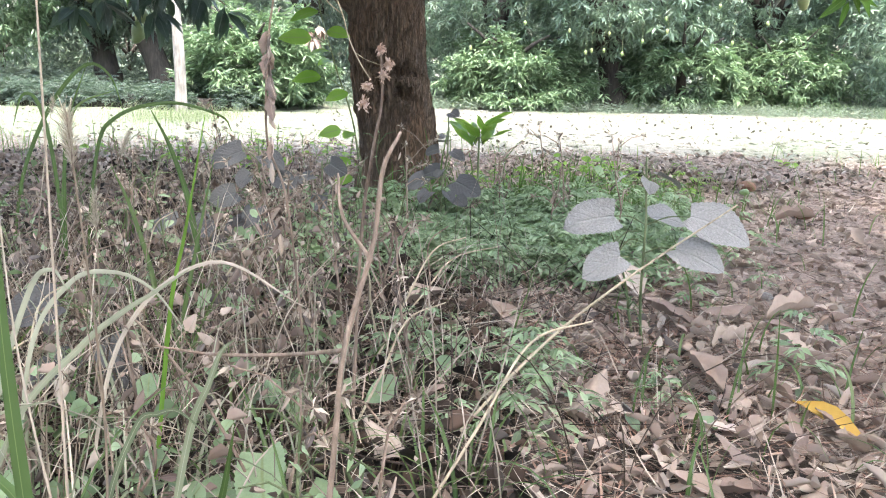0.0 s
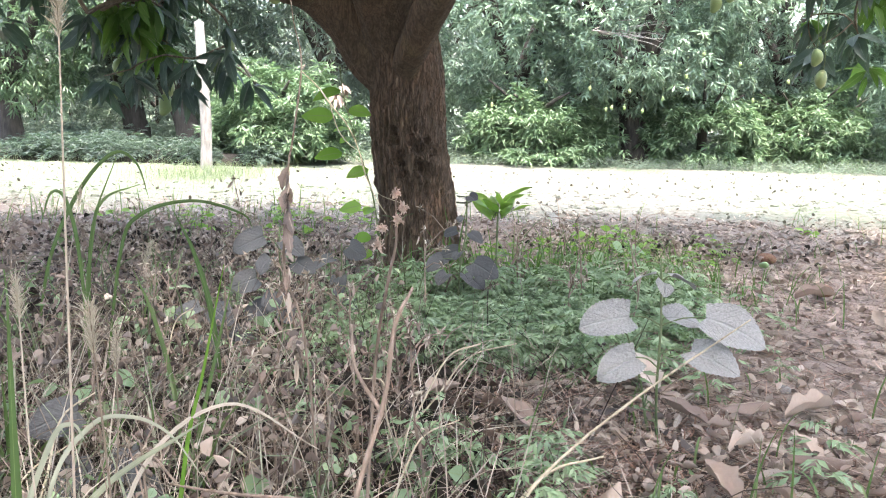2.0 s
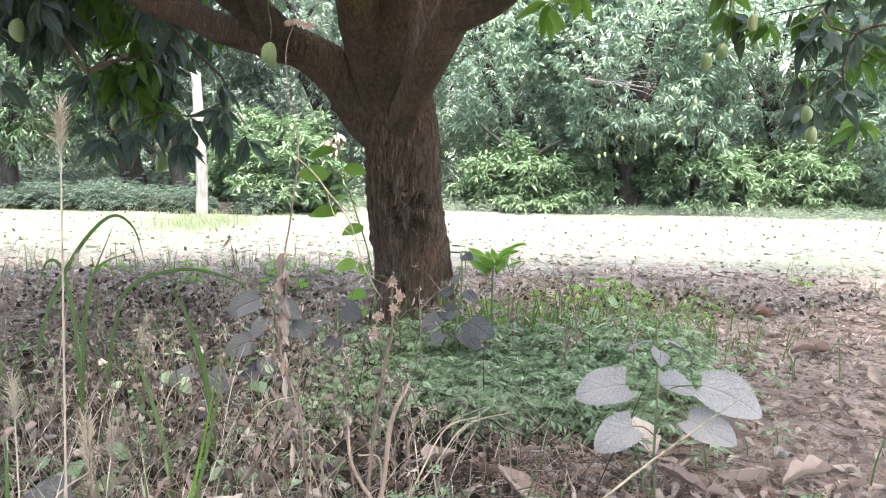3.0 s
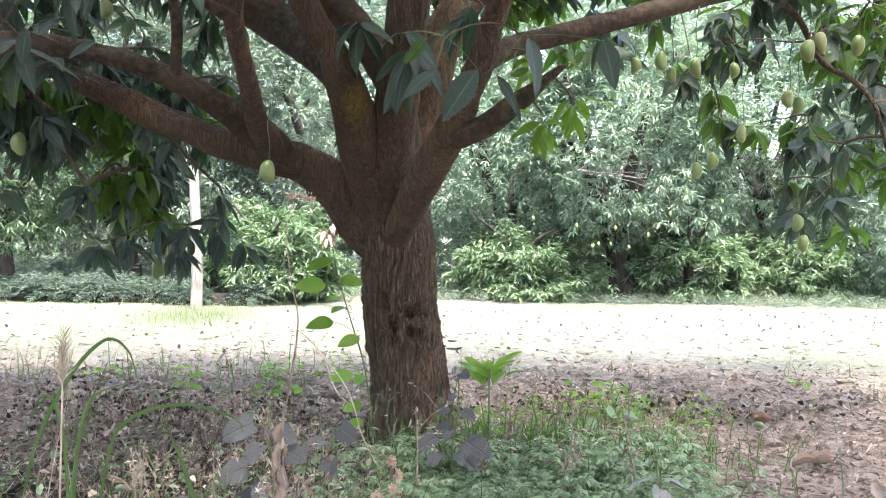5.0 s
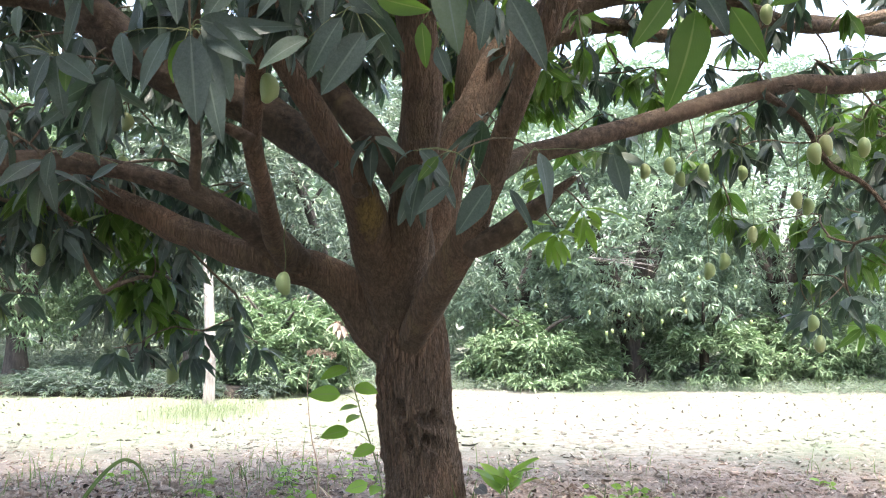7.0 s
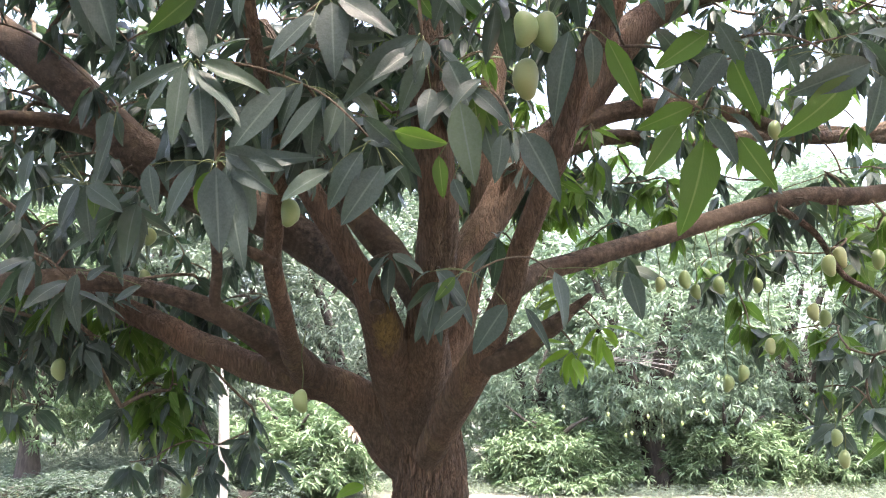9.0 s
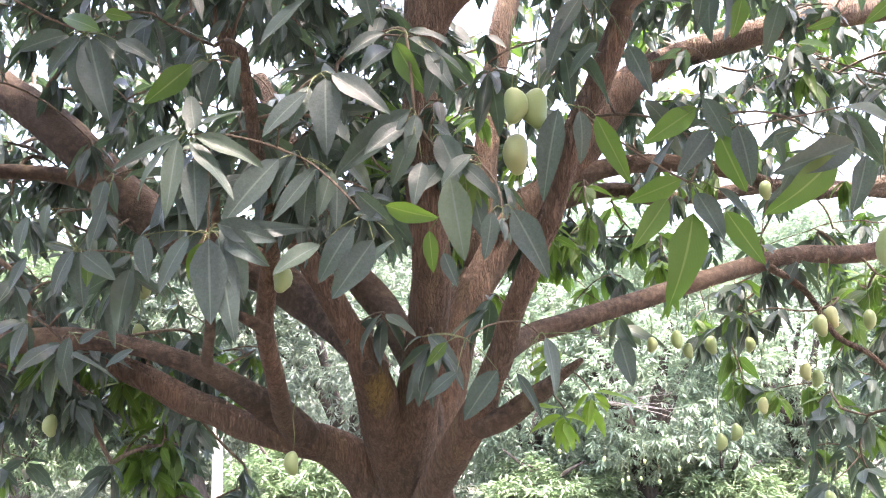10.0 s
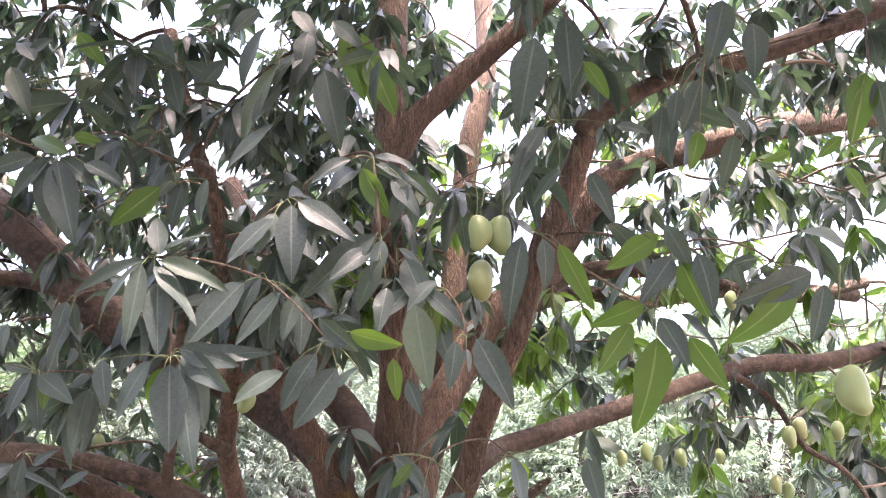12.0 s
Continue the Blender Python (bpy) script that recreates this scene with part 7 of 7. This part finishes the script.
tall = stalk("tall_dry_weed", "tall dead weed with a faded pinkish flower top", [(-0.16, 1.75, -0.02, 0.00245), (-0.17, 1.74, 0.25, 0.00231), (-0.19, 1.73, 0.473, 0.00218), (-0.219, 1.73, 0.57, 0.00204), (-0.212, 1.73, 0.723, 0.00190), (-0.204, 1.73, 0.778, 0.00177), (-0.19, 1.73, 0.89, 0.00150), (-0.203, 1.73, 0.96, 0.00088), (-0.21, 1.73, 1.041, 0.00082), (-0.197, 1.73, 1.088, 0.00068)], heads=[(-0.195, 1.73, 1.09), (-0.18, 1.73, 1.086), (-0.17, 1.73, 1.084), (-0.205, 1.73, 1.088)], head_mat=M_PINKISH, head_size=0.01, count=70)
for line in ([(-0.19, 1.73, 0.88, 0.00109), (-0.163, 1.73, 0.855, 0.00150), (-0.146, 1.73, 0.832, 0.00143), (-0.119, 1.73, 0.8, 0.00129), (-0.101, 1.73, 0.763, 0.00122), (-0.088, 1.73, 0.719, 0.00109), (-0.07, 1.73, 0.682, 0.00095), (-0.055, 1.73, 0.66, 0.00068)], [(-0.146, 1.73, 0.833, 0.00088), (-0.136, 1.73, 0.799, 0.00102), (-0.122, 1.73, 0.776, 0.00095), (-0.103, 1.73, 0.76, 0.00068)], [(-0.078, 1.73, 0.7, 0.00075), (-0.06, 1.72, 0.69, 0.00061), (-0.03, 1.72, 0.68, 0.00048)]):
    part("side_twig", mesh_of("side_twig", *tube(catmull(line, 6), 6, 0.15, 30), PALE), tall, "pale arching side stem")
tall_leaves = [mesh_of("leaf", q[0], q[1], M_LITTER, q[2]) for q in CRUMPLED]
for k in range(22):
    z = float(r3.uniform(0.35, 0.76)) if k < 14 else float(r3.normal(0.7, 0.02))
    leaf_at("leaf", tall_leaves, (-0.2 - 0.012 * (z > 0.5), 1.73, z), (float(r3.normal(0, 0.4)), float(r3.normal(0, 0.4)), -1.0), float(r3.uniform(0.02, 0.042)), r3, tall)


M_PLUME = leaf_material("grass_plume", [(0.0, (0.4, 0.345, 0.27)), (1.0, (0.64, 0.58, 0.48))], 0.85, 0.3, (0.5, 0.42, 0.3), veins=0.0)


def grass_stem(base, top, bow, seed):
    """A single tall grass stem with a feathery panicle."""
    r = np.random.default_rng(seed)
    base, top = np.array(base, float), np.array(top, float)
    mid = (base + top) / 2 + np.array(bow)
    t = thing("plumed_grass", base, "tall dry grass stem with a feathery seed plume", "grass", "plumed grasses")
    part("stem", mesh_of("stem", *tube(catmull([(*base, 0.0018), (*mid, 0.0014), (*top, 0.0008)], 7), 5), M_STRAW), t)
    n = 260
    u = r.uniform(0, 1, n) ** 0.8
    d = (top - mid) / np.linalg.norm(top - mid)
    pos = top - d[None] * (u[:, None] * 0.05)
    v, f, uv = leaf_sets(pos, frames_of(d[None] * 1.1 + r.normal(0, 0.38, (n, 3)), UP + r.normal(0, 0.6, (n, 3)), r.normal(0, 1, n)), r.uniform(0.008, 0.02, n)[:, None] * np.ones(3), r, [blade(2, 0.05, 0.5)])
    part("plume", mesh_of("plume", v, f, M_PLUME, uv), t, "feathery straw-coloured plume", kind="stuff")
    return t


grass_stem((-0.3, 1.15, 0.0), (-0.31, 1.2, 0.935), (0.0, 0, 0.0), 1)
grass_stem((-0.3, 1.2, 0.0), (-0.27, 1.15, 0.64), (0.02, 0, 0.0), 2)
grass_stem((-0.36, 1.3, 0.0), (-0.45, 1.35, 0.62), (-0.02, 0, 0.02), 3)
grass_stem((-0.5, 1.6, 0.0), (-0.42, 1.55, 0.5), (0.02, 0, 0.02), 4)
grass_stem((-0.75, 2.1, 0.0), (-0.62, 2.2, 0.52), (0.0, 0, 0.04), 5)
grass_stem((-1.2, 2.9, 0.0), (-1.1, 2.9, 0.56), (0.0, 0, 0.04), 6)
grass_stem((-0.33, 1.0, 0.0), (-0.37, 1.0, 0.52), (0.0, 0, 0.0), 7)


def single_blade(line, width, label="long green grass blade", mat=M_GRASS):
    """One long arching grass blade along a line of points."""
    p = catmull(line, 8)
    k = len(p)
    side = np.cross(np.gradient(p, axis=0), (0, -1, 0))
    side /= np.linalg.norm(side, axis=1)[:, None] + 1e-9
    v, uv = [], []
    for i in range(k):
        t = i / (k - 1)
        w = width * 0.36 * (1 - t ** 2.5) * min(1.0, 0.5 + 1.5 * t) + 0.0006
        for s in (-1, 0, 1):
            v.append(p[i] + s * w * side[i] + np.array((0.0, 0.3 * w * abs(s), 0.0)))
            uv.append((0.5 + 0.5 * s, t))
    f = [(i * 3 + s, i * 3 + s + 1, i * 3 + s + 4, i * 3 + s + 3) for i in range(k - 1) for s in (0, 1)]
    ob = new("tall_grass", mesh_of("grass_blade", v, np.array(f), mat, uv))
    return tagged(ob, label, "grass", "long grasses")


single_blade([(-0.21, 0.94, 0.0), (-0.222, 0.94, 0.3), (-0.23, 0.94, 0.5), (-0.228, 0.94, 0.695)], 0.018)
single_blade([(-0.18, 1.0, 0.0), (-0.22, 1.0, 0.25), (-0.3, 1.02, 0.36), (-0.4, 1.05, 0.34)], 0.018)
single_blade([(-0.5, 2.05, 0.0), (-0.46, 2.0, 0.15), (-0.42, 2.0, 0.33), (-0.38, 2.0, 0.5)], 0.012)
single_blade([(-0.56, 2.2, 0.0), (-0.58, 2.2, 0.2), (-0.62, 2.2, 0.36), (-0.66, 2.2, 0.46)], 0.016)
single_blade([(-1.42, 3.2, 0.0), (-1.36, 3.2, 0.29), (-1.25, 3.2, 0.52), (-1.13, 3.2, 0.65), (-1.05, 3.2, 0.62), (-1.01, 3.2, 0.5)], 0.02)
single_blade([(-0.95, 2.6, 0.0), (-0.97, 2.6, 0.4), (-1.0, 2.6, 0.56), (-1.04, 2.6, 0.58), (-1.07, 2.6, 0.5)], 0.015)
single_blade([(-0.96, 2.6, 0.0), (-0.95, 2.6, 0.3), (-0.93, 2.6, 0.5), (-0.86, 2.6, 0.68)], 0.012)
single_blade([(-1.08, 2.8, 0.0), (-1.03, 2.8, 0.41), (-0.99, 2.8, 0.54), (-0.88, 2.8, 0.59)], 0.015)
single_blade([(-0.92, 2.6, 0.0), (-0.86, 2.6, 0.42), (-0.8, 2.6, 0.53), (-0.66, 2.6, 0.57), (-0.53, 2.6, 0.54), (-0.5, 2.6, 0.5)], 0.014)
single_blade([(-0.52, 2.4, 0.0), (-0.55, 2.4, 0.3), (-0.59, 2.4, 0.46), (-0.64, 2.4, 0.57)], 0.02)
single_blade([(-0.02, 4.2, 0.0), (-0.03, 4.2, 0.25), (-0.06, 4.2, 0.4)], 0.01)
single_blade([(0.0, 4.18, 0.0), (0.02, 4.18, 0.25), (0.05, 4.18, 0.42)], 0.01)
single_blade([(-0.25, 1.35, 0.0), (-0.2, 1.33, 0.15), (-0.17, 1.3, 0.27)], 0.014)
single_blade([(-0.45, 1.5, 0.0), (-0.38, 1.5, 0.3), (-0.25, 1.5, 0.42), (-0.12, 1.5, 0.36)], 0.008, "thin straw-coloured arching grass blade", M_STRAW)

BLEACHED = "bleached half-green arching grass blade"
single_blade([(-0.5, 1.3, 0.0), (-0.47, 1.33, 0.25), (-0.422, 1.35, 0.413), (-0.392, 1.35, 0.443), (-0.375, 1.35, 0.42)], 0.00952, BLEACHED, M_PALE_GRASS)
single_blade([(-0.5, 1.4, 0.0), (-0.47, 1.43, 0.3), (-0.419, 1.45, 0.399), (-0.361, 1.45, 0.416), (-0.31, 1.45, 0.394), (-0.27, 1.45, 0.34)], 0.00816, BLEACHED, M_PALE_GRASS)
single_blade([(-0.55, 1.36, 0.0), (-0.47, 1.38, 0.23), (-0.387, 1.4, 0.331), (-0.334, 1.4, 0.376), (-0.288, 1.4, 0.406), (-0.246, 1.4, 0.435)], 0.01088, BLEACHED, M_PALE_GRASS)
single_blade([(-0.24, 1.2, 0.0), (-0.225, 1.23, 0.17), (-0.204, 1.25, 0.293), (-0.183, 1.25, 0.344), (-0.168, 1.25, 0.382), (-0.152, 1.25, 0.398)], 0.01088, BLEACHED, M_PALE_GRASS)
single_blade([(-0.6, 1.15, 0.0), (-0.53, 1.18, 0.22), (-0.435, 1.2, 0.308), (-0.396, 1.2, 0.324), (-0.322, 1.2, 0.347)], 0.00816, BLEACHED, M_PALE_GRASS)
single_blade([(-0.3, 1.15, 0.0), (-0.275, 1.18, 0.22), (-0.244, 1.2, 0.317), (-0.221, 1.2, 0.332), (-0.199, 1.2, 0.335), (-0.17, 1.2, 0.31)], 0.00816, BLEACHED, M_PALE_GRASS)
single_blade([(-0.35, 1.5, 0.0), (-0.331, 1.5, 0.159), (-0.304, 1.5, 0.362), (-0.281, 1.5, 0.46), (-0.248, 1.5, 0.616)], 0.008, "long fresh green grass blade", M_YOUNG)

# windfall fruit and a heap of dark curled leaves on the soil
M_ROT = bark_material("rotten_fruit", (0.14, 0.07, 0.045), (0.26, 0.15, 0.1), 30, 0.3)
FALLEN = FRUIT.copy()
FALLEN.materials.clear()
FALLEN.materials.append(M_ROT)
for m, me, label in ((pose(1.72, 5.02, 0.05, 96, 10, 60), FALLEN, "shrivelled reddish brown mango lying on bare soil"), (pose(1.62, 4.86, 0.05, 80, 0, 20), FRUIT, "small unripe green mango lying on bare soil"), (pose(1.72, 4.25, 0.04, 95, 0, 75), FALLEN, "shrivelled brown mango half sunk in bare soil")):
    ob = new("windfall_mango", me)
    ob.matrix_basis = m @ Matrix.Scale(0.06 if me is FRUIT else 0.1, 4)
    tagged(ob, label, "fruit", "windfalls")

# a small grey stone and a green tuft on the bare soil
def stone_mesh():
    bm = bmesh.new()
    bmesh.ops.create_icosphere(bm, subdivisions=2, radius=1)
    for q in bm.verts:
        q.co *= 1 + 0.35 * noise.noise(q.co * 1.1 + Vector((3, 1, 7)))
        q.co.z *= 0.6
    me = bpy.data.meshes.new("stone")
    bm.to_mesh(me)
    bm.free()
    me.materials.append(M_STONE)
    return me


M_STONE = bark_material("grey_stone", (0.2, 0.19, 0.18), (0.34, 0.32, 0.3), 40, 0.4, None, None)
stone = new("stone", stone_mesh())
stone.matrix_basis = pose(1.02, 2.87, ground_height(1.02, 2.87) + 0.008, 0, 0, 30) @ Matrix.Scale(0.022, 4)
tagged(stone, "small grey stone lying on the soil", "stone")

# low earth bank and scrub beyond the field; the trees' shade is in their dark colours
def bank():
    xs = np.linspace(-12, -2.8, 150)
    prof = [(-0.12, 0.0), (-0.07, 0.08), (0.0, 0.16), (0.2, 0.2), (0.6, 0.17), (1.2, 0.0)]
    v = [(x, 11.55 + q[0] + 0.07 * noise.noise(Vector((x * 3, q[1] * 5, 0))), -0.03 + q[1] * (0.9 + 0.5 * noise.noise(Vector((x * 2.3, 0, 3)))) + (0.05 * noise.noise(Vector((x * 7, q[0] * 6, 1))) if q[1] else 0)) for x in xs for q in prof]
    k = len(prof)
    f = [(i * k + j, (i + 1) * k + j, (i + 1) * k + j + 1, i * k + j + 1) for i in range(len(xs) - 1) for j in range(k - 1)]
    ob = new("earth_bank", mesh_of("earth_bank", v, np.array(f), M_BANK_SHADE))
    return tagged(ob, "low earth bank along the field's edge, coloured dark for tree shade", "bank", kind="structure")


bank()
pts = np.vstack([np.stack([r3.uniform(-2.4, 10, 800), r3.normal(13.1, 0.25, 800)], 1), np.stack([r3.uniform(-13, 13, 2400), r3.uniform(13.8, 19.5, 2400)], 1)])
v, f, uv = herb_sets(on_ground(pts), r3, np.concatenate([r3.uniform(0.05, 0.12, 800), r3.uniform(0.15, 0.32, 2400)]), FAR_LEAVES)
tagged(new("verge_scrub", mesh_of("verge_scrub", v, f, M_FAR, uv)), "low scrub growing along the far verge", "scrub", kind="stuff")
pts = np.stack([r3.uniform(-12, -2.5, 3000), r3.uniform(11.36, 13.0, 3000)], 1)
lush = np.array([noise.noise(Vector((x * 1.7, y * 1.2, 6.0))) for x, y in pts])
pts, lush = pts[lush > -0.18], lush[lush > -0.18]
pos = on_ground(pts)
pos[:, 2] += 0.16 * np.clip(1.3 - np.abs(pts[:, 1] - 11.9) / 0.45, 0.0, 1.0)
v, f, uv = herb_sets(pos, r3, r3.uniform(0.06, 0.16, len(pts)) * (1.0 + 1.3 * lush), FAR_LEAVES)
tagged(new("bank_scrub", mesh_of("bank_scrub", v, f, M_LEAF, uv)), "creeping scrub covering the earth bank, coloured dark for tree shade", "scrub", kind="stuff")

# bare grey dead branch caught in the far crown
dead = thing("dead_branch", (1.9, 12.9, 1.5), "bare pale dead branch caught in the orchard crown", "branch")
for k in range(7):
    a = [(1.6, 12.5, 1.9, 0.009)]
    x, z = 1.6, 1.9
    for s in range(5):
        x += 0.2
        z += float(r3.normal(0.0 + 0.06 * (k - 3) / 3, 0.022))
        a.append((x, 12.5 + 0.03 * k, z, 0.008 - 0.0014 * s))
    part("twig", mesh_of("twig", *tube(catmull(a, 3), 5), bpy.data.materials["weathered_wood"]), dead)
